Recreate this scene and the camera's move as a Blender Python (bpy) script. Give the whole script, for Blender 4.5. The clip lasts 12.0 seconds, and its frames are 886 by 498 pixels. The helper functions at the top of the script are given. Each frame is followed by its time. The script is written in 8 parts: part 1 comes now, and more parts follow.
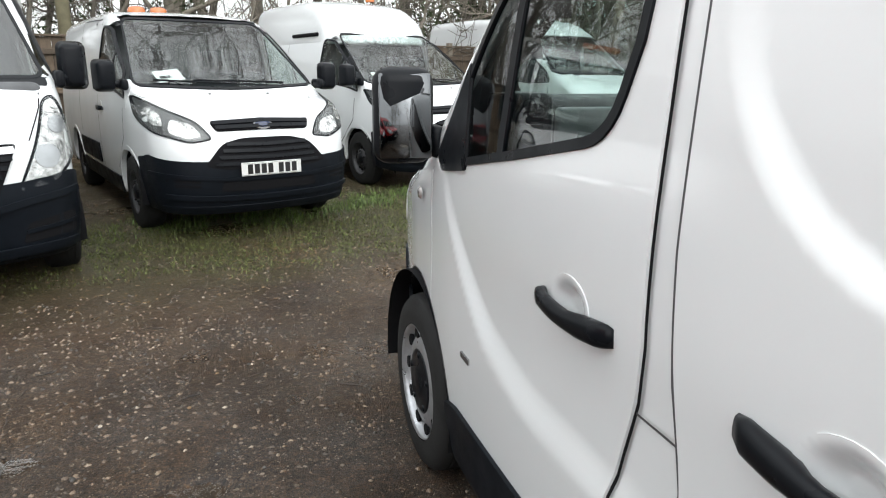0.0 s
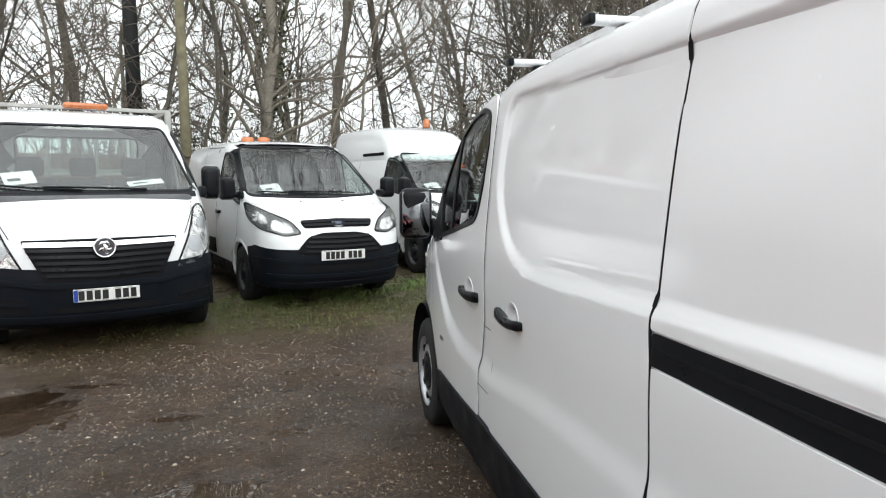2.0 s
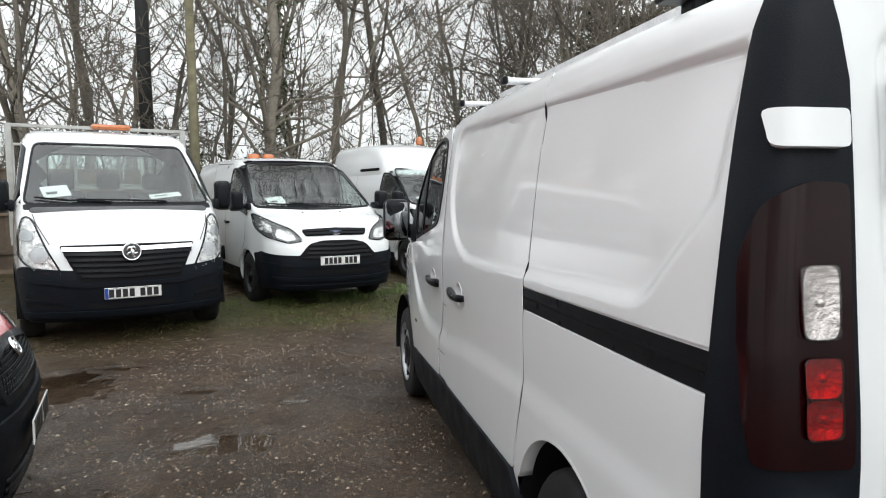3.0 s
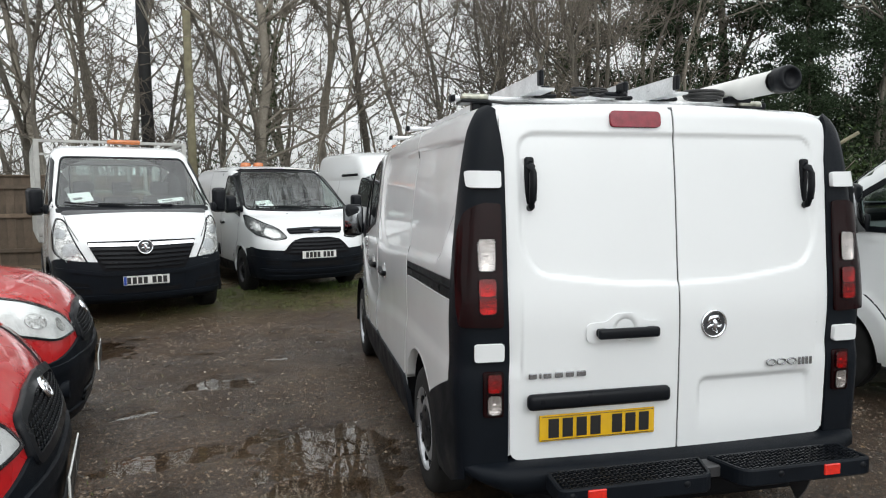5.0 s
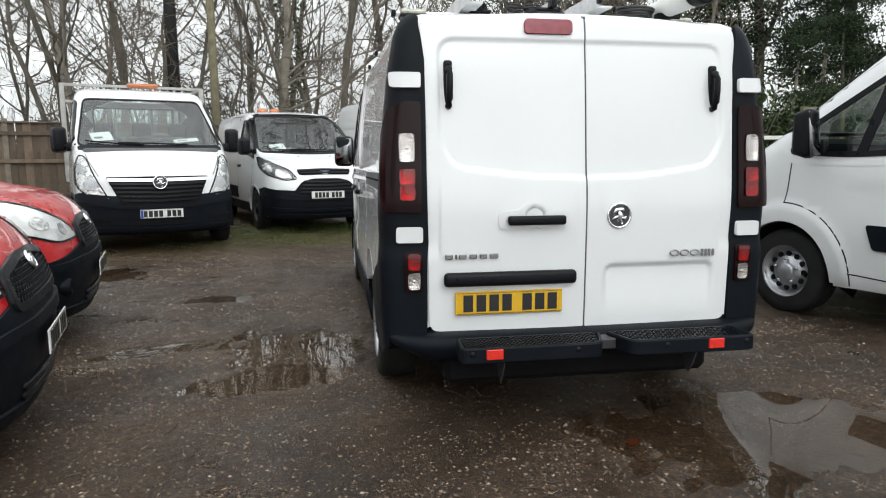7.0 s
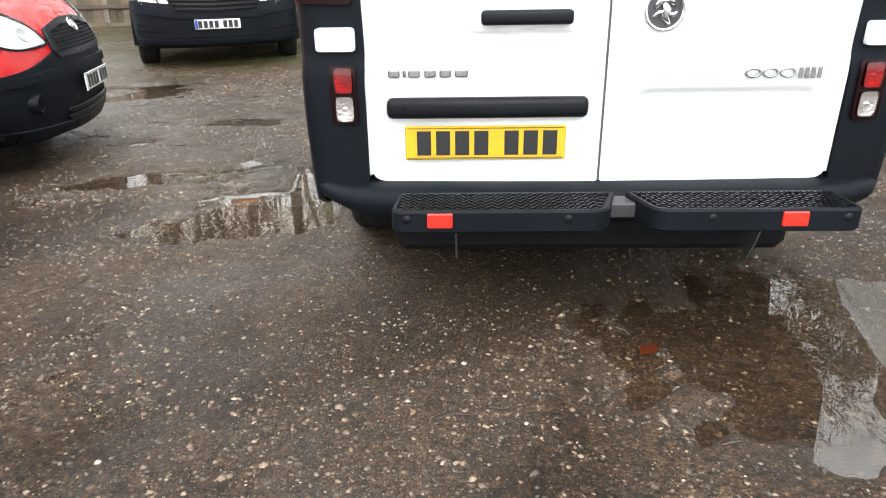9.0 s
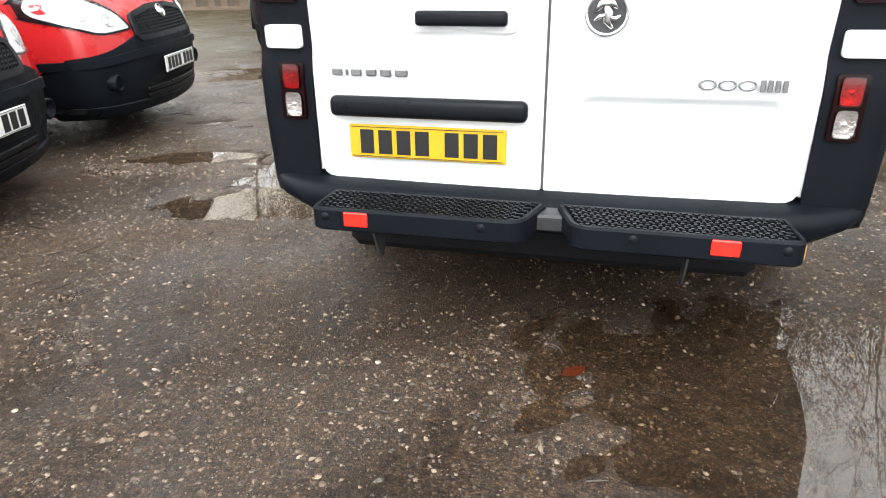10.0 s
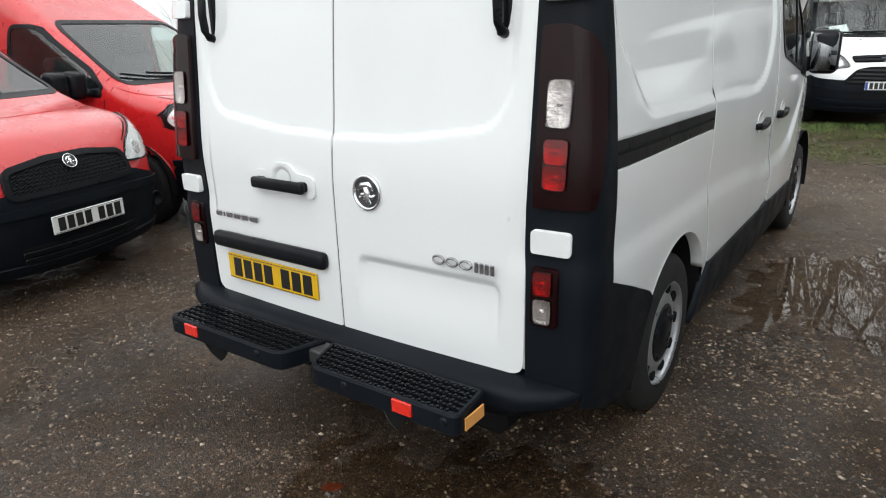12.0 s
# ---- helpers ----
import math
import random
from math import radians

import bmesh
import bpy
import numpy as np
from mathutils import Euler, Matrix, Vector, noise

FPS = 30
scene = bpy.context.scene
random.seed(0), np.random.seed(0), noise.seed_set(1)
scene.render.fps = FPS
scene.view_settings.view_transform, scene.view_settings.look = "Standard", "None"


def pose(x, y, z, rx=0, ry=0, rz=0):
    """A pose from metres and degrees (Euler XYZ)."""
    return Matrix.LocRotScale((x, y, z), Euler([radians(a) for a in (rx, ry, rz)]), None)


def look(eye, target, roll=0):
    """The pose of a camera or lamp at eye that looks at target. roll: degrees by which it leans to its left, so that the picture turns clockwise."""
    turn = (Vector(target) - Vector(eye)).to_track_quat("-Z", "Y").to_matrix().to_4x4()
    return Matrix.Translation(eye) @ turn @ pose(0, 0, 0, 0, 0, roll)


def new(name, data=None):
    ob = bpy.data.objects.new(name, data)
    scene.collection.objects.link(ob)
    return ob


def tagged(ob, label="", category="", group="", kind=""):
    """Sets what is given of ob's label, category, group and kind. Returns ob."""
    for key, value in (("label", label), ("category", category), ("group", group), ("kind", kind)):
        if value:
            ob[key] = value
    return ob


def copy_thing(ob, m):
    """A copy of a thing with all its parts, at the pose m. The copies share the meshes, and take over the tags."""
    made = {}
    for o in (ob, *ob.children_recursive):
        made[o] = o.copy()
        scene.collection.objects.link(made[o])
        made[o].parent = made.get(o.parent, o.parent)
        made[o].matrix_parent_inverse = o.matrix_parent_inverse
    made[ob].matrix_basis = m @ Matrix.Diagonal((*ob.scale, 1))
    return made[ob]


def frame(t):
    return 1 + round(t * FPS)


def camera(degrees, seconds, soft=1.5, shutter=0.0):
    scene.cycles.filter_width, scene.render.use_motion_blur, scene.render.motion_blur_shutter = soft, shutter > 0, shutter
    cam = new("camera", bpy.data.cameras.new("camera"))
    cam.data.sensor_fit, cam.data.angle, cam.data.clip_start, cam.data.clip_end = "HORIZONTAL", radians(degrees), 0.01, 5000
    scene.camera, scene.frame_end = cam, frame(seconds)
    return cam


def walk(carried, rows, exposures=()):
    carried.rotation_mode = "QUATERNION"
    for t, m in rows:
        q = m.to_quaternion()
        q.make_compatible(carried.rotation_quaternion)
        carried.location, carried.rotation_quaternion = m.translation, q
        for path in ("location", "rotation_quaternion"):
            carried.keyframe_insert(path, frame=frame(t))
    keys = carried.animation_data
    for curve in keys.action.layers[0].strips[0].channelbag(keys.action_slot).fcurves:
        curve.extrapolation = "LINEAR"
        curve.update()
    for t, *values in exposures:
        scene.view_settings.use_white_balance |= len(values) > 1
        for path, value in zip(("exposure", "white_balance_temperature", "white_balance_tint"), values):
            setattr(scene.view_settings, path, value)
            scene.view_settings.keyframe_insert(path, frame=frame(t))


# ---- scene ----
cam = camera(66.6, 12.0, soft=1.1)
PATH = [
    (0, (-1.57, 1.728, 1.45), (-0.973, 3.569, 0.943), 0.3),
    (0.5, (-1.594, 1.21, 1.485), (-1.108, 3.092, 1.013), 0.5),
    (1, (-1.652, 0.762, 1.509), (-1.209, 2.674, 1.122), 0.4),
    (1.5, (-1.683, 0.289, 1.522), (-1.247, 2.222, 1.255), 0.1),
    (2, (-1.717, -0.08, 1.519), (-1.292, 1.863, 1.312), -0.1),
    (2.5, (-1.731, -0.519, 1.51), (-1.31, 1.429, 1.345), -0.1),
    (4.5, (-1.713, -2.198, 1.557), (-1.273, -0.255, 1.381), -0.2),
    (5, (-1.614, -2.559, 1.575), (-1.173, -0.615, 1.407), -0.3),
    (5.5, (-1.508, -2.877, 1.577), (-1.072, -0.932, 1.417), -0.2),
    (6, (-1.453, -3.057, 1.54), (-1.027, -1.109, 1.384), -0.2),
    (6.5, (-1.344, -3.133, 1.434), (-0.943, -1.18, 1.272), -0.1),
    (7, (-1.209, -3.033, 1.298), (-0.875, -1.081, 1.017), -0.1),
    (7.5, (-1.091, -2.749, 1.206), (-0.841, -0.829, 0.706), -0.4),
    (9.5, (-0.16, -2.102, 1.137), (-0.386, -0.28, 0.342), -0.9),
    (10, (0.188, -2.066, 1.168), (-0.256, -0.29, 0.362), -0.9),
    (10.5, (0.616, -2.002, 1.216), (-0.019, -0.284, 0.412), -0.9),
    (11, (0.981, -1.864, 1.281), (0.179, -0.216, 0.481), -1.1),
    (11.5, (1.36, -1.779, 1.409), (0.397, -0.207, 0.632), -1.3),
    (12, (1.666, -1.687, 1.52), (0.561, -0.138, 0.904), -1.4),
]
walk(cam, [(t, look(eye, target, roll)) for t, eye, target, roll in PATH],
     exposures=[(0, -0.12), (1.5, -0.27), (2.5, -0.44), (4.5, -0.63), (5.5, -0.65), (6.5, -0.57), (7.0, -0.58), (7.5, -0.2), (9.5, 0.62), (10.5, 0.44), (11.0, 0.08), (11.5, -0.14), (12, -0.50)])

# ---- daylight: overcast woodland sky ----
world = bpy.data.worlds.new("overcast_sky")
scene.world = world
world.use_nodes = True
wn, wl = world.node_tree.nodes, world.node_tree.links
sky = wn.new("ShaderNodeTexSky")
sky.sky_type = "NISHITA"
sky.sun_disc = False
sky.sun_elevation = radians(38)
sky.sun_rotation = radians(170)
sky.air_density, sky.dust_density, sky.ozone_density = 1.0, 4.0, 1.0
grey = wn.new("ShaderNodeHueSaturation")
grey.inputs["Saturation"].default_value = 0.06
wl.new(sky.outputs[0], grey.inputs["Color"])
cool = wn.new("ShaderNodeMix")
cool.data_type, cool.blend_type = "RGBA", "MULTIPLY"
cool.inputs[0].default_value = 1.0
cool.inputs[7].default_value = (0.965, 1.0, 1.015, 1)
wl.new(grey.outputs[0], cool.inputs[6])
cloud = wn.new("ShaderNodeMix")  # an even cloud sheet over the sky
cloud.data_type = "RGBA"
cloud.inputs[0].default_value = 0.82
wl.new(cool.outputs[2], cloud.inputs[6])
up = wn.new("ShaderNodeSeparateXYZ")
wl.new(wn.new("ShaderNodeTexCoord").outputs["Generated"], up.inputs[0])
zen = wn.new("ShaderNodeMapRange")  # an overcast sky is brightest overhead
zen.inputs["To Min"].default_value, zen.inputs["To Max"].default_value = 2.95, 5.7
wl.new(up.outputs["Z"], zen.inputs["Value"])
sheet = wn.new("ShaderNodeVectorMath")
sheet.operation = "SCALE"
sheet.inputs[0].default_value = (0.963, 1.0, 1.012)
wl.new(zen.outputs[0], sheet.inputs["Scale"])
wl.new(sheet.outputs[0], cloud.inputs[7])
wl.new(cloud.outputs[2], wn["Background"].inputs["Color"])
wn["Background"].inputs["Strength"].default_value = 0.56
sun_data = bpy.data.lights.new("sun", "SUN")
sun_data.energy, sun_data.angle, sun_data.color = 0.45, radians(60), (1.0, 0.98, 0.95)
sun = new("sun", sun_data)
sun.matrix_world = look((0, 0, 30), (-30 * math.sin(radians(10)), 30 * math.cos(radians(10)), 6.5))

# ---- materials ----
def mat(name, base, rough=0.5, metal=0.0, coat=0.0, noise_scale=0.0, vary=0.0, bump=0.0, bump_scale=0.0,
        fine=0.0, spec=0.5, rough_vary=0.0, per_object=0.0, per_island=0.0, emit=0.0):
    """A principled material with two scales of colour variation and a bump, in object space."""
    m = bpy.data.materials.new(name)
    m.use_nodes = True
    n, l = m.node_tree.nodes, m.node_tree.links
    b = n["Principled BSDF"]
    b.inputs["Base Color"].default_value = (*base, 1)
    b.inputs["Roughness"].default_value = rough
    b.inputs["Metallic"].default_value = metal
    b.inputs["Coat Weight"].default_value = coat
    b.inputs["Coat Roughness"].default_value = 0.04
    b.inputs["Specular IOR Level"].default_value = spec
    if emit:
        b.inputs["Emission Color"].default_value = (*base, 1)
        b.inputs["Emission Strength"].default_value = emit
    tc = n.new("ShaderNodeTexCoord")

    def tex(scale, detail=4.0):
        t = n.new("ShaderNodeTexNoise")
        t.inputs["Scale"].default_value = scale
        t.inputs["Detail"].default_value = detail
        l.new(tc.outputs["Object"], t.inputs["Vector"])
        return t

    colour = None

    def scaled(prev, fac_socket, amount):
        r = n.new("ShaderNodeMapRange")
        r.inputs["From Min"].default_value, r.inputs["From Max"].default_value = 0.25, 0.75
        r.inputs["To Min"].default_value, r.inputs["To Max"].default_value = 1 - amount, 1 + amount
        l.new(fac_socket, r.inputs["Value"])
        x = n.new("ShaderNodeVectorMath")
        x.operation = "SCALE"
        if prev is None:
            x.inputs[0].default_value = base
        else:
            l.new(prev, x.inputs[0])
        l.new(r.outputs[0], x.inputs["Scale"])
        return x.outputs[0]

    if noise_scale and vary:
        colour = scaled(colour, tex(noise_scale).outputs["Fac"], vary)
    if fine and vary:
        colour = scaled(colour, tex(fine, 2.0).outputs["Fac"], vary * 0.7)
    if per_object:
        colour = scaled(colour, n.new("ShaderNodeObjectInfo").outputs["Random"], per_object)
    if per_island:
        colour = scaled(colour, n.new("ShaderNodeNewGeometry").outputs["Random Per Island"], per_island)
    if colour is not None:
        l.new(colour, b.inputs["Base Color"])
    if rough_vary:
        r = n.new("ShaderNodeMapRange")
        r.inputs["From Min"].default_value, r.inputs["From Max"].default_value = 0.3, 0.7
        r.inputs["To Min"].default_value = max(0.02, rough - rough_vary)
        r.inputs["To Max"].default_value = min(1.0, rough + rough_vary)
        l.new(tex(noise_scale * 2.3 or 6.0).outputs["Fac"], r.inputs["Value"])
        l.new(r.outputs[0], b.inputs["Roughness"])
    if bump:
        k = n.new("ShaderNodeBump")
        k.inputs["Strength"].default_value = 1.0
        k.inputs["Distance"].default_value = bump
        l.new(tex(bump_scale).outputs["Fac"], k.inputs["Height"])
        l.new(k.outputs[0], b.inputs["Normal"])
    return m


def glass(name, tint, gloss_rough=0.02, base=0.07):
    """A thin pane: tinted see-through, with a gloss that grows towards grazing views."""
    m = bpy.data.materials.new(name)
    m.use_nodes = True
    n, l = m.node_tree.nodes, m.node_tree.links
    n.remove(n["Principled BSDF"])
    a, g, mix, f, p, r = (n.new("ShaderNode" + k) for k in ("BsdfTransparent", "BsdfGlossy", "MixShader", "LayerWeight", "Math", "MapRange"))
    a.inputs["Color"].default_value = (*tint, 1)
    g.inputs["Roughness"].default_value = gloss_rough
    f.inputs["Blend"].default_value = 0.5
    p.operation = "POWER"
    p.inputs[1].default_value = 5.0
    r.inputs["To Min"].default_value = base
    l.new(f.outputs["Facing"], p.inputs[0])
    l.new(p.outputs[0], r.inputs["Value"])
    l.new(r.outputs[0], mix.inputs[0])
    l.new(a.outputs[0], mix.inputs[1])
    l.new(g.outputs[0], mix.inputs[2])
    l.new(mix.outputs[0], n["Material Output"].inputs["Surface"])
    return m


WHITE = mat("white_car_paint", (0.69, 0.705, 0.71), 0.22, coat=0.7, noise_scale=1.6, vary=0.010, rough_vary=0.02)
RED = mat("red_car_paint", (0.50, 0.014, 0.016), 0.3, coat=0.7, noise_scale=2.0, vary=0.10, fine=60, rough_vary=0.12)
BLACK = mat("black_grained_plastic", (0.0050, 0.0068, 0.0098), 0.46, noise_scale=3.0, vary=0.25, rough_vary=0.10, spec=0.11, bump=0.0006, bump_scale=400)
SATIN = mat("black_satin_plastic", (0.006, 0.007, 0.009), 0.33, noise_scale=5, vary=0.2, rough_vary=0.08, spec=0.14)
RUBBER = mat("tyre_rubber", (0.014, 0.014, 0.014), 0.75, noise_scale=9, vary=0.3, bump=0.001, bump_scale=180, spec=0.25)
SEAM = mat("shut_line_dark", (0.008, 0.008, 0.009), 0.85, spec=0.1)
SOFTSEAM = mat("closed_panel_gap", (0.06, 0.06, 0.063), 0.7)
STEEL = mat("silver_painted_steel", (0.42, 0.43, 0.45), 0.38, metal=0.75, noise_scale=14, vary=0.18, rough_vary=0.12)
DARKSTEEL = mat("dark_wheel_steel", (0.05, 0.05, 0.053), 0.5, metal=0.4, noise_scale=12, vary=0.3)
CHROME = mat("chrome", (0.72, 0.73, 0.75), 0.12, metal=1.0, noise_scale=20, vary=0.05)
ALU = mat("weathered_aluminium", (0.70, 0.71, 0.72), 0.48, metal=0.45, noise_scale=11, vary=0.16, fine=90, rough_vary=0.12)
GALV = mat("galvanised_cage_steel", (0.40, 0.40, 0.38), 0.6, metal=0.35, noise_scale=8, vary=0.2)
GLASS = glass("window_glass", (0.64, 0.74, 0.71), 0.02, 0.09)
SIDEGLASS = glass("reflecting_side_glass", (0.60, 0.71, 0.68), 0.015, 0.11)
SCREEN = glass("windscreen_glass", (0.80, 0.88, 0.86), 0.03, 0.12)
LENS = glass("clear_lens", (0.94, 0.95, 0.94), 0.03, 0.04)
LAMP_DARK = mat("smoked_red_lamp_housing", (0.008, 0.0008, 0.0012), 0.16, coat=0.05, spec=0.14, noise_scale=12, vary=0.3)
LAMP_WHITE = mat("clear_lamp_reflector", (0.50, 0.45, 0.44), 0.16, metal=0.55, coat=1.0, noise_scale=20, vary=0.3, bump=0.004, bump_scale=45)
REFLECTOR = mat("headlamp_reflector", (0.66, 0.67, 0.68), 0.28, metal=0.35, noise_scale=9, vary=0.22, bump=0.004, bump_scale=30)
BEACON = mat("clear_beacon_lens", (0.36, 0.36, 0.29), 0.14, metal=0.35, coat=1.0, noise_scale=26, vary=0.5, bump=0.003, bump_scale=60)
RED_PANE = glass("red_lamp_pane", (0.60, 0.008, 0.010), 0.05, 0.05)
CLEAR_PANE = glass("fluted_clear_pane", (0.88, 0.86, 0.85), 0.08, 0.06)
BOWL = mat("fluted_lamp_bowl", (0.62, 0.60, 0.59), 0.22, metal=0.85, noise_scale=22, vary=0.35, bump=0.0022, bump_scale=90)
BADGE = mat("dark_chrome_badge", (0.30, 0.30, 0.31), 0.22, metal=0.9, noise_scale=30, vary=0.15)
CARD = mat("grey_door_card", (0.30, 0.315, 0.32), 0.6, noise_scale=9, vary=0.08, fine=120)
CLEAR = mat("bright_lamp_bowl", (0.84, 0.85, 0.86), 0.2, metal=0.25, coat=1.0, noise_scale=14, vary=0.22, bump=0.004, bump_scale=34)
AMBER = mat("amber_beacon_lens", (0.46, 0.135, 0.035), 0.2, coat=0.6, noise_scale=20, vary=0.25)
ORANGE = mat("red_orange_reflector", (0.62, 0.022, 0.012), 0.2, coat=0.4, noise_scale=60, vary=0.2)
PLATE_Y = mat("yellow_plate", (0.62, 0.37, 0.014), 0.25, coat=0.4, noise_scale=14, vary=0.06)
PLATE_W = mat("white_plate", (0.72, 0.72, 0.70), 0.25, coat=0.4, noise_scale=14, vary=0.06)
SILVER = mat("bright_chromed_trim", (0.84, 0.85, 0.87), 0.2, metal=0.7, noise_scale=9, vary=0.1, rough_vary=0.08)
NAVY = mat("dark_blue_enamel", (0.02, 0.03, 0.07), 0.3, coat=0.6, noise_scale=30, vary=0.15)
INK = mat("black_ink", (0.012, 0.012, 0.012), 0.4)
BLUE = mat("plate_blue", (0.02, 0.06, 0.30), 0.3)
SEAT = mat("dark_seat_cloth", (0.03, 0.03, 0.034), 0.9, noise_scale=25, vary=0.35, bump=0.001, bump_scale=300)
TRIM = mat("cab_trim_plastic", (0.085, 0.088, 0.092), 0.6, noise_scale=7, vary=0.25)
PAPER = mat("white_paper", (0.78, 0.78, 0.76), 0.7, noise_scale=12, vary=0.05)
WIRE = mat("black_cable", (0.012, 0.012, 0.012), 0.4)
MIRROR = mat("mirror_silver", (0.13, 0.135, 0.14), 0.06, metal=1.0, noise_scale=6, vary=0.03)
WINE = mat("dark_red_brake_lens", (0.20, 0.012, 0.025), 0.2, coat=0.3, spec=0.3, noise_scale=30, vary=0.3, bump=0.001, bump_scale=140)
TIPLAMP = mat("silver_lamp_interior", (0.60, 0.60, 0.60), 0.2, metal=0.55, noise_scale=22, vary=0.75, fine=70, bump=0.012, bump_scale=34)
HEADLAMP = mat("headlamp_interior", (0.075, 0.078, 0.08), 0.3, metal=0.2, noise_scale=14, vary=0.4, bump=0.004, bump_scale=28)

# ---- mesh helpers ----
def part(name, bm, material, parent=None, label="", smooth=True):
    """Links a bmesh as one mesh object under a thing or under a part."""
    me = bpy.data.meshes.new(name)
    bm.to_mesh(me)
    bm.free()
    return mesh_part(name, me, material, parent, label, smooth)


def mesh_part(name, me, material, parent=None, label="", smooth=True):
    for m in material if isinstance(material, (list, tuple)) else (material,):
        me.materials.append(m)
    if smooth:
        me.polygons.foreach_set("use_smooth", [True] * len(me.polygons))
    ob = new(name, me)
    ob.parent = parent
    if label:
        ob["label"] = label
    return ob


def thing(name, label, category, m=None, group="", kind=""):
    ob = new(name)
    ob.empty_display_size = 0.2
    if m is not None:
        ob.matrix_basis = m
    return tagged(ob, label, category, group, kind)


def box(bm, lo, hi, m=None, bevel=0.0, seg=1):
    """A box between two corners, with bevelled edges, added to bm."""
    c = [(a + b) / 2 for a, b in zip(lo, hi)]
    s = [abs(b - a) for a, b in zip(lo, hi)]
    t = Matrix.Translation(c) @ Matrix.Diagonal((*s, 1))
    made = bmesh.ops.create_cube(bm, size=1, matrix=t)["verts"]
    if bevel:
        edges = list({e for v in made for e in v.link_edges})
        made = bmesh.ops.bevel(bm, geom=edges, offset=min(bevel, min(s) * 0.45), segments=seg, affect="EDGES", profile=0.5)["verts"]
    if m is not None:
        bmesh.ops.transform(bm, matrix=m, verts=list({v for v in made}))
    return made


def boxes(*items, bevel=0.004, seg=1):
    bm = bmesh.new()
    for lo, hi in items:
        box(bm, lo, hi, None, bevel, seg)
    return bm


def tube(bm, pts, radii, sides=8, caps=True, closed=False):
    """A round tube through points with a radius at each."""
    pts = [Vector(p) for p in pts]
    if not isinstance(radii, (list, tuple)):
        radii = [radii] * len(pts)
    rings = []
    up = Vector((0, 0, 1))
    for i, p in enumerate(pts):
        d = (pts[min(i + 1, len(pts) - 1)] - pts[max(i - 1, 0)]).normalized()
        a = d.cross(up if abs(d.z) < 0.95 else Vector((1, 0, 0))).normalized()
        b = d.cross(a)
        rings.append([bm.verts.new(p + radii[i] * (math.cos(k * 2 * math.pi / sides) * a + math.sin(k * 2 * math.pi / sides) * b)) for k in range(sides)])
    for r0, r1 in zip(rings, rings[1:]):
        for k in range(sides):
            bm.faces.new((r0[k], r0[(k + 1) % sides], r1[(k + 1) % sides], r1[k]))
    if caps:
        bm.faces.new(rings[0][::-1])
        bm.faces.new(rings[-1])
    return rings


def lathe(bm, profile, axis="x", seg=40, at=(0, 0, 0)):
    """Turns (along, radius) points round an axis."""
    o = Vector(at)
    rings = []
    for a, r in profile:
        ring = []
        for k in range(seg):
            c, s = r * math.cos(2 * math.pi * k / seg), r * math.sin(2 * math.pi * k / seg)
            v = {"x": (a, c, s), "y": (c, a, s), "z": (c, s, a)}[axis]
            ring.append(bm.verts.new(o + Vector(v)))
        rings.append(ring)
    for r0, r1 in zip(rings, rings[1:]):
        for k in range(seg):
            bm.faces.new((r0[k], r0[(k + 1) % seg], r1[(k + 1) % seg], r1[k]))
    return rings


def pchip(xs, ys):
    """A smooth curve through points that never overshoots."""
    xs, ys = np.array(xs, float), np.array(ys, float)
    h, d = np.diff(xs), np.diff(ys) / np.diff(xs)
    m = np.zeros_like(xs)
    for i in range(1, len(xs) - 1):
        if d[i - 1] * d[i] > 0:
            w1, w2 = 2 * h[i] + h[i - 1], h[i] + 2 * h[i - 1]
            m[i] = (w1 + w2) / (w1 / d[i - 1] + w2 / d[i])
    m[0], m[-1] = d[0], d[-1]

    def f(x):
        x = np.clip(x, xs[0] - 0.5, xs[-1] + 0.5)
        i = np.clip(np.searchsorted(xs, x) - 1, 0, len(xs) - 2)
        t = np.clip((x - xs[i]) / h[i], -2, 3)
        tc = np.clip(t, 0, 1)
        v = ((1 + 2 * tc) * (1 - tc) ** 2 * ys[i] + tc * (1 - tc) ** 2 * h[i] * m[i]
             + tc ** 2 * (3 - 2 * tc) * ys[i + 1] + tc ** 2 * (tc - 1) * h[i] * m[i + 1])
        return v + np.where(t < 0, t * h[i] * m[0], 0) + np.where(t > 1, (t - 1) * h[i] * m[-1], 0)
    return f


def smax(a, b, k):
    h = np.clip(0.5 + 0.5 * (a - b) / k, 0, 1)
    return b + (a - b) * h + k * h * (1 - h)


def smooth01(t):
    t = np.clip(t, 0, 1)
    return t * t * (3 - 2 * t)


def poly_dist(px, py, poly):
    """Signed distance (inside negative) of points from a polygon."""
    d = np.full(px.shape, 1e9)
    inside = np.zeros(px.shape, bool)
    n = len(poly)
    for i in range(n):
        ax, ay = poly[i]
        bx, by = poly[(i + 1) % n]
        ex, ey = bx - ax, by - ay
        wx, wy = px - ax, py - ay
        t = np.clip((wx * ex + wy * ey) / (ex * ex + ey * ey + 1e-12), 0, 1)
        d = np.minimum(d, (wx - ex * t) ** 2 + (wy - ey * t) ** 2)
        c = ((ay > py) != (by > py)) & (px < (bx - ax) * (py - ay) / (by - ay + 1e-12) + ax)
        inside ^= c
    return np.where(inside, -1, 1) * np.sqrt(d)


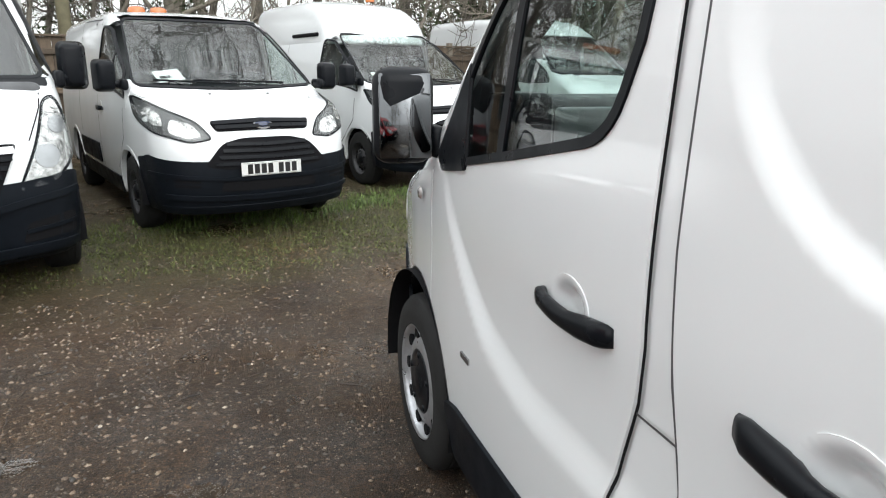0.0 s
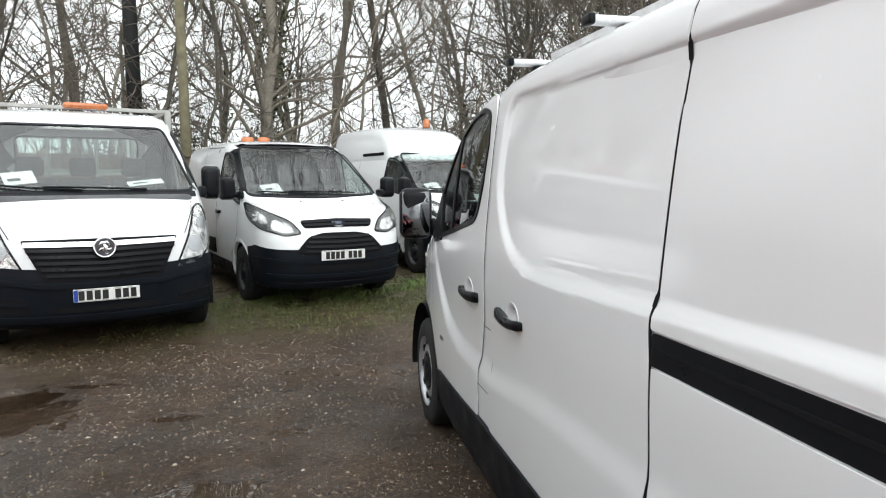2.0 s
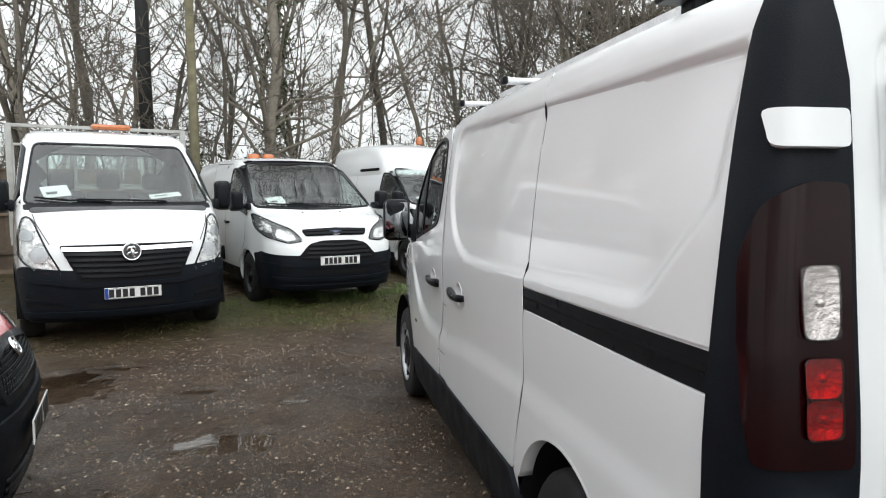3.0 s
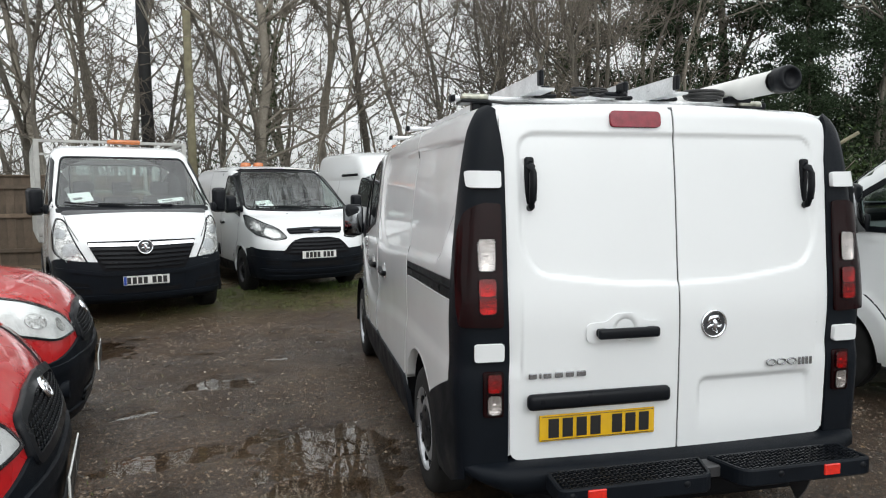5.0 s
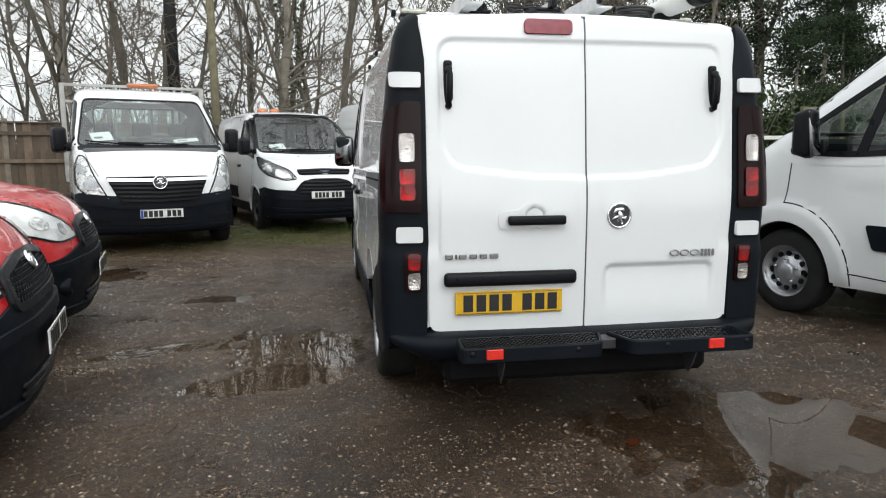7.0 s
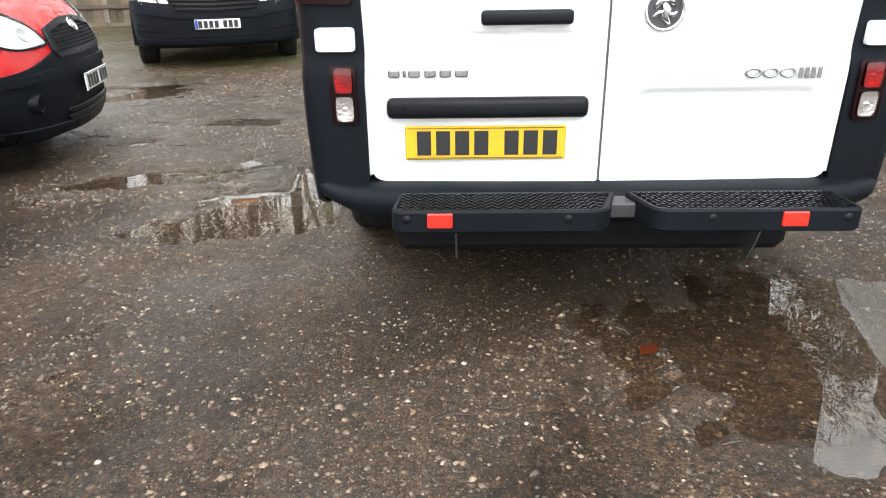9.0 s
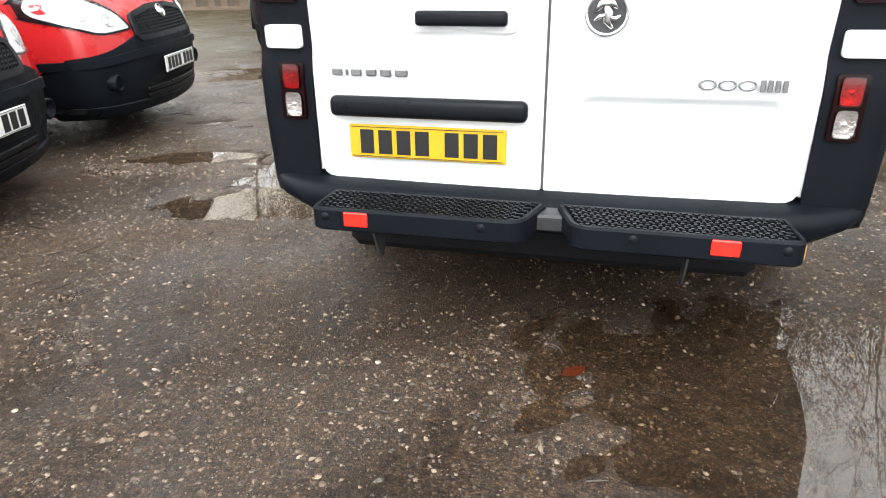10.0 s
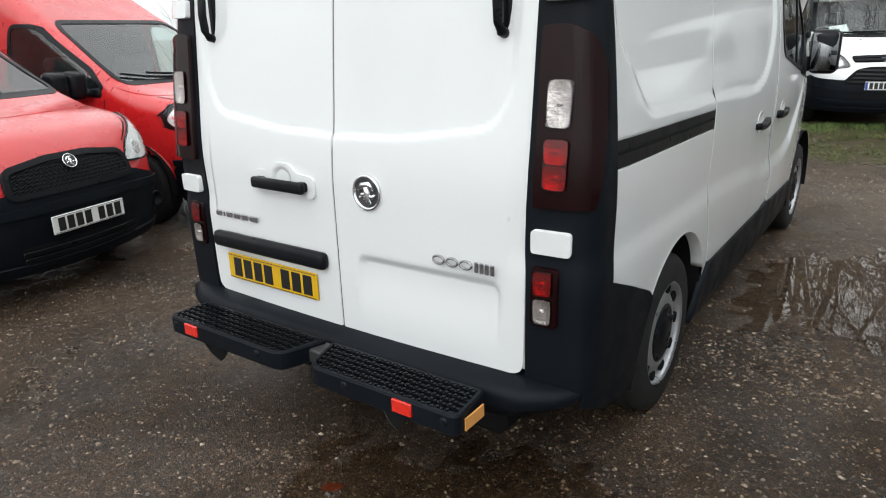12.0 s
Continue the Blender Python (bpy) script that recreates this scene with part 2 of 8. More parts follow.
def rounded(poly, r=0.03, seg=5):
    """A polygon with its corners rounded; a point may carry its own radius as a third number."""
    out = []
    n = len(poly)
    for i in range(n):
        p = Vector(poly[i][:2])
        rr = poly[i][2] if len(poly[i]) > 2 else r
        a, b = Vector(poly[i - 1][:2]) - p, Vector(poly[(i + 1) % n][:2]) - p
        if rr <= 0 or a.length < 1e-6 or b.length < 1e-6:
            out.append(tuple(p))
            continue
        k = min(rr, a.length * 0.48, b.length * 0.48)
        s, e = p + a.normalized() * k, p + b.normalized() * k
        for j in range(seg + 1):
            t = j / seg
            out.append(tuple((1 - t) ** 2 * s + 2 * t * (1 - t) * p + t * t * e))
    return out


def arc(cy, cz, r, a0, a1, n=14):
    return [(cy + r * math.cos(radians(a0 + (a1 - a0) * i / n)), cz + r * math.sin(radians(a0 + (a1 - a0) * i / n)), 0) for i in range(n + 1)]


class Skin:
    """A car body as a smooth solid, on whose surface panels are laid."""

    def __init__(self, top, hw, nose, tail, floor, length, crown=0.03, k=0.12, kside=0.10, taper=None, bow=0.18, tbow=0.03, press=None):
        self.top, self.hw, self.nose, self.tail = pchip(*zip(*top)), pchip(*zip(*hw)), pchip(*zip(*nose)), pchip(*zip(*tail))
        self.floor, self.length, self.crown, self.k, self.kside = floor, length, crown, k, kside
        self.taper = pchip(*zip(*taper)) if taper else None
        self.bow, self.tbow, self.press = bow, tbow, press

    def F(self, p):
        x, y, z = p[:, 0], p[:, 1], p[:, 2]
        ax = np.abs(x)
        w = self.hw(z)
        if self.taper:
            w = w - self.taper(y)
        side = ax - w
        e = 0.02
        slope = (self.top(y + e) - self.top(y - e)) / (2 * e)
        up = (z - self.top(y) + self.crown * x * x) / np.sqrt(1 + slope * slope)
        front = y - self.nose(z) + self.bow * (ax ** 2.6)
        back = self.tail(z) - y + self.tbow * ax ** 2
        a = smax(up, side, self.kside)
        a = smax(a, front, self.k)
        a = smax(a, back, 0.07)
        a = smax(a, self.floor - z, 0.04)
        if self.press:
            a = a + self.press(x, y, z)
        return a

    def normal(self, p):
        e = 0.004
        g = np.stack([self.F(p + np.eye(3)[i] * e) - self.F(p - np.eye(3)[i] * e) for i in range(3)], 1)
        return g / (np.linalg.norm(g, axis=1, keepdims=True) + 1e-9)

    def cast(self, o, d, far, steps=70):
        """The first crossing of rays from outside, as points."""
        t0 = np.zeros(len(o))
        hit = np.zeros(len(o), bool)
        lo, hi = np.zeros(len(o)), np.full(len(o), far)
        for i in range(1, steps + 1):
            t = far * i / steps
            f = self.F(o + d * t)
            now = (f <= 0) & ~hit
            lo[now], hi[now] = far * (i - 1) / steps, t
            hit |= now
        for _ in range(22):
            m = (lo + hi) / 2
            f = self.F(o + d * m[:, None])
            lo, hi = np.where(f > 0, m, lo), np.where(f > 0, hi, m)
        return o + d * hi[:, None], hit

    def shell(self, ny=70, na=96, cap=14, zs=0.7, ends=(0.55, 0.55), y0=0.0, holes=()):
        """The whole body as one mesh, open where a hole is. holes: functions of (x, y, z) arrays, true where open."""
        a, b = y0 + ends[0], y0 + self.length - ends[1]
        o, d = [], []
        ang = [2 * math.pi * i / na for i in range(na)]
        ring = []
        for j in range(1, cap + 1):
            f = math.pi / 2 * j / cap
            ring.append((a, -math.cos(f), math.sin(f)))
        for j in range(1, ny):
            ring.append((a + (b - a) * j / ny, 0.0, 1.0))
        for j in range(cap, 0, -1):
            f = math.pi / 2 * j / cap
            ring.append((b, math.cos(f), math.sin(f)))
        for y, c, s in ring:
            for t in ang:
                o.append((0, y, zs))
                d.append((s * math.cos(t), c, s * math.sin(t)))
        o += [(0, a, zs), (0, b, zs)]
        d += [(0, -1, 0), (0, 1, 0)]
        o, d = np.array(o, float), np.array(d, float)
        lo, hi = np.zeros(len(o)), np.full(len(o), 3.5)
        for _ in range(30):
            m = (lo + hi) / 2
            f = self.F(o + d * m[:, None])
            lo, hi = np.where(f < 0, m, lo), np.where(f < 0, hi, m)
        p = o + d * lo[:, None]
        faces = []
        nr = len(ring)
        for j in range(nr - 1):
            for i in range(na):
                k = (i + 1) % na
                faces.append((j * na + i, (j + 1) * na + i, (j + 1) * na + k, j * na + k))
        for i in range(na):
            faces.append((nr * na, i, (i + 1) % na))
            faces.append((nr * na + 1, (nr - 1) * na + (i + 1) % na, (nr - 1) * na + i))
        if holes:
            c = np.array([p[list(f)].mean(0) for f in faces])
            gone = np.zeros(len(faces), bool)
            for h in holes:
                gone |= h(c[:, 0], c[:, 1], c[:, 2])
            faces = [f for f, g in zip(faces, gone) if not g]
        return p, faces


FRAMES = {  # how an outline (u, v) is laid on a body: origin axes and the way inwards
    "L": ((0, 1, 0), (0, 0, 1), (1, 0, 0)), "R": ((0, 1, 0), (0, 0, 1), (-1, 0, 0)),
    "F": ((1, 0, 0), (0, 0, 1), (0, -1, 0)), "B": ((1, 0, 0), (0, 0, 1), (0, 1, 0)), "T": ((1, 0, 0), (0, 1, 0), (0, 0, -1)),
    "BL": ((0.70711, -0.70711, 0), (0, 0, 1), (0.70711, 0.70711, 0)), "BR": ((0.70711, 0.70711, 0), (0, 0, 1), (-0.70711, 0.70711, 0)),
    "FL": ((0.70711, 0.70711, 0), (0, 0, 1), (0.70711, -0.70711, 0)), "FR": ((0.70711, -0.70711, 0), (0, 0, 1), (-0.70711, -0.70711, 0))}


def lay(skin, uv, view, reach):
    """Points of a plane outline laid on the skin, with their normals."""
    u, v, w = (np.array(a, float) for a in FRAMES[view])
    uv = np.array(uv, float)
    o = uv[:, :1] * u + uv[:, 1:2] * v - w * reach
    d = np.repeat(w[None], len(o), 0)
    p, hit = skin.cast(o, d, reach * (2.0 if view[0] in "FB" else 1.0))
    n = skin.normal(p)
    return p, n, hit & ((n @ -w) > 0.10)


def panel_mesh(skin, faces2d, view, reach, off, deep, step):
    """A mesh of 2D faces cut by a grid, laid on the skin, proud by off, its rim going in by deep."""
    bm = bmesh.new()
    seen = {}

    def vert(q):
        key = (round(q[0], 5), round(q[1], 5))
        if key not in seen:
            seen[key] = bm.verts.new((q[0], q[1], 0))
        return seen[key]
    for f in faces2d:
        vs = []
        for q in f:
            v = vert(q)
            if not vs or (v is not vs[-1]):
                vs.append(v)
        if vs[0] is vs[-1]:
            vs.pop()
        if len(vs) > 2:
            try:
                bm.faces.new(vs)
            except ValueError:
                pass
    bm.normal_update()
    if len(faces2d) == 1 and len(faces2d[0]) > 4:
        bmesh.ops.triangulate(bm, faces=bm.faces[:])
    us, vs = [v.co.x for v in bm.verts], [v.co.y for v in bm.verts]
    for axis, vals in ((0, us), (1, vs)):
        lo, hi = min(vals), max(vals)
        for i in range(1, int((hi - lo) / step) + 1):
            c = [0, 0, 0]
            c[axis] = lo + i * step
            if c[axis] >= hi - 1e-4:
                break
            nrm = [0, 0, 0]
            nrm[axis] = 1
            bmesh.ops.bisect_plane(bm, geom=bm.verts[:] + bm.edges[:] + bm.faces[:], plane_co=c, plane_no=nrm, dist=1e-5)
    bm.verts.index_update()
    uv = [(v.co.x, v.co.y) for v in bm.verts]
    p, n, hit = lay(skin, uv, view, reach)
    # turn faces outwards
    w = Vector(FRAMES[view][2])
    coords = p + n * off
    flip = FRAMES[view]
    outward = -Vector(flip[2])
    sign = Vector(flip[0]).cross(Vector(flip[1])).dot(outward)
    good = {f for f in bm.faces if all(hit[v.index] for v in f.verts)}
    best, todo = set(), set(good)
    while todo:  # keep the largest connected piece
        stack = [todo.pop()]
        piece = set(stack)
        while stack:
            for e in stack.pop().edges:
                for g in e.link_faces:
                    if g in todo:
                        todo.discard(g)
                        piece.add(g)
                        stack.append(g)
        if sum(f.calc_area() for f in piece) > sum(f.calc_area() for f in best):
            best = piece
    good = best
    polys = []
    for f in bm.faces:
        if f not in good:
            continue
        idx = [v.index for v in f.verts]
        if f.normal.z * sign < 0:
            idx.reverse()
        polys.append(idx)
    verts, norms = coords.tolist(), n.tolist()
    if deep:
        rim, dup = {}, {}
        for e in bm.edges:
            mine = [f for f in e.link_faces if f in good]
            if len(mine) == 1:
                f = mine[0]
                i, j = e.verts[0].index, e.verts[1].index
                c = np.mean([coords[v.index] for v in f.verts], 0)
                mid = (coords[i] + coords[j]) / 2
                out = mid - c
                along = coords[j] - coords[i]
                out = np.cross(along, n[i])
                if np.dot(out, mid - c) < 0:
                    out = -out
                out = out / (np.linalg.norm(out) + 1e-9)
                ids = []
                for a in (i, j):
                    if a not in dup:
                        dup[a] = [len(verts), out.copy(), a]
                        verts.append(verts[a])
                        norms.append(None)
                        verts.append((coords[a] - n[a] * deep).tolist())
                        norms.append(None)
                    else:
                        dup[a][1] = dup[a][1] + out
                    ids.append(dup[a][0])
                q = [ids[0], ids[1], ids[1] + 1, ids[0] + 1]
                if np.dot(np.cross(np.array(verts[q[1]]) - np.array(verts[q[0]]), -n[i]), out) < 0:
                    q.reverse()
                polys.append(q)
        for s, o, a in dup.values():
            o = o / (np.linalg.norm(o) + 1e-9)
            top = o * 0.75 + n[a] * 0.65
            norms[s] = (top / np.linalg.norm(top)).tolist()
            norms[s + 1] = o.tolist()
    bm.free()
    used = sorted({i for q in polys for i in q})
    at = {i: k for k, i in enumerate(used)}
    verts, norms = [verts[i] for i in used], [norms[i] for i in used]
    polys = [[at[i] for i in q] for q in polys]
    me = bpy.data.meshes.new("panel")
    me.from_pydata(verts, [], polys)
    me.polygons.foreach_set("use_smooth", [True] * len(me.polygons))
    me.normals_split_custom_set_from_vertices(norms)
    return me


def panel(name, skin, outline, view, material, parent, label="", off=0.004, deep=0.012, step=0.04, reach=1.7):
    me = panel_mesh(skin, [outline], view, reach, off, deep, step)
    return mesh_part(name, me, material, parent, label)


def ring_panel(name, skin, outer, inner, view, material, parent, label="", off=0.005, deep=0.012, step=0.05, reach=1.7):
    """A band between two outlines of as many points."""
    n = len(outer)
    faces = [[outer[i], outer[(i + 1) % n], inner[(i + 1) % n], inner[i]] for i in range(n)]
    me = panel_mesh(skin, faces, view, reach, off, deep, step)
    return mesh_part(name, me, material, parent, label)


def strip(name, skin, line, view, width, material, parent, label="", off=0.002, deep=0.0, step=0.06, reach=1.7):
    """A ribbon of a width along a line laid on the skin."""
    pts = [Vector(q[:2]) for q in line]
    L, R = [], []
    for i, p in enumerate(pts):
        d = (pts[min(i + 1, len(pts) - 1)] - pts[max(i - 1, 0)]).normalized()
        nrm = Vector((-d.y, d.x))
        L.append(tuple(p + nrm * width / 2))
        R.append(tuple(p - nrm * width / 2))
    faces = [[L[i], L[i + 1], R[i + 1], R[i]] for i in range(len(pts) - 1)]
    me = panel_mesh(skin, faces, view, reach, off, deep, step)
    return mesh_part(name, me, material, parent, label)


def shrink(poly, d):
    """A polygon moved inwards by d, point by point."""
    out = []
    n = len(poly)
    area = sum(poly[i][0] * poly[(i + 1) % n][1] - poly[(i + 1) % n][0] * poly[i][1] for i in range(n))
    s = 1 if area > 0 else -1
    for i in range(n):
        a = Vector(poly[i][:2]) - Vector(poly[i - 1][:2])
        b = Vector(poly[(i + 1) % n][:2]) - Vector(poly[i][:2])
        a = a.normalized() if a.length > 1e-9 else b.normalized()
        b = b.normalized() if b.length > 1e-9 else a
        m = Vector((-(a.y + b.y), a.x + b.x)) * s
        m = m.normalized() if m.length > 1e-6 else Vector((-a.y, a.x)) * s
        c = max(0.5, m.dot(Vector((-a.y, a.x)) * s))
        out.append((poly[i][0] + m.x * d / c, poly[i][1] + m.y * d / c))
    return out


def inside2(poly, view):
    """A test for holes: inside the outline, and on the side that the view sees."""
    def test(x, y, z):
        a, b = {"L": (y, z), "R": (y, z), "F": (x, z), "B": (x, z)}[view]
        ok = poly_dist(a, b, poly) < 0
        return ok & {"L": x < -0.3, "R": x > 0.3, "F": y > test.mid, "B": y < test.mid}[view]
    test.mid = 0.0
    return test


def circle_hole(cy, cz, r):
    return lambda x, y, z: ((y - cy) ** 2 + (z - cz) ** 2 < r * r) & (np.abs(x) > 0.45)


def under_hole(zmax):
    return lambda x, y, z: z < zmax


def shell_part(skin, name, material, parent, label="", inset=0.0, **kw):
    p, faces = skin.shell(**kw)
    n = skin.normal(p)
    me = bpy.data.meshes.new(name)
    me.from_pydata((p - n * inset).tolist(), [], faces)
    me.polygons.foreach_set("use_smooth", [True] * len(me.polygons))
    me.normals_split_custom_set_from_vertices(n.tolist())
    return mesh_part(name, me, material, parent, label)

# ---- parts that all vehicles share ----
VENTS = {}

def wheel(parent, x, y, r=0.33, width=0.21, style="steel", rim=0.215):
    """A wheel whose outer face looks along the sign of x: rim, tyre and centre."""
    s = 1 if x > 0 else -1
    prof = [(0.5, rim * 0.98), (0.5, r * 0.80), (0.47, r * 0.93), (0.38, r * 0.985), (0.2, r), (-0.2, r), (-0.38, r * 0.985), (-0.47, r * 0.93), (-0.5, r * 0.78), (-0.5, rim * 0.98)]
    bm = bmesh.new()
    lathe(bm, [(a * width, q) for a, q in prof], "x", 56)
    # tread blocks cut by grooves
    for g in (-0.24, 0.0, 0.24):
        lathe(bm, [(g * width - 0.006, r + 0.0015), (g * width - 0.004, r - 0.006), (g * width + 0.004, r - 0.006), (g * width + 0.006, r + 0.0015)], "x", 56)
    if style == "steel":
        disc = [(0.42, rim), (0.50, rim * 0.965), (0.44, rim * 0.93), (0.30, rim * 0.86), (0.40, rim * 0.72), (0.44, rim * 0.50), (0.38, rim * 0.40), (0.36, 0.0)]
    else:
        disc = [(0.44, rim), (0.49, rim * 0.97), (0.40, rim * 0.92), (0.10, rim * 0.80), (0.12, rim * 0.66), (0.34, rim * 0.56), (0.36, rim * 0.30), (0.42, rim * 0.26), (0.43, 0.0)]
    b2 = bmesh.new()
    lathe(b2, [(a * width * s, q) for a, q in disc], "x", 48)
    face = STEEL if style != "black" else DARKSTEEL
    w = part("wheel", b2, face, parent, "steel wheel")
    w.location = (x - s * width * 0.5, y, r - 0.008)
    part("tyre", bm, RUBBER, w, "wet black rubber tyre")
    n = 10 if style == "steel" else 12
    q, a = (0.83, 0.355) if style == "steel" else (0.66, 0.26)
    for i in range(n):
        t = 2 * math.pi * i / n
        key = (round(rim, 3), s)
        if key not in VENTS:
            b3 = bmesh.new()
            lathe(b3, [(0.0, rim * 0.105), (s * 0.012, rim * 0.105), (s * 0.0125, 0.0)], "x", 12)
            VENTS[key] = bpy.data.meshes.new("vent_hole")
            b3.to_mesh(VENTS[key])
            b3.free()
            VENTS[key].materials.append(SEAM)
        o = new("vent_hole", VENTS[key])
        o.parent = w
        o.location = (a * width * s, rim * q * math.cos(t), rim * q * math.sin(t))
    b4 = bmesh.new()
    cap = ((0.30, 0.56), (0.435, 0.55), (0.455, 0.50), (0.45, 0.30), (0.49, 0.24), (0.50, 0.0)) if style == "steel" else ((0.30, 0.34), (0.44, 0.33), (0.50, 0.25), (0.51, 0.0))
    lathe(b4, [(u * width * s, q * rim) for u, q in cap], "x", 28)
    for i in range(5):
        t = 2 * math.pi * i / 5 + 0.3
        lathe(b4, [(0.38 * width * s, rim * 0.06), (0.47 * width * s, rim * 0.055), (0.48 * width * s, 0)], "x", 8, (0, rim * 0.46 * math.cos(t), rim * 0.46 * math.sin(t)))
    part("hub_cap", b4, SATIN if style != "alloyish" else STEEL, w)
    return w


def wheel_well(parent, x, y, r, width=0.34):
    s = 1 if x > 0 else -1
    bm = bmesh.new()
    prof = [(x + s * 0.0, r), (x - s * width, r), (x - s * width, 0.0)]
    lathe(bm, prof, "x", 40, (0, y, 0.33))
    bmesh.ops.delete(bm, geom=[f for f in bm.faces if f.calc_center_median().z < 0.25], context="FACES")
    return part("wheel_well", bm, SEAM, parent, "dark wheel-arch liner")


def bars_plate(parent, at, n, yellow=False, bar_rows=((-0.232, 7),), blue=False, w=0.52, h=0.111):
    """A number plate: blank, with plain bars in place of characters. at: its centre; n: 2D facing, in the parent's space."""
    bm = boxes(((-w / 2, -0.004, -h / 2), (w / 2, 0.004, h / 2)), bevel=0.003)
    a = Vector(n).normalized()
    rot = math.atan2(a.x, -a.y)
    p = part("number_plate", bm, PLATE_Y if yellow else PLATE_W, parent, "yellow rear number plate with plain dark bars" if yellow else "white front number plate with plain dark bars", False)
    p.matrix_basis = Matrix.Translation(at) @ pose(0, 0, 0, 0, 0, math.degrees(rot))
    bm = bmesh.new()
    xs = [-0.222 + 0.062 * i + (0.036 if i > 3 else 0) for i in range(7)]
    for i, x0 in enumerate(xs):
        box(bm, (x0, -0.0062, -0.040), (x0 + 0.046, -0.0042, 0.040), None, 0.0)
    box(bm, (-w / 2 + 0.008, -0.0062, h / 2 - 0.008), (w / 2 - 0.008, -0.0042, h / 2 - 0.006))
    box(bm, (-w / 2 + 0.008, -0.0062, -h / 2 + 0.006), (w / 2 - 0.008, -0.0042, -h / 2 + 0.008))
    part("plate_marking", bm, INK, p, "", False)
    if blue:
        part("plate_band", boxes(((-w / 2 + 0.002, -0.0062, -h / 2 + 0.004), (-w / 2 + 0.034, -0.0042, h / 2 - 0.004)), bevel=0), BLUE, p, "blue band", False)
    return p


def seat(parent, x, y, z=0.55, back=0.72, material=None):
    bm = bmesh.new()
    box(bm, (x - 0.25, y - 0.25, z), (x + 0.25, y + 0.25, z + 0.16), None, 0.06, 3)
    t = Matrix.Translation((x, y - 0.24, z + 0.1)) @ pose(0, 0, 0, -10)
    box(bm, (-0.24, -0.07, 0), (0.24, 0.07, back - 0.1), t, 0.06, 3)
    box(bm, (-0.13, -0.05, back - 0.08), (0.13, 0.05, back + 0.12), t, 0.045, 3)
    return part("seat", bm, material or SEAT, parent, "dark cloth seat with headrest")


def steering_wheel(parent, x, y, z, tilt=-62):
    bm = bmesh.new()
    t = Matrix.Translation((x, y, z)) @ pose(0, 0, 0, tilt)
    ring = [t @ Vector((0.19 * math.cos(2 * math.pi * i / 28), 0.19 * math.sin(2 * math.pi * i / 28), 0)) for i in range(29)]
    tube(bm, ring, 0.016, 8, False)
    for a in (200, 340, 270):
        tube(bm, [t @ Vector((0, 0, -0.02)), t @ Vector((0.18 * math.cos(radians(a)), 0.18 * math.sin(radians(a)), 0))], 0.014, 6)
    box(bm, (-0.07, -0.06, -0.03), (0.07, 0.06, 0.02), t, 0.02, 2)
    tube(bm, [t @ Vector((0, 0, 0)), t @ Vector((0, 0, -0.35))], 0.035, 8)
    return part("steering_wheel", bm, SATIN, parent)


def door_mirror(parent, side, y, z, reach, inner, h=0.30, w=0.22, depth=0.13, tilt=0.0, indicator=False, body_mat=None):
    """A tall van mirror on an arm, its glass looking backwards."""
    s = side
    bm = bmesh.new()
    c = Vector((s * (reach - w / 2), y, z))
    t = Matrix.Translation(c) @ pose(0, 0, 0, 0, 0, s * 7)
    vs = box(bm, (-w / 2, -depth / 2, -h / 2), (w / 2, depth / 2, h / 2), t, 0.05, 4)
    for v in bm.verts:
        l = t.inverted() @ v.co
        if l.y > 0:
            l.x *= 0.82
            l.z *= 0.9
            v.co = t @ l
    tube(bm, [(s * inner, y + 0.05, z - h * 0.28), (s * (reach - w * 0.6), y + 0.03, z - h * 0.22)], [0.035, 0.03], 8)
    box(bm, (s * inner - 0.03, y - 0.06, z - h * 0.45), (s * inner + 0.03, y + 0.14, z - h * 0.1), None, 0.025, 2)
    m = part("door_mirror", bm, body_mat or SATIN, parent, "large black door mirror")
    tg = t @ Matrix.Translation((0, -depth / 2, 0)) @ pose(0, 0, 0, -7, 0, s * 3) @ Matrix.Translation((0, depth / 2, 0))
    g = bmesh.new()
    box(g, (-w / 2 + 0.016, -depth / 2 - 0.006, -h / 2 + 0.022), (w / 2 - 0.016, -depth / 2 + 0.004, h / 2 - 0.02), tg, 0.004, 1)
    part("mirror_glass", g, MIRROR, m, "mirror glass")
    if indicator:
        g = bmesh.new()
        box(g, (-0.030, depth / 2 - 0.012, -0.10), (0.030, depth / 2 + 0.008, 0.02), t, 0.01, 2)
        part("side_repeater", g, LAMP_WHITE, m, "clear side repeater lamp")
    return m


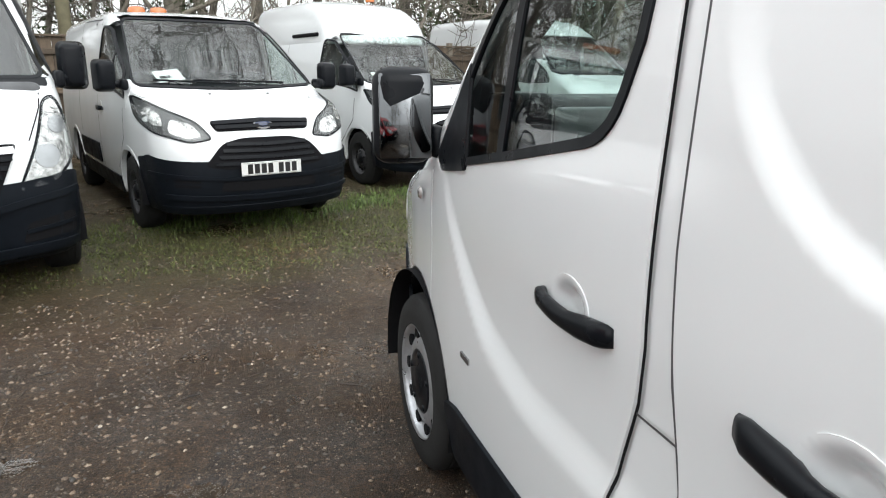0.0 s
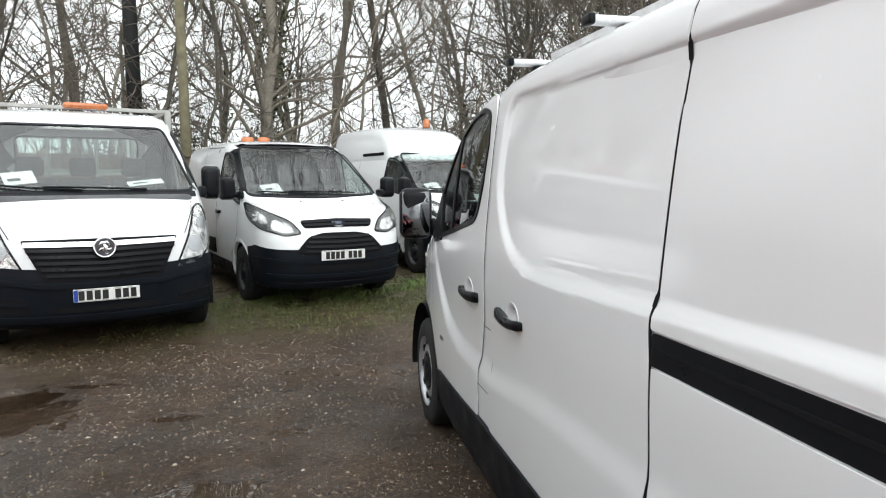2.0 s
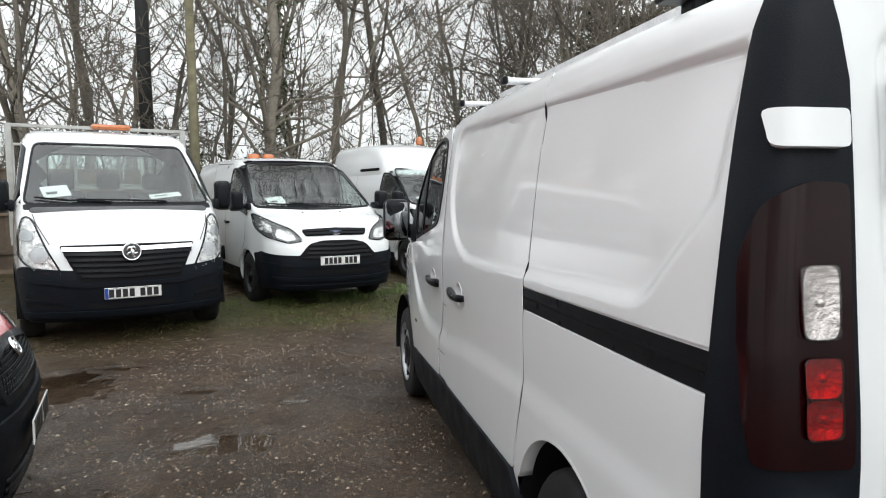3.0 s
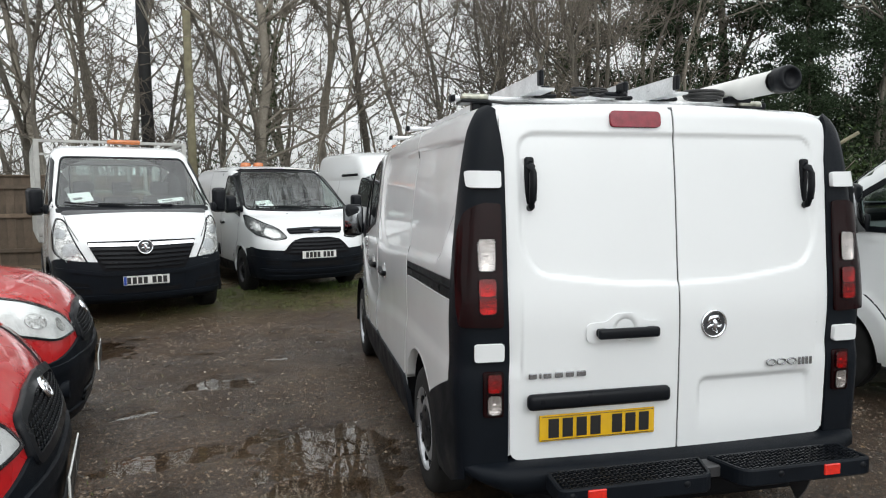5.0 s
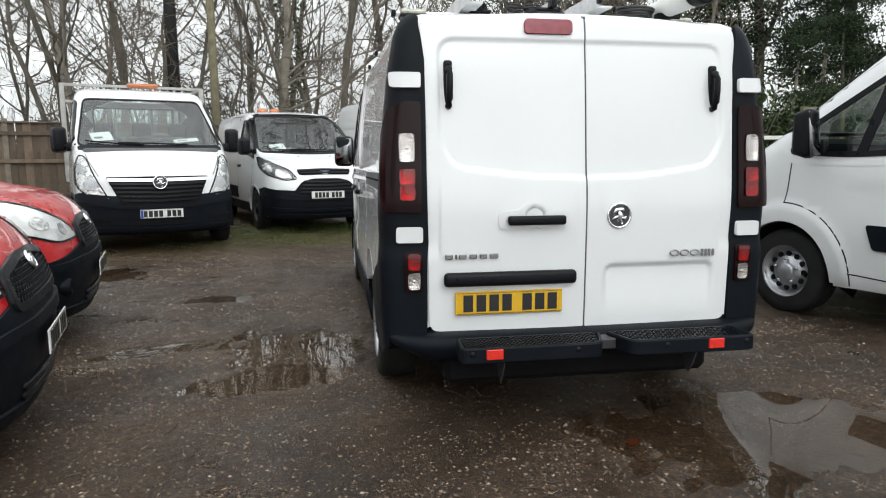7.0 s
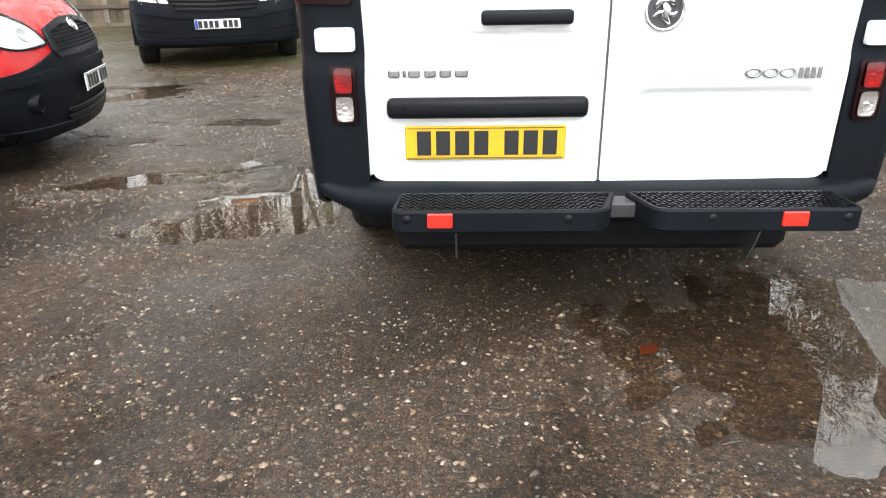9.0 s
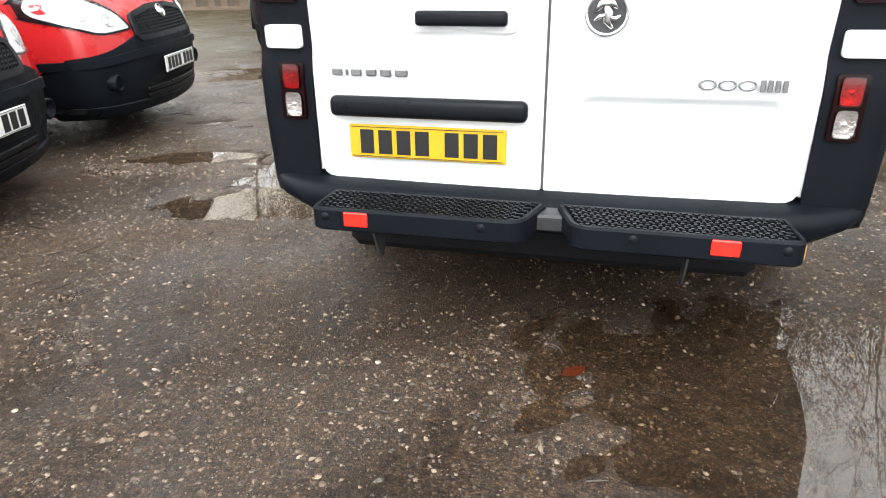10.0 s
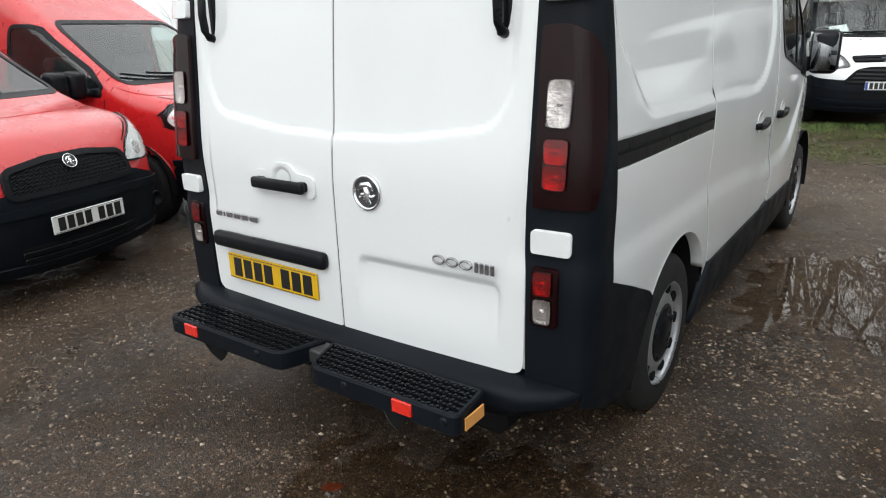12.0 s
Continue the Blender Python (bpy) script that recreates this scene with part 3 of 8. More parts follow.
def pull_handle(parent, skin, y, z, side, flip=1, length=0.27):
    """A black pull handle, thick at its lock end, over a scooped pocket. flip: the way of its thin end along y."""
    view = "L" if side < 0 else "R"
    p, n, _ = lay(skin, [(y - flip * length / 2, z), (y, z), (y + flip * length / 2, z)], view, 1.7)
    cy = y + flip * length * 0.10
    pocket = [(cy + 0.078 * math.cos(a), z + 0.006 + 0.062 * max(-0.3, math.sin(a))) for a in np.linspace(0, 2 * math.pi, 30)[:-1]]
    panel("handle_pocket", skin, pocket, view, WHITE, parent, "scooped white pocket", off=0.0062, deep=0.003, step=0.010)
    bm = bmesh.new()
    o = Vector(n[1]).normalized()
    up = Vector((0, 0, 1))
    rings = []
    for i in range(15):
        t = i / 14
        q = Vector(p[0]) * (1 - t) + Vector(p[2]) * t
        thick = t < 0.36
        half = 0.024 - 0.006 * smooth01((t - 0.25) / 0.25)
        half *= 0.75 + 0.25 * smooth01(min(t, 1 - t) / 0.06)
        top = 0.034 + 0.012 * math.sin(math.pi * min(1.0, max(0.0, t))) - 0.020 * smooth01((t - 0.9) / 0.1) - 0.012 * smooth01((0.07 - t) / 0.07)
        low = -0.006 if thick or t > 0.93 else 0.014 * smooth01((t - 0.36) / 0.12) * smooth01((0.96 - t) / 0.08)
        sag = up * (-0.012 * math.sin(math.pi * t))
        ring = []
        for k in range(12):
            a = 2 * math.pi * k / 12
            ca, sa = math.cos(a), math.sin(a)
            u = half * math.copysign(abs(ca) ** 0.7, ca)
            w = (top + low) / 2 + (top - low) / 2 * math.copysign(abs(sa) ** 0.7, sa)
            ring.append(bm.verts.new(q + up * u + o * w + sag))
        rings.append(ring)
    for r0, r1 in zip(rings, rings[1:]):
        for k in range(12):
            bm.faces.new((r0[k], r0[(k + 1) % 12], r1[(k + 1) % 12], r1[k]))
    bm.faces.new(rings[0])
    bm.faces.new(rings[-1])
    bmesh.ops.recalc_face_normals(bm, faces=bm.faces[:])
    return part("door_handle", bm, SATIN, parent, "black door handle")


# ---- the white van in the middle of the yard ----
SIDE_PRESS = rounded([(2.47, 1.47, 0.12), (2.31, 1.275, 0.13), (2.08, 1.205, 0.12), (0.44, 1.265, 0.06), (0.21, 1.50), (0.17, 1.79), (2.46, 1.83, 0.10)], 0.02, 5)
REAR_PRESS = rounded([(-0.70, 1.36, 0.05), (-0.635, 1.235, 0.10), (-0.30, 1.193, 0), (0.0, 1.18, 0), (0.30, 1.193, 0), (0.635, 1.24, 0.10), (0.70, 1.36, 0.05), (0.70, 1.815, 0.085), (-0.70, 1.815, 0.085)], 0.05, 6)
PLATE_PRESS = rounded([(0.10, 0.765), (0.67, 0.765), (0.67, 0.45), (0.10, 0.45)], 0.05, 5)
swoosh = pchip(*zip(*[(-0.2, 0.80), (1.2, 0.78), (2.0, 0.735), (2.5, 0.68), (2.9, 0.683), (3.2, 0.735), (3.4, 0.855), (3.55, 1.01), (3.68, 1.16), (5.0, 1.25)]))
scoop = pchip(*zip(*[(-0.2, 0.008), (1.4, 0.009), (2.4, 0.014), (2.9, 0.020), (5.0, 0.020)]))


def van_press(x, y, z):
    side = (np.abs(x) > 0.70) & (y > 0.08)
    d = np.where(side, np.where(z > 1.68, 0.019, 0.016) * smooth01(0.5 - poly_dist(y, z, SIDE_PRESS) / np.where(z > 1.68, 0.036, 0.046)), 0.0)
    # the doors are scooped above a crease that sweeps down from the mirror and runs back over the sill
    hollow = smooth01((z - swoosh(y)) / 0.10) * smooth01((1.24 - z) / 0.42) * smooth01((3.80 - y) / 0.12)
    d = d + np.where(np.abs(x) > 0.70, scoop(y) * hollow, 0.0)
    for cy in (2.812, 2.186):
        r = np.sqrt(((y - cy) / 0.072) ** 2 + ((z - 1.022) / 0.056) ** 2)
        d = d + np.where(np.abs(x) > 0.70, 0.024 * smooth01((1.0 - r) / 0.75), 0.0)
    rear = (y < 0.2) & (np.abs(x) < 0.85)
    d = d + np.where(rear, 0.0095 * smooth01(0.5 - poly_dist(x, z, REAR_PRESS) / 0.027), 0.0)
    dz = poly_dist(x, z, PLATE_PRESS)
    d = d + np.where(rear, 0.016 * smooth01(0.5 - dz / 0.032) * smooth01((z - 0.50) / 0.25), 0.0)
    return d


def van_skin(press):
    return Skin(
        top=[(-0.2, 1.925), (0.1, 1.956), (0.45, 1.977), (0.8, 1.985), (1.8, 1.985), (2.5, 1.965), (2.9, 1.915), (3.15, 1.82), (3.6, 1.50), (4.0, 1.225), (4.12, 1.165), (4.3, 1.115), (4.6, 1.03), (4.8, 0.94), (5.1, 0.75)],
        hw=[(0.15, 0.90), (0.3, 0.945), (0.5, 0.965), (0.75, 0.972), (1.0, 0.972), (1.2, 0.962), (1.4, 0.946), (1.6, 0.925), (1.8, 0.895), (2.0, 0.85)],
        nose=[(0.15, 4.78), (0.3, 4.86), (0.5, 4.908), (0.7, 4.90), (0.9, 4.86), (1.1, 4.78), (1.4, 4.6)],
        tail=[(0.2, 0.02), (0.47, 0.0), (1.0, -0.005), (1.3, 0.02), (1.7, 0.06), (1.95, 0.10)],
        floor=0.22, length=4.91, crown=0.035, k=0.16, kside=0.11, bow=0.20, tbow=0.035,
        taper=[(-0.2, 0.02), (0.4, 0.0), (2.8, 0.0), (3.5, 0.012), (4.0, 0.05), (4.4, 0.12), (4.7, 0.2), (5.0, 0.32)], press=press)


VAN = van_skin(van_press)
SCOOPED = van_skin(lambda x, y, z: van_press(x, y, z) + np.where(y < 0.2, 0.009 * smooth01((0.060 - np.sqrt((x + 0.255) ** 2 + (z - 1.002) ** 2)) / 0.016), 0.0))

WY = 0.875, 3.975


def lamp_cell(lamp, s, x0, x1, z0, z1, pane, label, bowls, base, rise):
    """A lamp chamber: polished bowls on the housing under a raised coloured pane."""
    h = (z1 - z0) / bowls
    for i in range(bowls):
        cx, cz = s * (x0 + x1) / 2, z0 + h * (i + 0.5)
        p, n, _ = lay(VAN, [(cx, cz)], "B", 1.7)
        t = Matrix.Translation(Vector(p[0]) + Vector(n[0]) * base) @ Vector(n[0]).to_track_quat("Z", "Y").to_matrix().to_4x4()
        rx, rz = (x1 - x0) * 0.49, h * 0.49
        bm = bmesh.new()
        rings = []
        for k, (q, up) in enumerate(((1.0, rise - 0.004), (0.92, rise * 0.55), (0.72, rise * 0.22), (0.4, 0.002), (0.16, 0.001))):
            e = 0.42 + 0.16 * k
            rings.append([bm.verts.new((q * rx * math.copysign(abs(math.cos(a)) ** e, math.cos(a)), q * rz * math.copysign(abs(math.sin(a)) ** e, math.sin(a)), up)) for a in np.linspace(0, 2 * math.pi, 25)[:-1]])
        for r0, r1 in zip(rings, rings[1:]):
            for j in range(24):
                bm.faces.new((r0[j], r0[(j + 1) % 24], r1[(j + 1) % 24], r1[j]))
        bm.faces.new(rings[-1])
        lathe(bm, [(0.0, 0.008), (rise * 0.5, 0.008), (rise * 0.62, 0.005), (rise * 0.66, 0.0)], "z", 12)
        bmesh.ops.transform(bm, matrix=t, verts=bm.verts[:])
        part("bowl", bm, BOWL, lamp, "polished lamp bowl")
    q = rounded([(s * x0, z0), (s * x0, z1), (s * x1, z1), (s * x1, z0)], min(0.02, (x1 - x0) * 0.2), 4)
    g = panel("lens", VAN, q, "B", pane, lamp, label, off=base + rise, deep=rise * 0.8, step=0.02)
    g.visible_shadow = False
    return g


def build_van():
    van = thing("panel_van", "white panel van with black cladding and roof rack on wet gravel", "van")
    win = rounded([(2.725, 1.345, 0.09), (2.672, 1.50, 0), (2.655, 1.66, 0), (2.69, 1.79, 0.04), (2.80, 1.815, 0.05), (2.98, 1.79, 0.08), (3.15, 1.72, 0.08), (3.31, 1.59, 0.08), (3.45, 1.44, 0.08), (3.55, 1.27, 0.04), (3.52, 1.205, 0.02), (3.1, 1.275, 0)], 0.04)
    screen = rounded([(-0.80, 1.20, 0.06), (-0.66, 1.80, 0.08), (0.66, 1.80, 0.08), (0.80, 1.20, 0.06)], 0.06)
    holes = [inside2(shrink(win, -0.012), "L"), inside2(shrink(win, -0.012), "R"), inside2(shrink(screen, -0.02), "F"), under_hole(0.37)]
    holes[2].mid = 2.8
    holes += [circle_hole(y, 0.33, 0.44) for y in WY] + [lambda x, y, z: (z < 0.47) & (y < 0.52)]
    shell_part(VAN, "body", WHITE, van, "", ny=110, na=150, cap=22, zs=0.75, ends=(0.5, 0.6), holes=holes, inset=0.004)
    cab = holes + [lambda x, y, z: y < 2.42]
    shell_part(VAN, "cab_lining", TRIM, van, "dark cab lining", inset=0.04, ny=60, na=90, cap=12, zs=0.75, ends=(0.5, 0.6), holes=cab)
    bulk = boxes(((-0.86, 2.36, 0.45), (0.86, 2.40, 1.86)), bevel=0.02)
    part("bulkhead", bulk, TRIM, van, "", False)
    d = bmesh.new()
    box(d, (-0.82, 3.56, 0.85), (0.82, 3.78, 1.385), None, 0.045, 3)
    box(d, (-0.82, 3.70, 0.85), (0.82, 3.95, 1.245), None, 0.04, 3)
    box(d, (0.16, 3.42, 1.08), (0.62, 3.72, 1.40), None, 0.06, 3)
    box(d, (-0.16, 3.44, 0.75), (0.14, 3.62, 1.30), None, 0.04, 2)
    db = part("dashboard", d, TRIM, van, "dark grey dashboard")
    part("glovebox_lid", boxes(((-0.63, 3.535, 1.225), (-0.17, 3.57, 1.352)), bevel=0.012, seg=2), CARD, db, "pale grey glovebox lid")
    part("dash_panel", boxes(((-0.70, 3.525, 1.09), (-0.17, 3.565, 1.185)), bevel=0.012, seg=2), CARD, db, "pale grey lower panel")
    cv = bmesh.new()
    box(cv, (-0.84, 3.50, 1.10), (-0.655, 3.60, 1.395), None, 0.03, 3)
    lathe(cv, [(-0.02, 0.062), (-0.034, 0.056), (-0.030, 0.046), (-0.012, 0.044), (-0.012, 0.0)], "y", 24, (-0.745, 3.50, 1.315))
    for i in range(4):
        box(cv, (-0.785, 3.482, 1.286 + 0.018 * i), (-0.705, 3.492, 1.291 + 0.018 * i))
    part("corner_vent", cv, SATIN, db, "black corner air vent")
    steering_wheel(van, 0.40, 3.20, 1.12)
    for s in (-1, 1):
        cb = bmesh.new()
        box(cb, (s * 0.905 - 0.02, 2.66, 0.62), (s * 0.905 + 0.02, 3.56, 1.19), None, 0.015, 2)
        dc = part("door_card", cb, CARD, van, "light grey inner door card")
        cb = bmesh.new()
        box(cb, (s * 0.87 - 0.03, 2.72, 0.86), (s * 0.87 + 0.03, 3.30, 0.93), None, 0.02, 2)
        part("armrest", cb, SATIN, dc, "black armrest")
        cb = bmesh.new()
        lathe(cb, [(s * -0.03, 0.045), (s * -0.035, 0.03), (0, 0.028), (0, 0)], "x", 18, (s * 0.885, 3.42, 1.10))
        part("air_vent", cb, SATIN, dc, "round black vent")
    for x in (0.42, -0.15, -0.55):
        seat(van, x, 2.75, 0.55, 0.78)

    for s, view in ((-1, "L"), (1, "R")):
        # front door
        fd = [(2.648, 0.50, 0.02), (2.642, 0.72, 0), (2.618, 0.82, 0.06), (2.585, 0.93, 0.06), (2.573, 1.03, 0), (2.577, 1.2, 0), (2.583, 1.4, 0), (2.592, 1.6, 0), (2.61, 1.80, 0.05), (2.68, 1.875, 0.05), (3.03, 1.855, 0.1), (3.22, 1.76, 0.1), (3.52, 1.46, 0.05), (3.66, 1.24, 0.05), (3.765, 1.17, 0.03), (3.752, 0.9, 0)]
        a0 = arc(WY[1], 0.33, 0.425, 118, 170, 9)
        fd = rounded(fd, 0.03, 4) + [q[:2] for q in a0] + [(3.50, 0.44), (2.645, 0.47)]
        door_faces(van, fd, win, view)
        # glass, frame and bars
        outer = shrink(win, -0.012)
        ring_panel("window_frame", VAN, outer, shrink(win, 0.009), view, SATIN, van, "black window surround", off=0.010, step=0.05)
        pane = panel("window", VAN, shrink(win, 0.004), view, SIDEGLASS, van, "clear side window faintly mirroring the parked row", off=0.003, deep=0, step=0.05)
        pane.visible_shadow = False
        strip("window_bar", VAN, [(3.185, 1.26), (3.165, 1.45), (3.14, 1.72)], view, 0.035, SATIN, van, "", off=0.009, deep=0.01)
        tri = rounded([(3.42, 1.195, 0.02), (3.44, 1.48, 0.02), (3.56, 1.34, 0.02), (3.69, 1.21, 0.02), (3.64, 1.165, 0.02)], 0.02)
        panel("mirror_sail", VAN, tri, view, SATIN, van, "", off=0.012, step=0.05)
        # sliding door, quarter, fender
        sd = rounded([(2.475, 0.50, 0.02), (2.452, 0.72, 0.1), (2.455, 0.84, 0.1), (2.487, 1.0, 0.1), (2.507, 1.2, 0), (2.522, 1.5, 0), (2.538, 1.75, 0), (2.55, 1.895, 0.03), (1.248, 1.925, 0.02), (1.250, 1.19, 0.02), (1.235, 1.10, 0.03), (1.229, 0.80, 0.1), (1.299, 0.62, 0.1), (1.33, 0.50, 0.02)], 0.03, 4)
        panel("sliding_door", VAN, sd, view, WHITE, van, "white sliding door with pressed panel", off=0.004, step=0.0175)
        strip("shut_line", VAN, [(2.479, 0.50), (2.456, 0.72), (2.459, 0.84), (2.491, 1.0), (2.511, 1.2), (2.526, 1.5), (2.542, 1.75), (2.554, 1.90)], view, 0.010, SOFTSEAM, van, "", off=0.001)
        strip("shut_line", VAN, [(1.34, 0.50), (1.315, 0.60), (1.232, 0.80), (1.232, 1.08), (1.244, 1.2), (1.243, 1.90)], view, 0.018, SEAM, van, "", off=0.001)
        strip("shut_line", VAN, [(2.640, 0.47), (2.634, 0.72), (2.610, 0.82), (2.577, 0.93), (2.565, 1.03), (2.570, 1.2), (2.576, 1.4), (2.585, 1.6), (2.602, 1.80), (2.642, 1.87)], view, 0.008, SEAM, van, "", off=0.001)
        strip("shut_line", VAN, [(3.765, 0.70), (3.757, 0.92), (3.772, 1.16)], view, 0.012, SEAM, van, "", off=0.001)
        for zj, yj in ((0.915, 2.588), (0.655, 2.64)):
            strip("pillar_joint", VAN, [(2.47, zj), (yj - 0.012, zj)], view, 0.005, SOFTSEAM, van, "", off=0.0055)
        strip("roof_gutter", VAN, [(2.75, 1.895), (1.8, 1.905), (0.25, 1.90)], view, 0.008, SEAM, van, "dark joint along the roof edge", off=0.003, step=0.1)
        a1 = arc(WY[0], 0.33, 0.40, 22, 158, 20)
        rq_up = rounded([(1.236, 1.19), (1.236, 1.925), (0.16, 1.92), (0.155, 1.215)], 0.01, 3)
        rq_low = [(1.222, 1.108), (0.155, 1.120), (0.155, 0.776), (0.31, 0.715), (0.50, 0.636)] + [q[:2] for q in arc(WY[0], 0.33, 0.42, 141, 24, 22)] + [(1.31, 0.50), (1.285, 0.60), (1.217, 0.80)]
        panel("rear_quarter", VAN, rq_up, view, WHITE, van, "white rear quarter, pressed", off=0.004, step=0.013)
        panel("rear_quarter", VAN, rq_low, view, WHITE, van, "white rear wing", off=0.004, step=0.03)
        rail = rounded([(1.232, 1.112), (1.232, 1.184), (0.15, 1.206), (0.15, 1.124)], 0.006, 2)
        panel("door_rail", VAN, rail, view, SATIN, van, "black sliding-door rail", off=0.001, deep=0.006, step=0.05)
        strip("rail_lip", VAN, [(1.22, 1.152), (0.15, 1.170)], view, 0.010, SEAM, van, "", off=0.004, deep=0.004)
        fe = [(3.78, 1.15), (3.762, 0.93)] + [q[:2] for q in arc(WY[1], 0.33, 0.425, 117, 0, 18)] + [(4.42, 0.50), (4.55, 0.72), (4.50, 0.95), (4.25, 1.08)]
        panel("front_wing", VAN, rounded([(*q, 0) for q in fe], 0), view, WHITE, van, "white front wing", off=0.004, step=0.035)
        # arch lips
        for cy in WY:
            o = [q[:2] for q in arc(cy, 0.33, 0.422 if cy < 2 else 0.424, 24 if cy < 2 else -5, 194 if cy > 2 else 139, 26)]
            strip("arch_lip", VAN, o, view, 0.010, WHITE if cy < 2 else SATIN, van, "", off=0.005, deep=0.05)
            wheel_well(van, s * 0.955, cy, 0.42)
        for cy in WY:
            wheel(van, s * 0.945, cy, 0.332, 0.215, "steel", 0.222)
        # sill cladding and front bumper side
        sill = rounded([(3.55, 0.24, 0.01), (3.60, 0.44, 0.03), (3.48, 0.47, 0.02), (2.64, 0.50, 0.02), (1.36, 0.50, 0.02), (1.28, 0.42, 0.03), (1.22, 0.24, 0.01)], 0.02, 3)
        panel("sill_cladding", VAN, sill, view, BLACK, van, "black plastic sill", off=0.016, deep=0.03, step=0.05)
        panel("bumper_side", VAN, rounded([(4.40, 0.24), (4.36, 0.45), (4.52, 0.70), (4.86, 0.66), (4.86, 0.24)], 0.03), view, BLACK, van, "black front bumper end", off=0.014, deep=0.02, step=0.05)
        panel("bumper_side", VAN, [(0.05, 0.40), (0.05, 0.80), (0.15, 0.788), (0.31, 0.725), (0.50, 0.645)] + [q[:2] for q in arc(WY[0], 0.33, 0.422, 140, 184, 12)] + [(0.45, 0.30), (0.20, 0.33)], view, BLACK, van, "black rear bumper end", off=0.0135, deep=0.02, step=0.04)
        # black rear pillar
        zz = np.linspace(0.45, 1.905, 16)
        rim_in = np.where(zz > 1.75, 0.762 + (zz - 1.75) * 0.20, 0.762)
        tail_y = VAN.tail(zz) + 0.035 * rim_in ** 2
        inner = [(s * (x + y) * 0.70711, z) for x, y, z in zip(rim_in, tail_y, zz)]
        outer = [(s * (VAN.hw(np.array([z]))[0] + 0.150 - 0.3 * max(0.0, z - 1.86)) * 0.70711, z) for z in zz]
        panel("rear_pillar", VAN, rounded([(*q, 0.0) for q in inner] + [(inner[-1][0] * 0.5 + outer[-1][0] * 0.5, 1.925, 0.02)] + [(*q, 0.0) for q in outer[::-1]], 0), "BL" if s < 0 else "BR", BLACK, van, "black pillar cladding", off=0.013, deep=0.02, step=0.03, reach=2.0)
        lamp = rounded([(s * 0.785, 1.03), (s * 0.785, 1.525), (s * 0.86, 1.53, 0.02), (s * 0.912, 1.50, 0.04), (s * 0.935, 1.40, 0.04), (s * 0.945, 1.25, 0), (s * 0.948, 1.12, 0.0), (s * 0.943, 1.035)], 0.015, 3)
        tl = panel("tail_lamp", VAN, lamp, "B", LAMP_DARK, van, "tall tail lamp in a dark smoked housing", off=0.030, deep=0.03, step=0.03)
        for z0, z1, mt, nm, k in ((1.255, 1.385, CLEAR_PANE, "clear reversing lens", 1), (1.085, 1.225, RED_PANE, "bright red brake lens", 2)):
            lamp_cell(tl, s, 0.815, 0.885, z0, z1, mt, nm, k, 0.031, 0.010)
        for z0, z1 in ((1.588, 1.655), (0.893, 0.964)):
            q = rounded([(s * 0.782, z0), (s * 0.782, z1), (s * 0.90, z1), (s * 0.90, z0)], 0.012, 3)
            panel("hinge_cover", VAN, q, "B", WHITE, van, "white hinge cover", off=0.034, deep=0.03, step=0.03)
        low = rounded([(s * 0.785, 0.665), (s * 0.785, 0.848), (s * 0.868, 0.848), (s * 0.868, 0.665)], 0.012, 3)
        ll = panel("lower_lamp", VAN, low, "B", LAMP_DARK, van, "small lower rear lamp", off=0.028, deep=0.03, step=0.03)
        for z0, z1, mt, nm in ((0.765, 0.84, RED_PANE, "red fog lens"), (0.675, 0.755, CLEAR_PANE, "clear lens")):
            lamp_cell(ll, s, 0.795, 0.852, z0, z1, mt, nm, 1, 0.029, 0.009)
        # rear door with its grab handle
        dd = rounded([(s * 0.0045, 0.468, 0.008), (s * 0.752, 0.468, 0.05), (s * 0.758, 0.9, 0), (s * 0.760, 1.55, 0), (s * 0.775, 1.80, 0), (s * 0.775, 1.903, 0.06), (s * 0.0045, 1.922, 0.008)], 0.02, 4)
        rd = panel("rear_door", VAN, dd, "B", WHITE, van, "white rear door with pressed panel", off=0.006, deep=0.018, step=0.0125)
        p, nn, _ = lay(VAN, [(s * 0.655, 1.50), (s * 0.655, 1.72)], "B", 1.5)
        hb = bmesh.new()
        a, b = Vector(p[0]), Vector(p[1])
        o = Vector((0, -1, 0))
        a, b = a + Vector((0, 0, 0.005)), b - Vector((0, 0, 0.035))
        mid = (a + b) / 2
        box(hb, (-0.020, -0.016, -0.122), (0.020, 0.012, 0.122), Matrix.Translation(mid), 0.012, 3)
        tube(hb, [mid + Vector((0, y, z)) for y, z in ((-0.006, -0.088), (-0.036, -0.080), (-0.052, -0.055), (-0.057, 0.0), (-0.052, 0.055), (-0.036, 0.080), (-0.006, 0.088))], 0.0155, 10)
        for zz_ in (-0.104, 0.104):
            lathe(hb, [(-0.018, 0.0), (-0.018, 0.006), (-0.012, 0.007)], "y", 10, mid + Vector((0, 0, zz_)))
        part("grab_handle", hb, SATIN, rd, "black vertical grab handle")
        door_mirror(van, s, 3.80, 1.320, 1.128, 0.93, 0.295, 0.190, 0.12)
        pull_handle(van, VAN, 2.785, 1.014, s, 1, 0.27)
        pull_handle(van, VAN, 2.214, 1.014, s, -1, 0.28)
    strip("shut_line", VAN, [(0, 0.47), (0, 1.935)], "B", 0.02, SOFTSEAM, van, "", off=0.001)

    # rear furniture
    br = rounded([(-0.295, 1.842), (-0.295, 1.906), (-0.065, 1.906), (-0.065, 1.842)], 0.02, 4)
    panel("brake_lamp", VAN, br, "B", WINE, van, "dark red high-level brake lamp", off=0.020, deep=0.02, step=0.03)
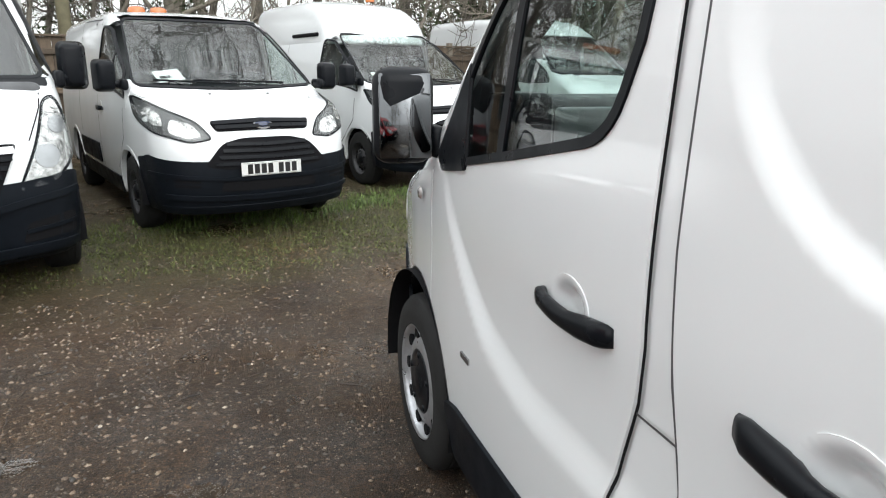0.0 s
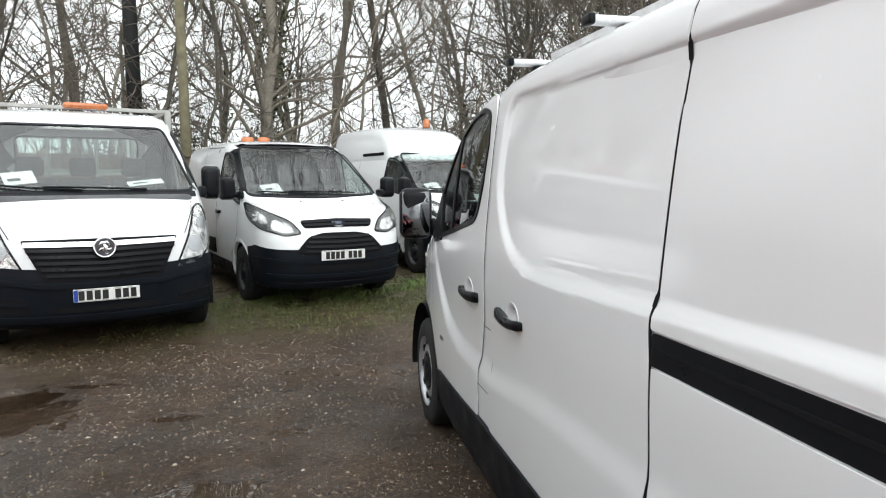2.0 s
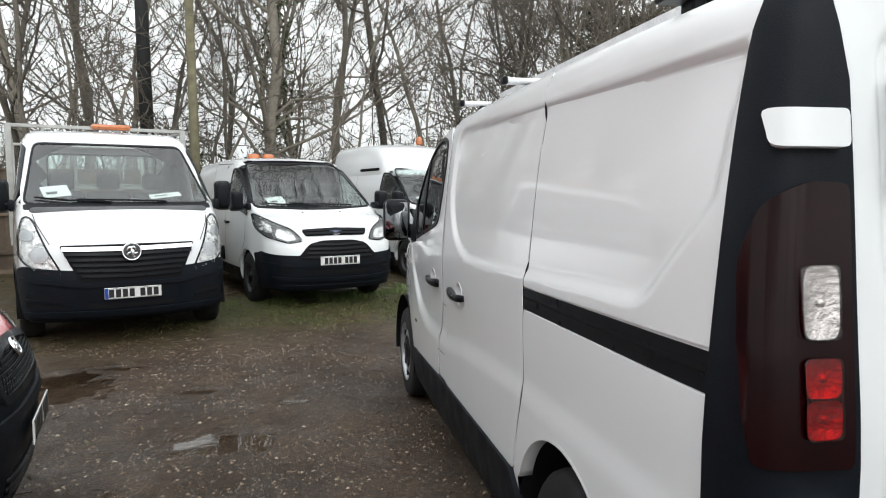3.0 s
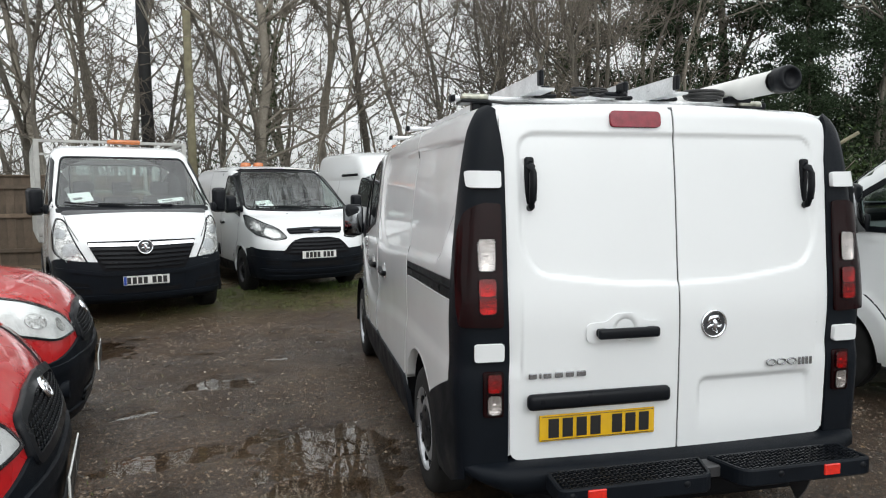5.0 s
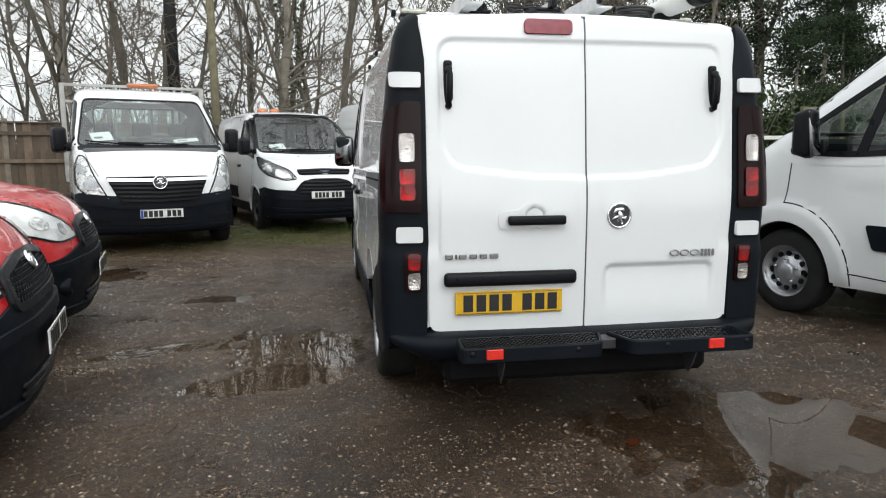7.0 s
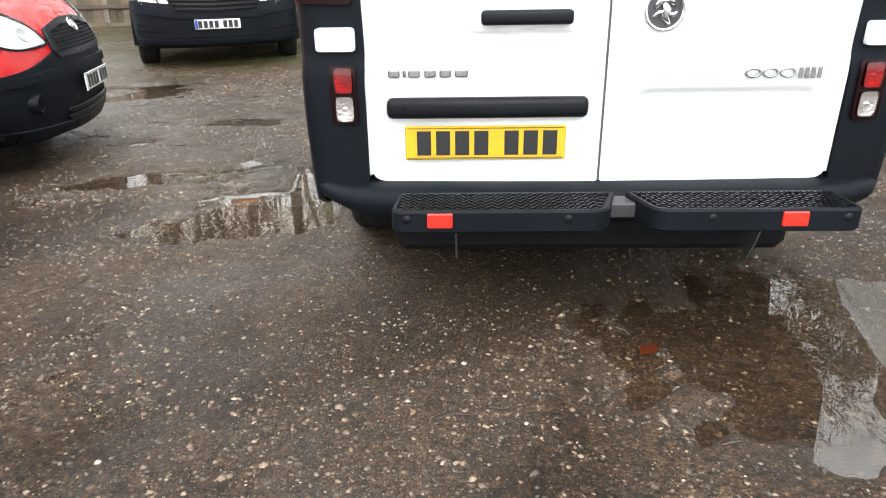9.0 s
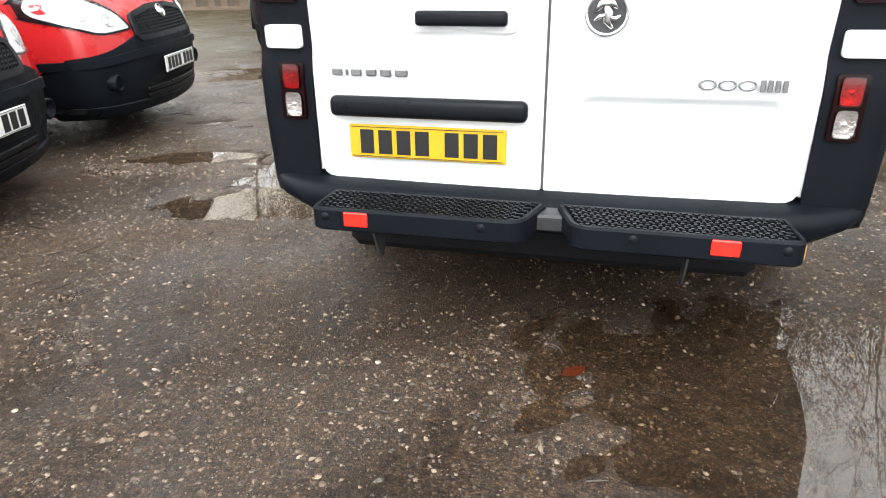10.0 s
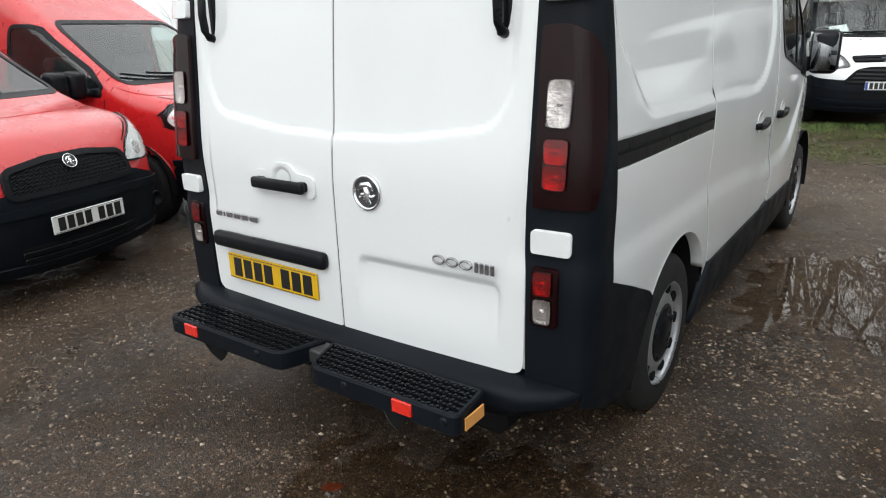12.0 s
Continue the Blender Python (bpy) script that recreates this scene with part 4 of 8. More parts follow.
    part("plate_trim", boxes(((-0.69, -0.045, 0.685), (-0.05, 0.0, 0.752)), bevel=0.02, seg=3), SATIN, van, "black strip over the number plate")
    bars_plate(van, (-0.375, -0.014, 0.603), (0, -1, 0), True)
    panel("handle_plinth", SCOOPED, rounded([(-0.43, 0.948, 0.03), (-0.43, 1.03, 0.03), (-0.335, 1.035, 0.02), (-0.30, 1.068, 0.03), (-0.21, 1.068, 0.03), (-0.175, 1.035, 0.02), (-0.085, 1.03, 0.03), (-0.085, 0.948, 0.03)], 0.03, 5), "B", WHITE, van, "white raised handle plinth", off=0.016, deep=0.012, step=0.008)
    part("door_handle", boxes(((-0.392, -0.058, 0.968), (-0.115, -0.03, 1.012)), ((-0.39, -0.04, 0.972), (-0.34, -0.01, 1.01)), ((-0.165, -0.04, 0.972), (-0.118, -0.01, 1.01)), bevel=0.012, seg=3), SATIN, van, "black rear door handle")
    roundel(van, (0.161, -0.012, 1.003), (0, -1, 0), 0.062)
    for i, x in enumerate((-0.682, -0.636, -0.618, -0.568, -0.520, -0.472)):
        w = (0.036, 0.010, 0.036, 0.036, 0.036, 0.042)[i]
        part("badge_bar", boxes(((x, -0.016, 0.812), (x + w, -0.008, 0.836)), bevel=0.004), BADGE, van, "plain chrome badge bar", False)
    for x, w in ((0.43, 0.046), (0.483, 0.046), (0.536, 0.046)):
        bb = bmesh.new()
        tube(bb, [(x + w / 2 + 0.022 * math.cos(a), -0.014, 0.815 + 0.013 * math.sin(a)) for a in np.linspace(0, 2 * math.pi, 17)], 0.004, 6, False)
        part("badge_loop", bb, BADGE, van, "plain chrome badge loop")
    for x in (0.592, 0.611, 0.630, 0.650):
        part("badge_bar", boxes(((x, -0.018, 0.797), (x + 0.014, -0.012, 0.832)), bevel=0.002), BADGE, van, "plain chrome badge bar", False)

    # rear bumper and the two-piece tread step
    bm = bmesh.new()
    sec = [(0.02, 0.470), (-0.07, 0.464), (-0.098, 0.446), (-0.108, 0.41), (-0.09, 0.355), (0.0, 0.325)]
    xs = [-0.962, -0.958, -0.935, -0.89, -0.80, -0.6, 0, 0.6, 0.80, 0.89, 0.935, 0.958, 0.962]
    back = [0.34, 0.20, 0.12, 0.07, 0.03, 0.005, 0, 0.005, 0.03, 0.07, 0.12, 0.20, 0.34]
    rows = [[bm.verts.new((x * (1 - 0.09 * smooth01((0.44 - z) / 0.12)), y + b, z + 0.05 * smooth01((abs(x) - 0.84) / 0.12) * smooth01((0.43 - z) / 0.08))) for y, z in sec] for x, b in zip(xs, back)]
    for r0, r1 in zip(rows, rows[1:]):
        for i in range(len(sec) - 1):
            bm.faces.new((r0[i], r0[i + 1], r1[i + 1], r1[i]))
    part("rear_bumper", bm, BLACK, van, "black plastic rear bumper")
    for x0, x1 in ((-0.665, 0.03), (0.06, 0.72)):
        bm = bmesh.new()
        if x0 < 0:
            out = rounded([(x0, -0.31, 0.04), (x0 + 0.012, -0.13, 0.02), (x1, -0.13, 0.012), (x1 - 0.055, -0.31, 0.05)], 0.03, 5)
        else:
            out = rounded([(x0 + 0.055, -0.31, 0.05), (x0, -0.13, 0.012), (x1 - 0.02, -0.13, 0.02), (x1, -0.31, 0.04)], 0.03, 5)
        zt = 0.472
        loops = [[bm.verts.new((x, y, z)) for x, y in shrink(out, d)] for d, z in ((0.008, zt - 0.072), (0.0, zt - 0.064), (0.0, zt - 0.007), (0.005, zt), (0.015, zt), (0.018, zt - 0.012))]
        n = len(out)
        for l0, l1 in zip(loops, loops[1:]):
            for i in range(n):
                bm.faces.new((l0[i], l0[(i + 1) % n], l1[(i + 1) % n], l1[i]))
        bm.faces.new(loops[-1])
        bm.faces.new(loops[0])
        bmesh.ops.recalc_face_normals(bm, faces=bm.faces[:])
        st = part("rear_step", bm, BLACK, van, "black non-slip rear step", False)
        bm = bmesh.new()
        for r in range(6):  # long ribs with toothed crests
            y = -0.152 - r * 0.027
            k = (y + 0.13) / -0.18
            xa = x0 + 0.026 + (0.055 * k if x0 > 0 else 0)
            xb = x1 - 0.026 - (0.055 * k if x0 < 0 else 0)
            box(bm, (xa, y - 0.004, zt - 0.013), (xb, y + 0.004, zt - 0.003))
            for i in range(int((xb - xa) / 0.017)):
                x = xa + 0.017 * i
                dy = 0.003 if i % 2 else -0.003
                box(bm, (x, y + dy - 0.0045, zt - 0.008), (x + 0.010, y + dy + 0.0045, zt + 0.0015))
        part("tread", bm, SATIN, st, "raised toothed tread", False)
        xr = x0 + 0.11 if x0 < 0 else x1 - 0.24
        part("reflector", boxes(((xr, -0.317, 0.42), (xr + 0.075, -0.305, 0.465)), bevel=0.003), ORANGE, st, "small red reflector", False)
        for x in ((x0 + 0.05, x1 - 0.17) if x0 < 0 else (x0 + 0.22, x1 - 0.05)):
            bm = bmesh.new()
            lathe(bm, [(-0.31, 0.014), (-0.314, 0.010), (-0.314, 0)], "y", 14, (x, 0, 0.445))
            part("parking_sensor", bm, SATIN, st)
        xm = -0.47 if x0 < 0 else 0.43
        bm = bmesh.new()
        fin = [(-0.30, 0.405), (-0.13, 0.405), (-0.16, 0.36), (-0.215, 0.295), (-0.235, 0.29), (-0.27, 0.34)]
        sides = [[bm.verts.new((xm + dx, y, z)) for y, z in fin] for dx in (-0.003, 0.003)]
        bm.faces.new(sides[0])
        bm.faces.new(sides[1][::-1])
        for i in range(len(fin)):
            j = (i + 1) % len(fin)
            bm.faces.new((sides[0][j], sides[0][i], sides[1][i], sides[1][j]))
        part("step_bracket", bm, DARKSTEEL, st, "grey pointed bracket plate", False)
    part("step_joint", boxes(((0.0, -0.20, 0.405), (0.09, -0.12, 0.455)), bevel=0.006), DARKSTEEL, van, "grey bracket between the steps", False)
    part("step_label", boxes(((0.717, -0.27, 0.41), (0.722, -0.17, 0.45)), bevel=0), mat("orange_label", (0.65, 0.30, 0.08), 0.5), van, "small orange label", False)
    part("chassis", boxes(((-0.55, 0.1, 0.26), (0.55, 4.5, 0.34)), ((-0.6, 0.75, 0.22), (0.6, 1.0, 0.32)), ((0.25, 0.10, 0.27), (0.60, 0.5, 0.36)), bevel=0.03), SEAM, van, "dark underside", False)
    part("underbody", boxes(((-0.68, 0.02, 0.20), (0.68, 4.6, 0.40)), ((-0.88, 1.35, 0.22), (0.88, 3.5, 0.40)), ((-0.70, 0.06, 0.27), (0.70, 0.45, 0.34)), bevel=0.03), SEAM, van, "", False)
    # nose
    pane = panel("windscreen", VAN, shrink(screen, -0.004), "F", SCREEN, van, "windscreen", off=0.002, deep=0, step=0.06, reach=5.4)
    pane.visible_shadow = False
    ring_panel("windscreen_seal", VAN, shrink(screen, -0.02), shrink(screen, 0.012), "F", SATIN, van, "", off=0.006, step=0.08, reach=5.4)
    panel("front_bumper", VAN, rounded([(-0.88, 0.24), (-0.88, 0.62), (-0.5, 0.66), (0.5, 0.66), (0.88, 0.62), (0.88, 0.24)], 0.05), "F", BLACK, van, "black front bumper", off=0.012, step=0.08, reach=5.4)
    for s in (-1, 1):
        panel("headlamp", VAN, rounded([(s * 0.48, 0.80), (s * 0.55, 0.92), (s * 0.80, 1.02), (s * 0.80, 0.80), (s * 0.7, 0.74)], 0.03), "F", REFLECTOR, van, "clear headlamp", off=0.010, step=0.06, reach=5.4)
    lathe_b = bmesh.new()
    q, nn, _ = lay(VAN, [(3.90, 1.055)], "L", 1.7)
    lathe(lathe_b, [(-0.012, 0.022), (-0.018, 0.016), (-0.018, 0)], "x", 16, q[0] + nn[0] * 0.004)
    part("side_repeater", lathe_b, LAMP_WHITE, van, "small clear side repeater")
    q, nn, _ = lay(VAN, [(3.35 + 0.018 * i, 0.674) for i in range(4)], "L", 1.7)
    for c in q:
        part("badge_bar", boxes((c + np.array((-0.010, -0.006, -0.009)), c + np.array((-0.003, 0.006, 0.009))), bevel=0.001), BADGE, van, "small chrome badge bar", False)
    before = set(van.children)
    roof_rack(van)
    for o in set(van.children) - before:
        o.location.z -= 0.040
    return van


def door_faces(van, outline, win, view):
    """A front door with its window opening: the outline joined to the opening by a cut."""
    o, w = [tuple(q[:2]) for q in outline], [tuple(q[:2]) for q in shrink(win, -0.004)]
    def area(p):
        return sum(p[i][0] * p[(i + 1) % len(p)][1] - p[(i + 1) % len(p)][0] * p[i][1] for i in range(len(p)))
    if area(o) < 0:
        o.reverse()
    if area(w) > 0:
        w.reverse()
    best = min(((o[i][0] - w[j][0]) ** 2 + (o[i][1] - w[j][1]) ** 2, i, j) for i in range(len(o)) for j in range(len(w)))
    _, i, j = best
    loop = o[:i + 1] + w[j:] + w[:j + 1] + o[i:]
    tris = ear_clip(loop)
    me = panel_mesh(VAN, tris, view, 1.7, 0.004, 0.012, 0.02)
    mesh_part("front_door", me, WHITE, van, "white front door with a scooped lower half")


def ear_clip(loop):
    """Triangles of a simple polygon that may touch itself along a cut."""
    idx = list(range(len(loop)))
    tris = []
    def cross(a, b, c):
        return (b[0] - a[0]) * (c[1] - a[1]) - (b[1] - a[1]) * (c[0] - a[0])
    guard = 0
    while len(idx) > 3 and guard < 5000:
        guard += 1
        done = False
        for k in range(len(idx)):
            a, b, c = (loop[idx[k - 1]], loop[idx[k]], loop[idx[(k + 1) % len(idx)]])
            if cross(a, b, c) <= 1e-12:
                continue
            ok = True
            for m in idx:
                q = loop[m]
                if q in (a, b, c):
                    continue
                if cross(a, b, q) >= -1e-12 and cross(b, c, q) >= -1e-12 and cross(c, a, q) >= -1e-12:
                    ok = False
                    break
            if ok:
                tris.append([a, b, c])
                idx.pop(k)
                done = True
                break
        if not done:
            idx.pop(0)
    tris.append([loop[i] for i in idx])
    return tris


def roof_rack(van):
    """Cross bars with feet, two long ladder channels, a capped pipe tube, coiled leads and corner beacons."""
    for y in (0.62, 1.86, 2.62):
        low = 0.0 if y < 1 else 0.028  # the front bars sit lower
        b = bmesh.new()
        box(b, (-0.84, y - 0.028, 2.047 - low), (0.84, y + 0.028, 2.073 - low), None, 0.011, 3)
        bar = part("cross_bar", b, ALU, van, "silver aluminium roof bar", False)
        for s in (-1, 1):
            f = bmesh.new()
            box(f, (s * 0.70 - 0.05, y - 0.035, 1.93), (s * 0.70 + 0.05, y + 0.035, 2.05 - low), None, 0.015, 2)
            part("bar_foot", f, SATIN, bar, "black bar foot")
            f = bmesh.new()
            box(f, (s * 0.845 - 0.012, y - 0.031, 2.043 - low), (s * 0.845 + 0.012, y + 0.031, 2.077 - low), None, 0.008, 2)
            part("end_cap", f, SATIN, bar, "black end cap")
    for x in (-0.50, 0.18):
        b = bmesh.new()
        prof = [(0.0, 0.0), (0.08, 0.0), (0.08, 0.010), (0.010, 0.010), (0.010, 0.080), (0.0, 0.080)]
        r0 = [b.verts.new((x + u, 0.36 + (0.080 - w) * 0.25, 2.077 + w)) for u, w in prof]
        r1 = [b.verts.new((x + u, 3.05 - (0.080 - w) * 0.2, 2.077 + w)) for u, w in prof]
        for i in range(len(prof)):
            j = (i + 1) % len(prof)
            b.faces.new((r0[i], r0[j], r1[j], r1[i]))
        b.faces.new(r0[::-1])
        b.faces.new(r1)
        bmesh.ops.recalc_face_normals(b, faces=b.faces[:])
        ch = part("ladder_channel", b, ALU, van, "long pale aluminium ladder channel", False)
        part("end_stop", boxes(((x - 0.010, 0.335, 2.09), (x + 0.012, 0.375, 2.160)), bevel=0.006), SATIN, ch, "black rubber end stop", False)
        part("clamp", boxes(((x + 0.05, 0.56, 2.075), (x + 0.12, 0.66, 2.115)), ((x + 0.0, 0.58, 2.11), (x + 0.14, 0.63, 2.13)), bevel=0.010, seg=2), SATIN, ch, "black ladder clamp")
    # flat support with a black end between the channels
    b = bmesh.new()
    prof = [(0.0, 0.0), (0.012, 0.0), (0.012, 0.058), (0.0, 0.058)]
    r0 = [b.verts.new((-0.02 + u, 0.52 + 0.06 * (0.058 - w) / 0.058, 2.080 + w)) for u, w in prof]
    r1 = [b.verts.new((-0.02 + u, 1.75, 2.080 + w)) for u, w in prof]
    for i in range(4):
        b.faces.new((r0[i], r0[(i + 1) % 4], r1[(i + 1) % 4], r1[i]))
    b.faces.new(r0[::-1])
    b.faces.new(r1)
    bmesh.ops.recalc_face_normals(b, faces=b.faces[:])
    fs = part("ladder_support", b, ALU, van, "short pale aluminium support with black end", False)
    part("end_stop", boxes(((-0.028, 0.47, 2.095), (0.000, 0.56, 2.145)), ((-0.10, 0.52, 2.080), (0.02, 0.60, 2.100)), bevel=0.008), SATIN, fs, "black rubber end stop", False)
    for x in (-0.36, 0.05, 0.30):
        part("tie_down", boxes(((x - 0.035, 0.585, 2.074), (x + 0.035, 0.655, 2.092)), ((x - 0.014, 0.60, 2.09), (x + 0.014, 0.64, 2.122)), bevel=0.006), SATIN, van, "black clamp bolted on the rear bar", False)
    # pipe tube
    b = bmesh.new()
    lathe(b, [(0.30, 0.050), (0.30, 0.055), (3.2, 0.055), (3.2, 0.0)], "y", 28, (0.67, 0, 2.135))
    tb = part("pipe_tube", b, mat("white_plastic_tube", (0.66, 0.66, 0.64), 0.35, noise_scale=5, vary=0.08), van, "white plastic pipe tube")
    b = bmesh.new()
    lathe(b, [(0.265, 0.0565), (0.265, 0.063), (0.20, 0.063), (0.185, 0.056), (0.185, 0.042), (0.20, 0.038), (0.20, 0)], "y", 28, (0.67, 0, 2.135))
    part("tube_cap", b, SATIN, tb, "black screw cap")
    for y in (0.55, 2.0):
        part("tube_bracket", boxes(((0.60, y, 2.07), (0.74, y + 0.05, 2.10)), bevel=0.006), SATIN, tb, "", False)
    # coiled leads tied to the rear bar
    for x, r in ((-0.20, 0.04), (-0.10, 0.04), (0.49, 0.092)):
        b = bmesh.new()
        k = np.random.RandomState(int(50 + x * 100))
        pts = [(x + (r + k.uniform(-0.01, 0.01)) * math.cos(a), 0.60 + (r * 0.8) * math.sin(a), 2.09 + 0.012 * math.sin(a * 0.37) + 0.006 * (a / 6.28)) for a in np.linspace(0, 6.28 * 5, 90)]
        tube(b, pts, 0.005 if r < 0.06 else 0.010, 6)
        part("coiled_lead", b, WIRE, van, "coil of black lead tied to the rack")
    b = bmesh.new()
    tube(b, [(-0.78, 0.60, 2.06), (-0.6, 0.55, 2.035), (-0.1, 0.52, 2.03), (0.5, 0.55, 2.035), (0.78, 0.60, 2.06)], 0.008, 6)
    part("cable", b, WIRE, van, "black cable along the rear bar")
    for s in (-1, 1):
        b = bmesh.new()
        box(b, (s * 0.745 - 0.068, 0.56, 2.050), (s * 0.745 + 0.068, 0.66, 2.080), None, 0.013, 3)
        bc = part("corner_beacon", b, BEACON, van, "clear-lensed warning light on the rack corner")
        part("beacon_base", boxes(((s * 0.745 - 0.072, 0.555, 2.036), (s * 0.745 + 0.072, 0.665, 2.052)), ((s * 0.735 - 0.02, 0.58, 1.96), (s * 0.735 + 0.02, 0.62, 2.05)), bevel=0.006), SATIN, bc, "", False)


def roundel(parent, at, n, r):
    """A plain chrome emblem disc: ring, dark field and a curved bar."""
    a = Vector(n).normalized()
    t = Matrix.Translation(at) @ a.to_track_quat("Z", "Y").to_matrix().to_4x4()
    bm = bmesh.new()
    lathe(bm, [(-0.004, r), (0.006, r), (0.009, r * 0.94), (0.006, r * 0.84), (0.0, r * 0.82)], "z", 32)
    bmesh.ops.transform(bm, matrix=t, verts=bm.verts[:])
    e = part("emblem", bm, CHROME, parent, "round chrome emblem")
    bm = bmesh.new()
    lathe(bm, [(0.001, r * 0.85), (0.0015, 0.0)], "z", 32)
    bmesh.ops.transform(bm, matrix=t, verts=bm.verts[:])
    part("field", bm, DARKSTEEL, e)
    bm = bmesh.new()
    for pts, rad in (((( -0.55, 0.05), (-0.28, 0.42), (0.2, 0.48), (0.5, 0.2)), (0.08, 0.2, 0.2, 0.08)),
                     (((-0.12, 0.40), (0.10, 0.05), (0.0, -0.32), (0.26, -0.62)), (0.14, 0.24, 0.2, 0.1)),
                     (((-0.55, -0.30), (-0.30, -0.12), (0.0, -0.05)), (0.06, 0.14, 0.1)), (((0.1, -0.15), (0.42, -0.22), (0.60, -0.05)), (0.1, 0.14, 0.06))):
        tube(bm, [(u * r, v * r, 0.003) for u, v in pts], [q * r for q in rad], 8)
    bmesh.ops.transform(bm, matrix=t, verts=bm.verts[:])
    part("relief", bm, CHROME, e)
    return e

# ---- the other vehicles: y forward from the front axle ----
def simple_cabin(v, skin, screen, y_cab, wins=(), seats=((0.45, -0.75), (-0.45, -0.75)), dash=(0.1, 1.15, 0.85), wheel_at=None, holes=(), tall=0.78):
    for x, y in seats:
        seat(v, x, y, 0.75 if dash[1] > 1.2 else 0.6, tall)
    part("dashboard", boxes(((-dash[2], dash[0] - 0.45, dash[1] - 0.25), (dash[2], dash[0] + 0.25, dash[1])), bevel=0.06, seg=3), TRIM, v, "dark grey dashboard")
    if wheel_at:
        steering_wheel(v, *wheel_at)


def glaze(v, skin, outline, view, name, material, label, reach, frame_w=0.02, off=0.003, step=0.07, paint=None):
    """A pane with its black seal, and the painted rim of its opening."""
    g = panel(name, skin, outline, view, material, v, label, off=off, deep=0, step=step, reach=reach)
    g.visible_shadow = False
    ring_panel(name + "_seal", skin, shrink(outline, -frame_w), shrink(outline, 0.012), view, SATIN, g, "", off=off + 0.006, step=0.1, reach=reach)
    ring_panel(name + "_rim", skin, shrink(outline, -0.095), shrink(outline, -0.012), view, paint or WHITE, g, "", off=off, deep=0.008, step=0.1, reach=reach)
    return g


def wiper(v, skin, pts, reach):
    p, n, _ = lay(skin, pts, "F", reach)
    bm = bmesh.new()
    tube(bm, [Vector(a) + Vector(b) * 0.022 for a, b in zip(p, n)], 0.010, 6)
    return part("wiper", bm, SATIN, v)


def dash_paper(v, x, y, z, w=0.30, d=0.2, tilt=35):
    bm = bmesh.new()
    box(bm, (-w / 2, -d / 2, 0), (w / 2, d / 2, 0.006), Matrix.Translation((x, y, z)) @ pose(0, 0, 0, tilt, 6, 10))
    t = Matrix.Translation((x + 0.02, y, z + 0.012)) @ pose(0, 0, 0, tilt, 6, 10)
    p = part("paper", bm, PAPER, v, "white paper lying behind the windscreen", False)
    b2 = bmesh.new()
    box(b2, (-w * 0.1, d * 0.1, 0), (w * 0.3, d * 0.3, 0.002), t)
    part("print", b2, INK, p, "", False)
    return p


def grille(v, skin, outline, bars, reach, name="grille"):
    g = panel(name, skin, outline, "F", SEAM, v, "black slatted grille", off=0.018, deep=0.02, step=0.08, reach=reach)
    for line in bars:
        strip("slat", skin, line, "F", 0.026, SATIN, g, "", off=0.032, deep=0.02, step=0.1, reach=reach)
    return g


# the tipper: white cab, black bumper, caged body behind
TIP = Skin(
    top=[(-1.9, 2.24), (-1.2, 2.25), (-0.95, 2.21), (-0.75, 2.09), (-0.2, 1.70), (0.20, 1.42), (0.32, 1.345), (0.55, 1.22), (0.72, 1.10), (0.95, 0.85)],
    hw=[(0.2, 0.95), (0.4, 1.0), (0.8, 1.015), (1.2, 1.005), (1.5, 0.975), (1.8, 0.93), (2.1, 0.875), (2.3, 0.82)],
    nose=[(0.2, 0.76), (0.35, 0.84), (0.6, 0.855), (0.85, 0.82), (1.1, 0.74), (1.4, 0.6)], tail=[(0.2, -1.6), (2.3, -1.55)],
    floor=0.25, length=2.45, crown=0.03, k=0.14, kside=0.10, bow=0.26, tbow=0.02, taper=[(-2, 0), (-0.8, 0.0), (0, 0.02), (0.5, 0.06), (0.9, 0.12)])


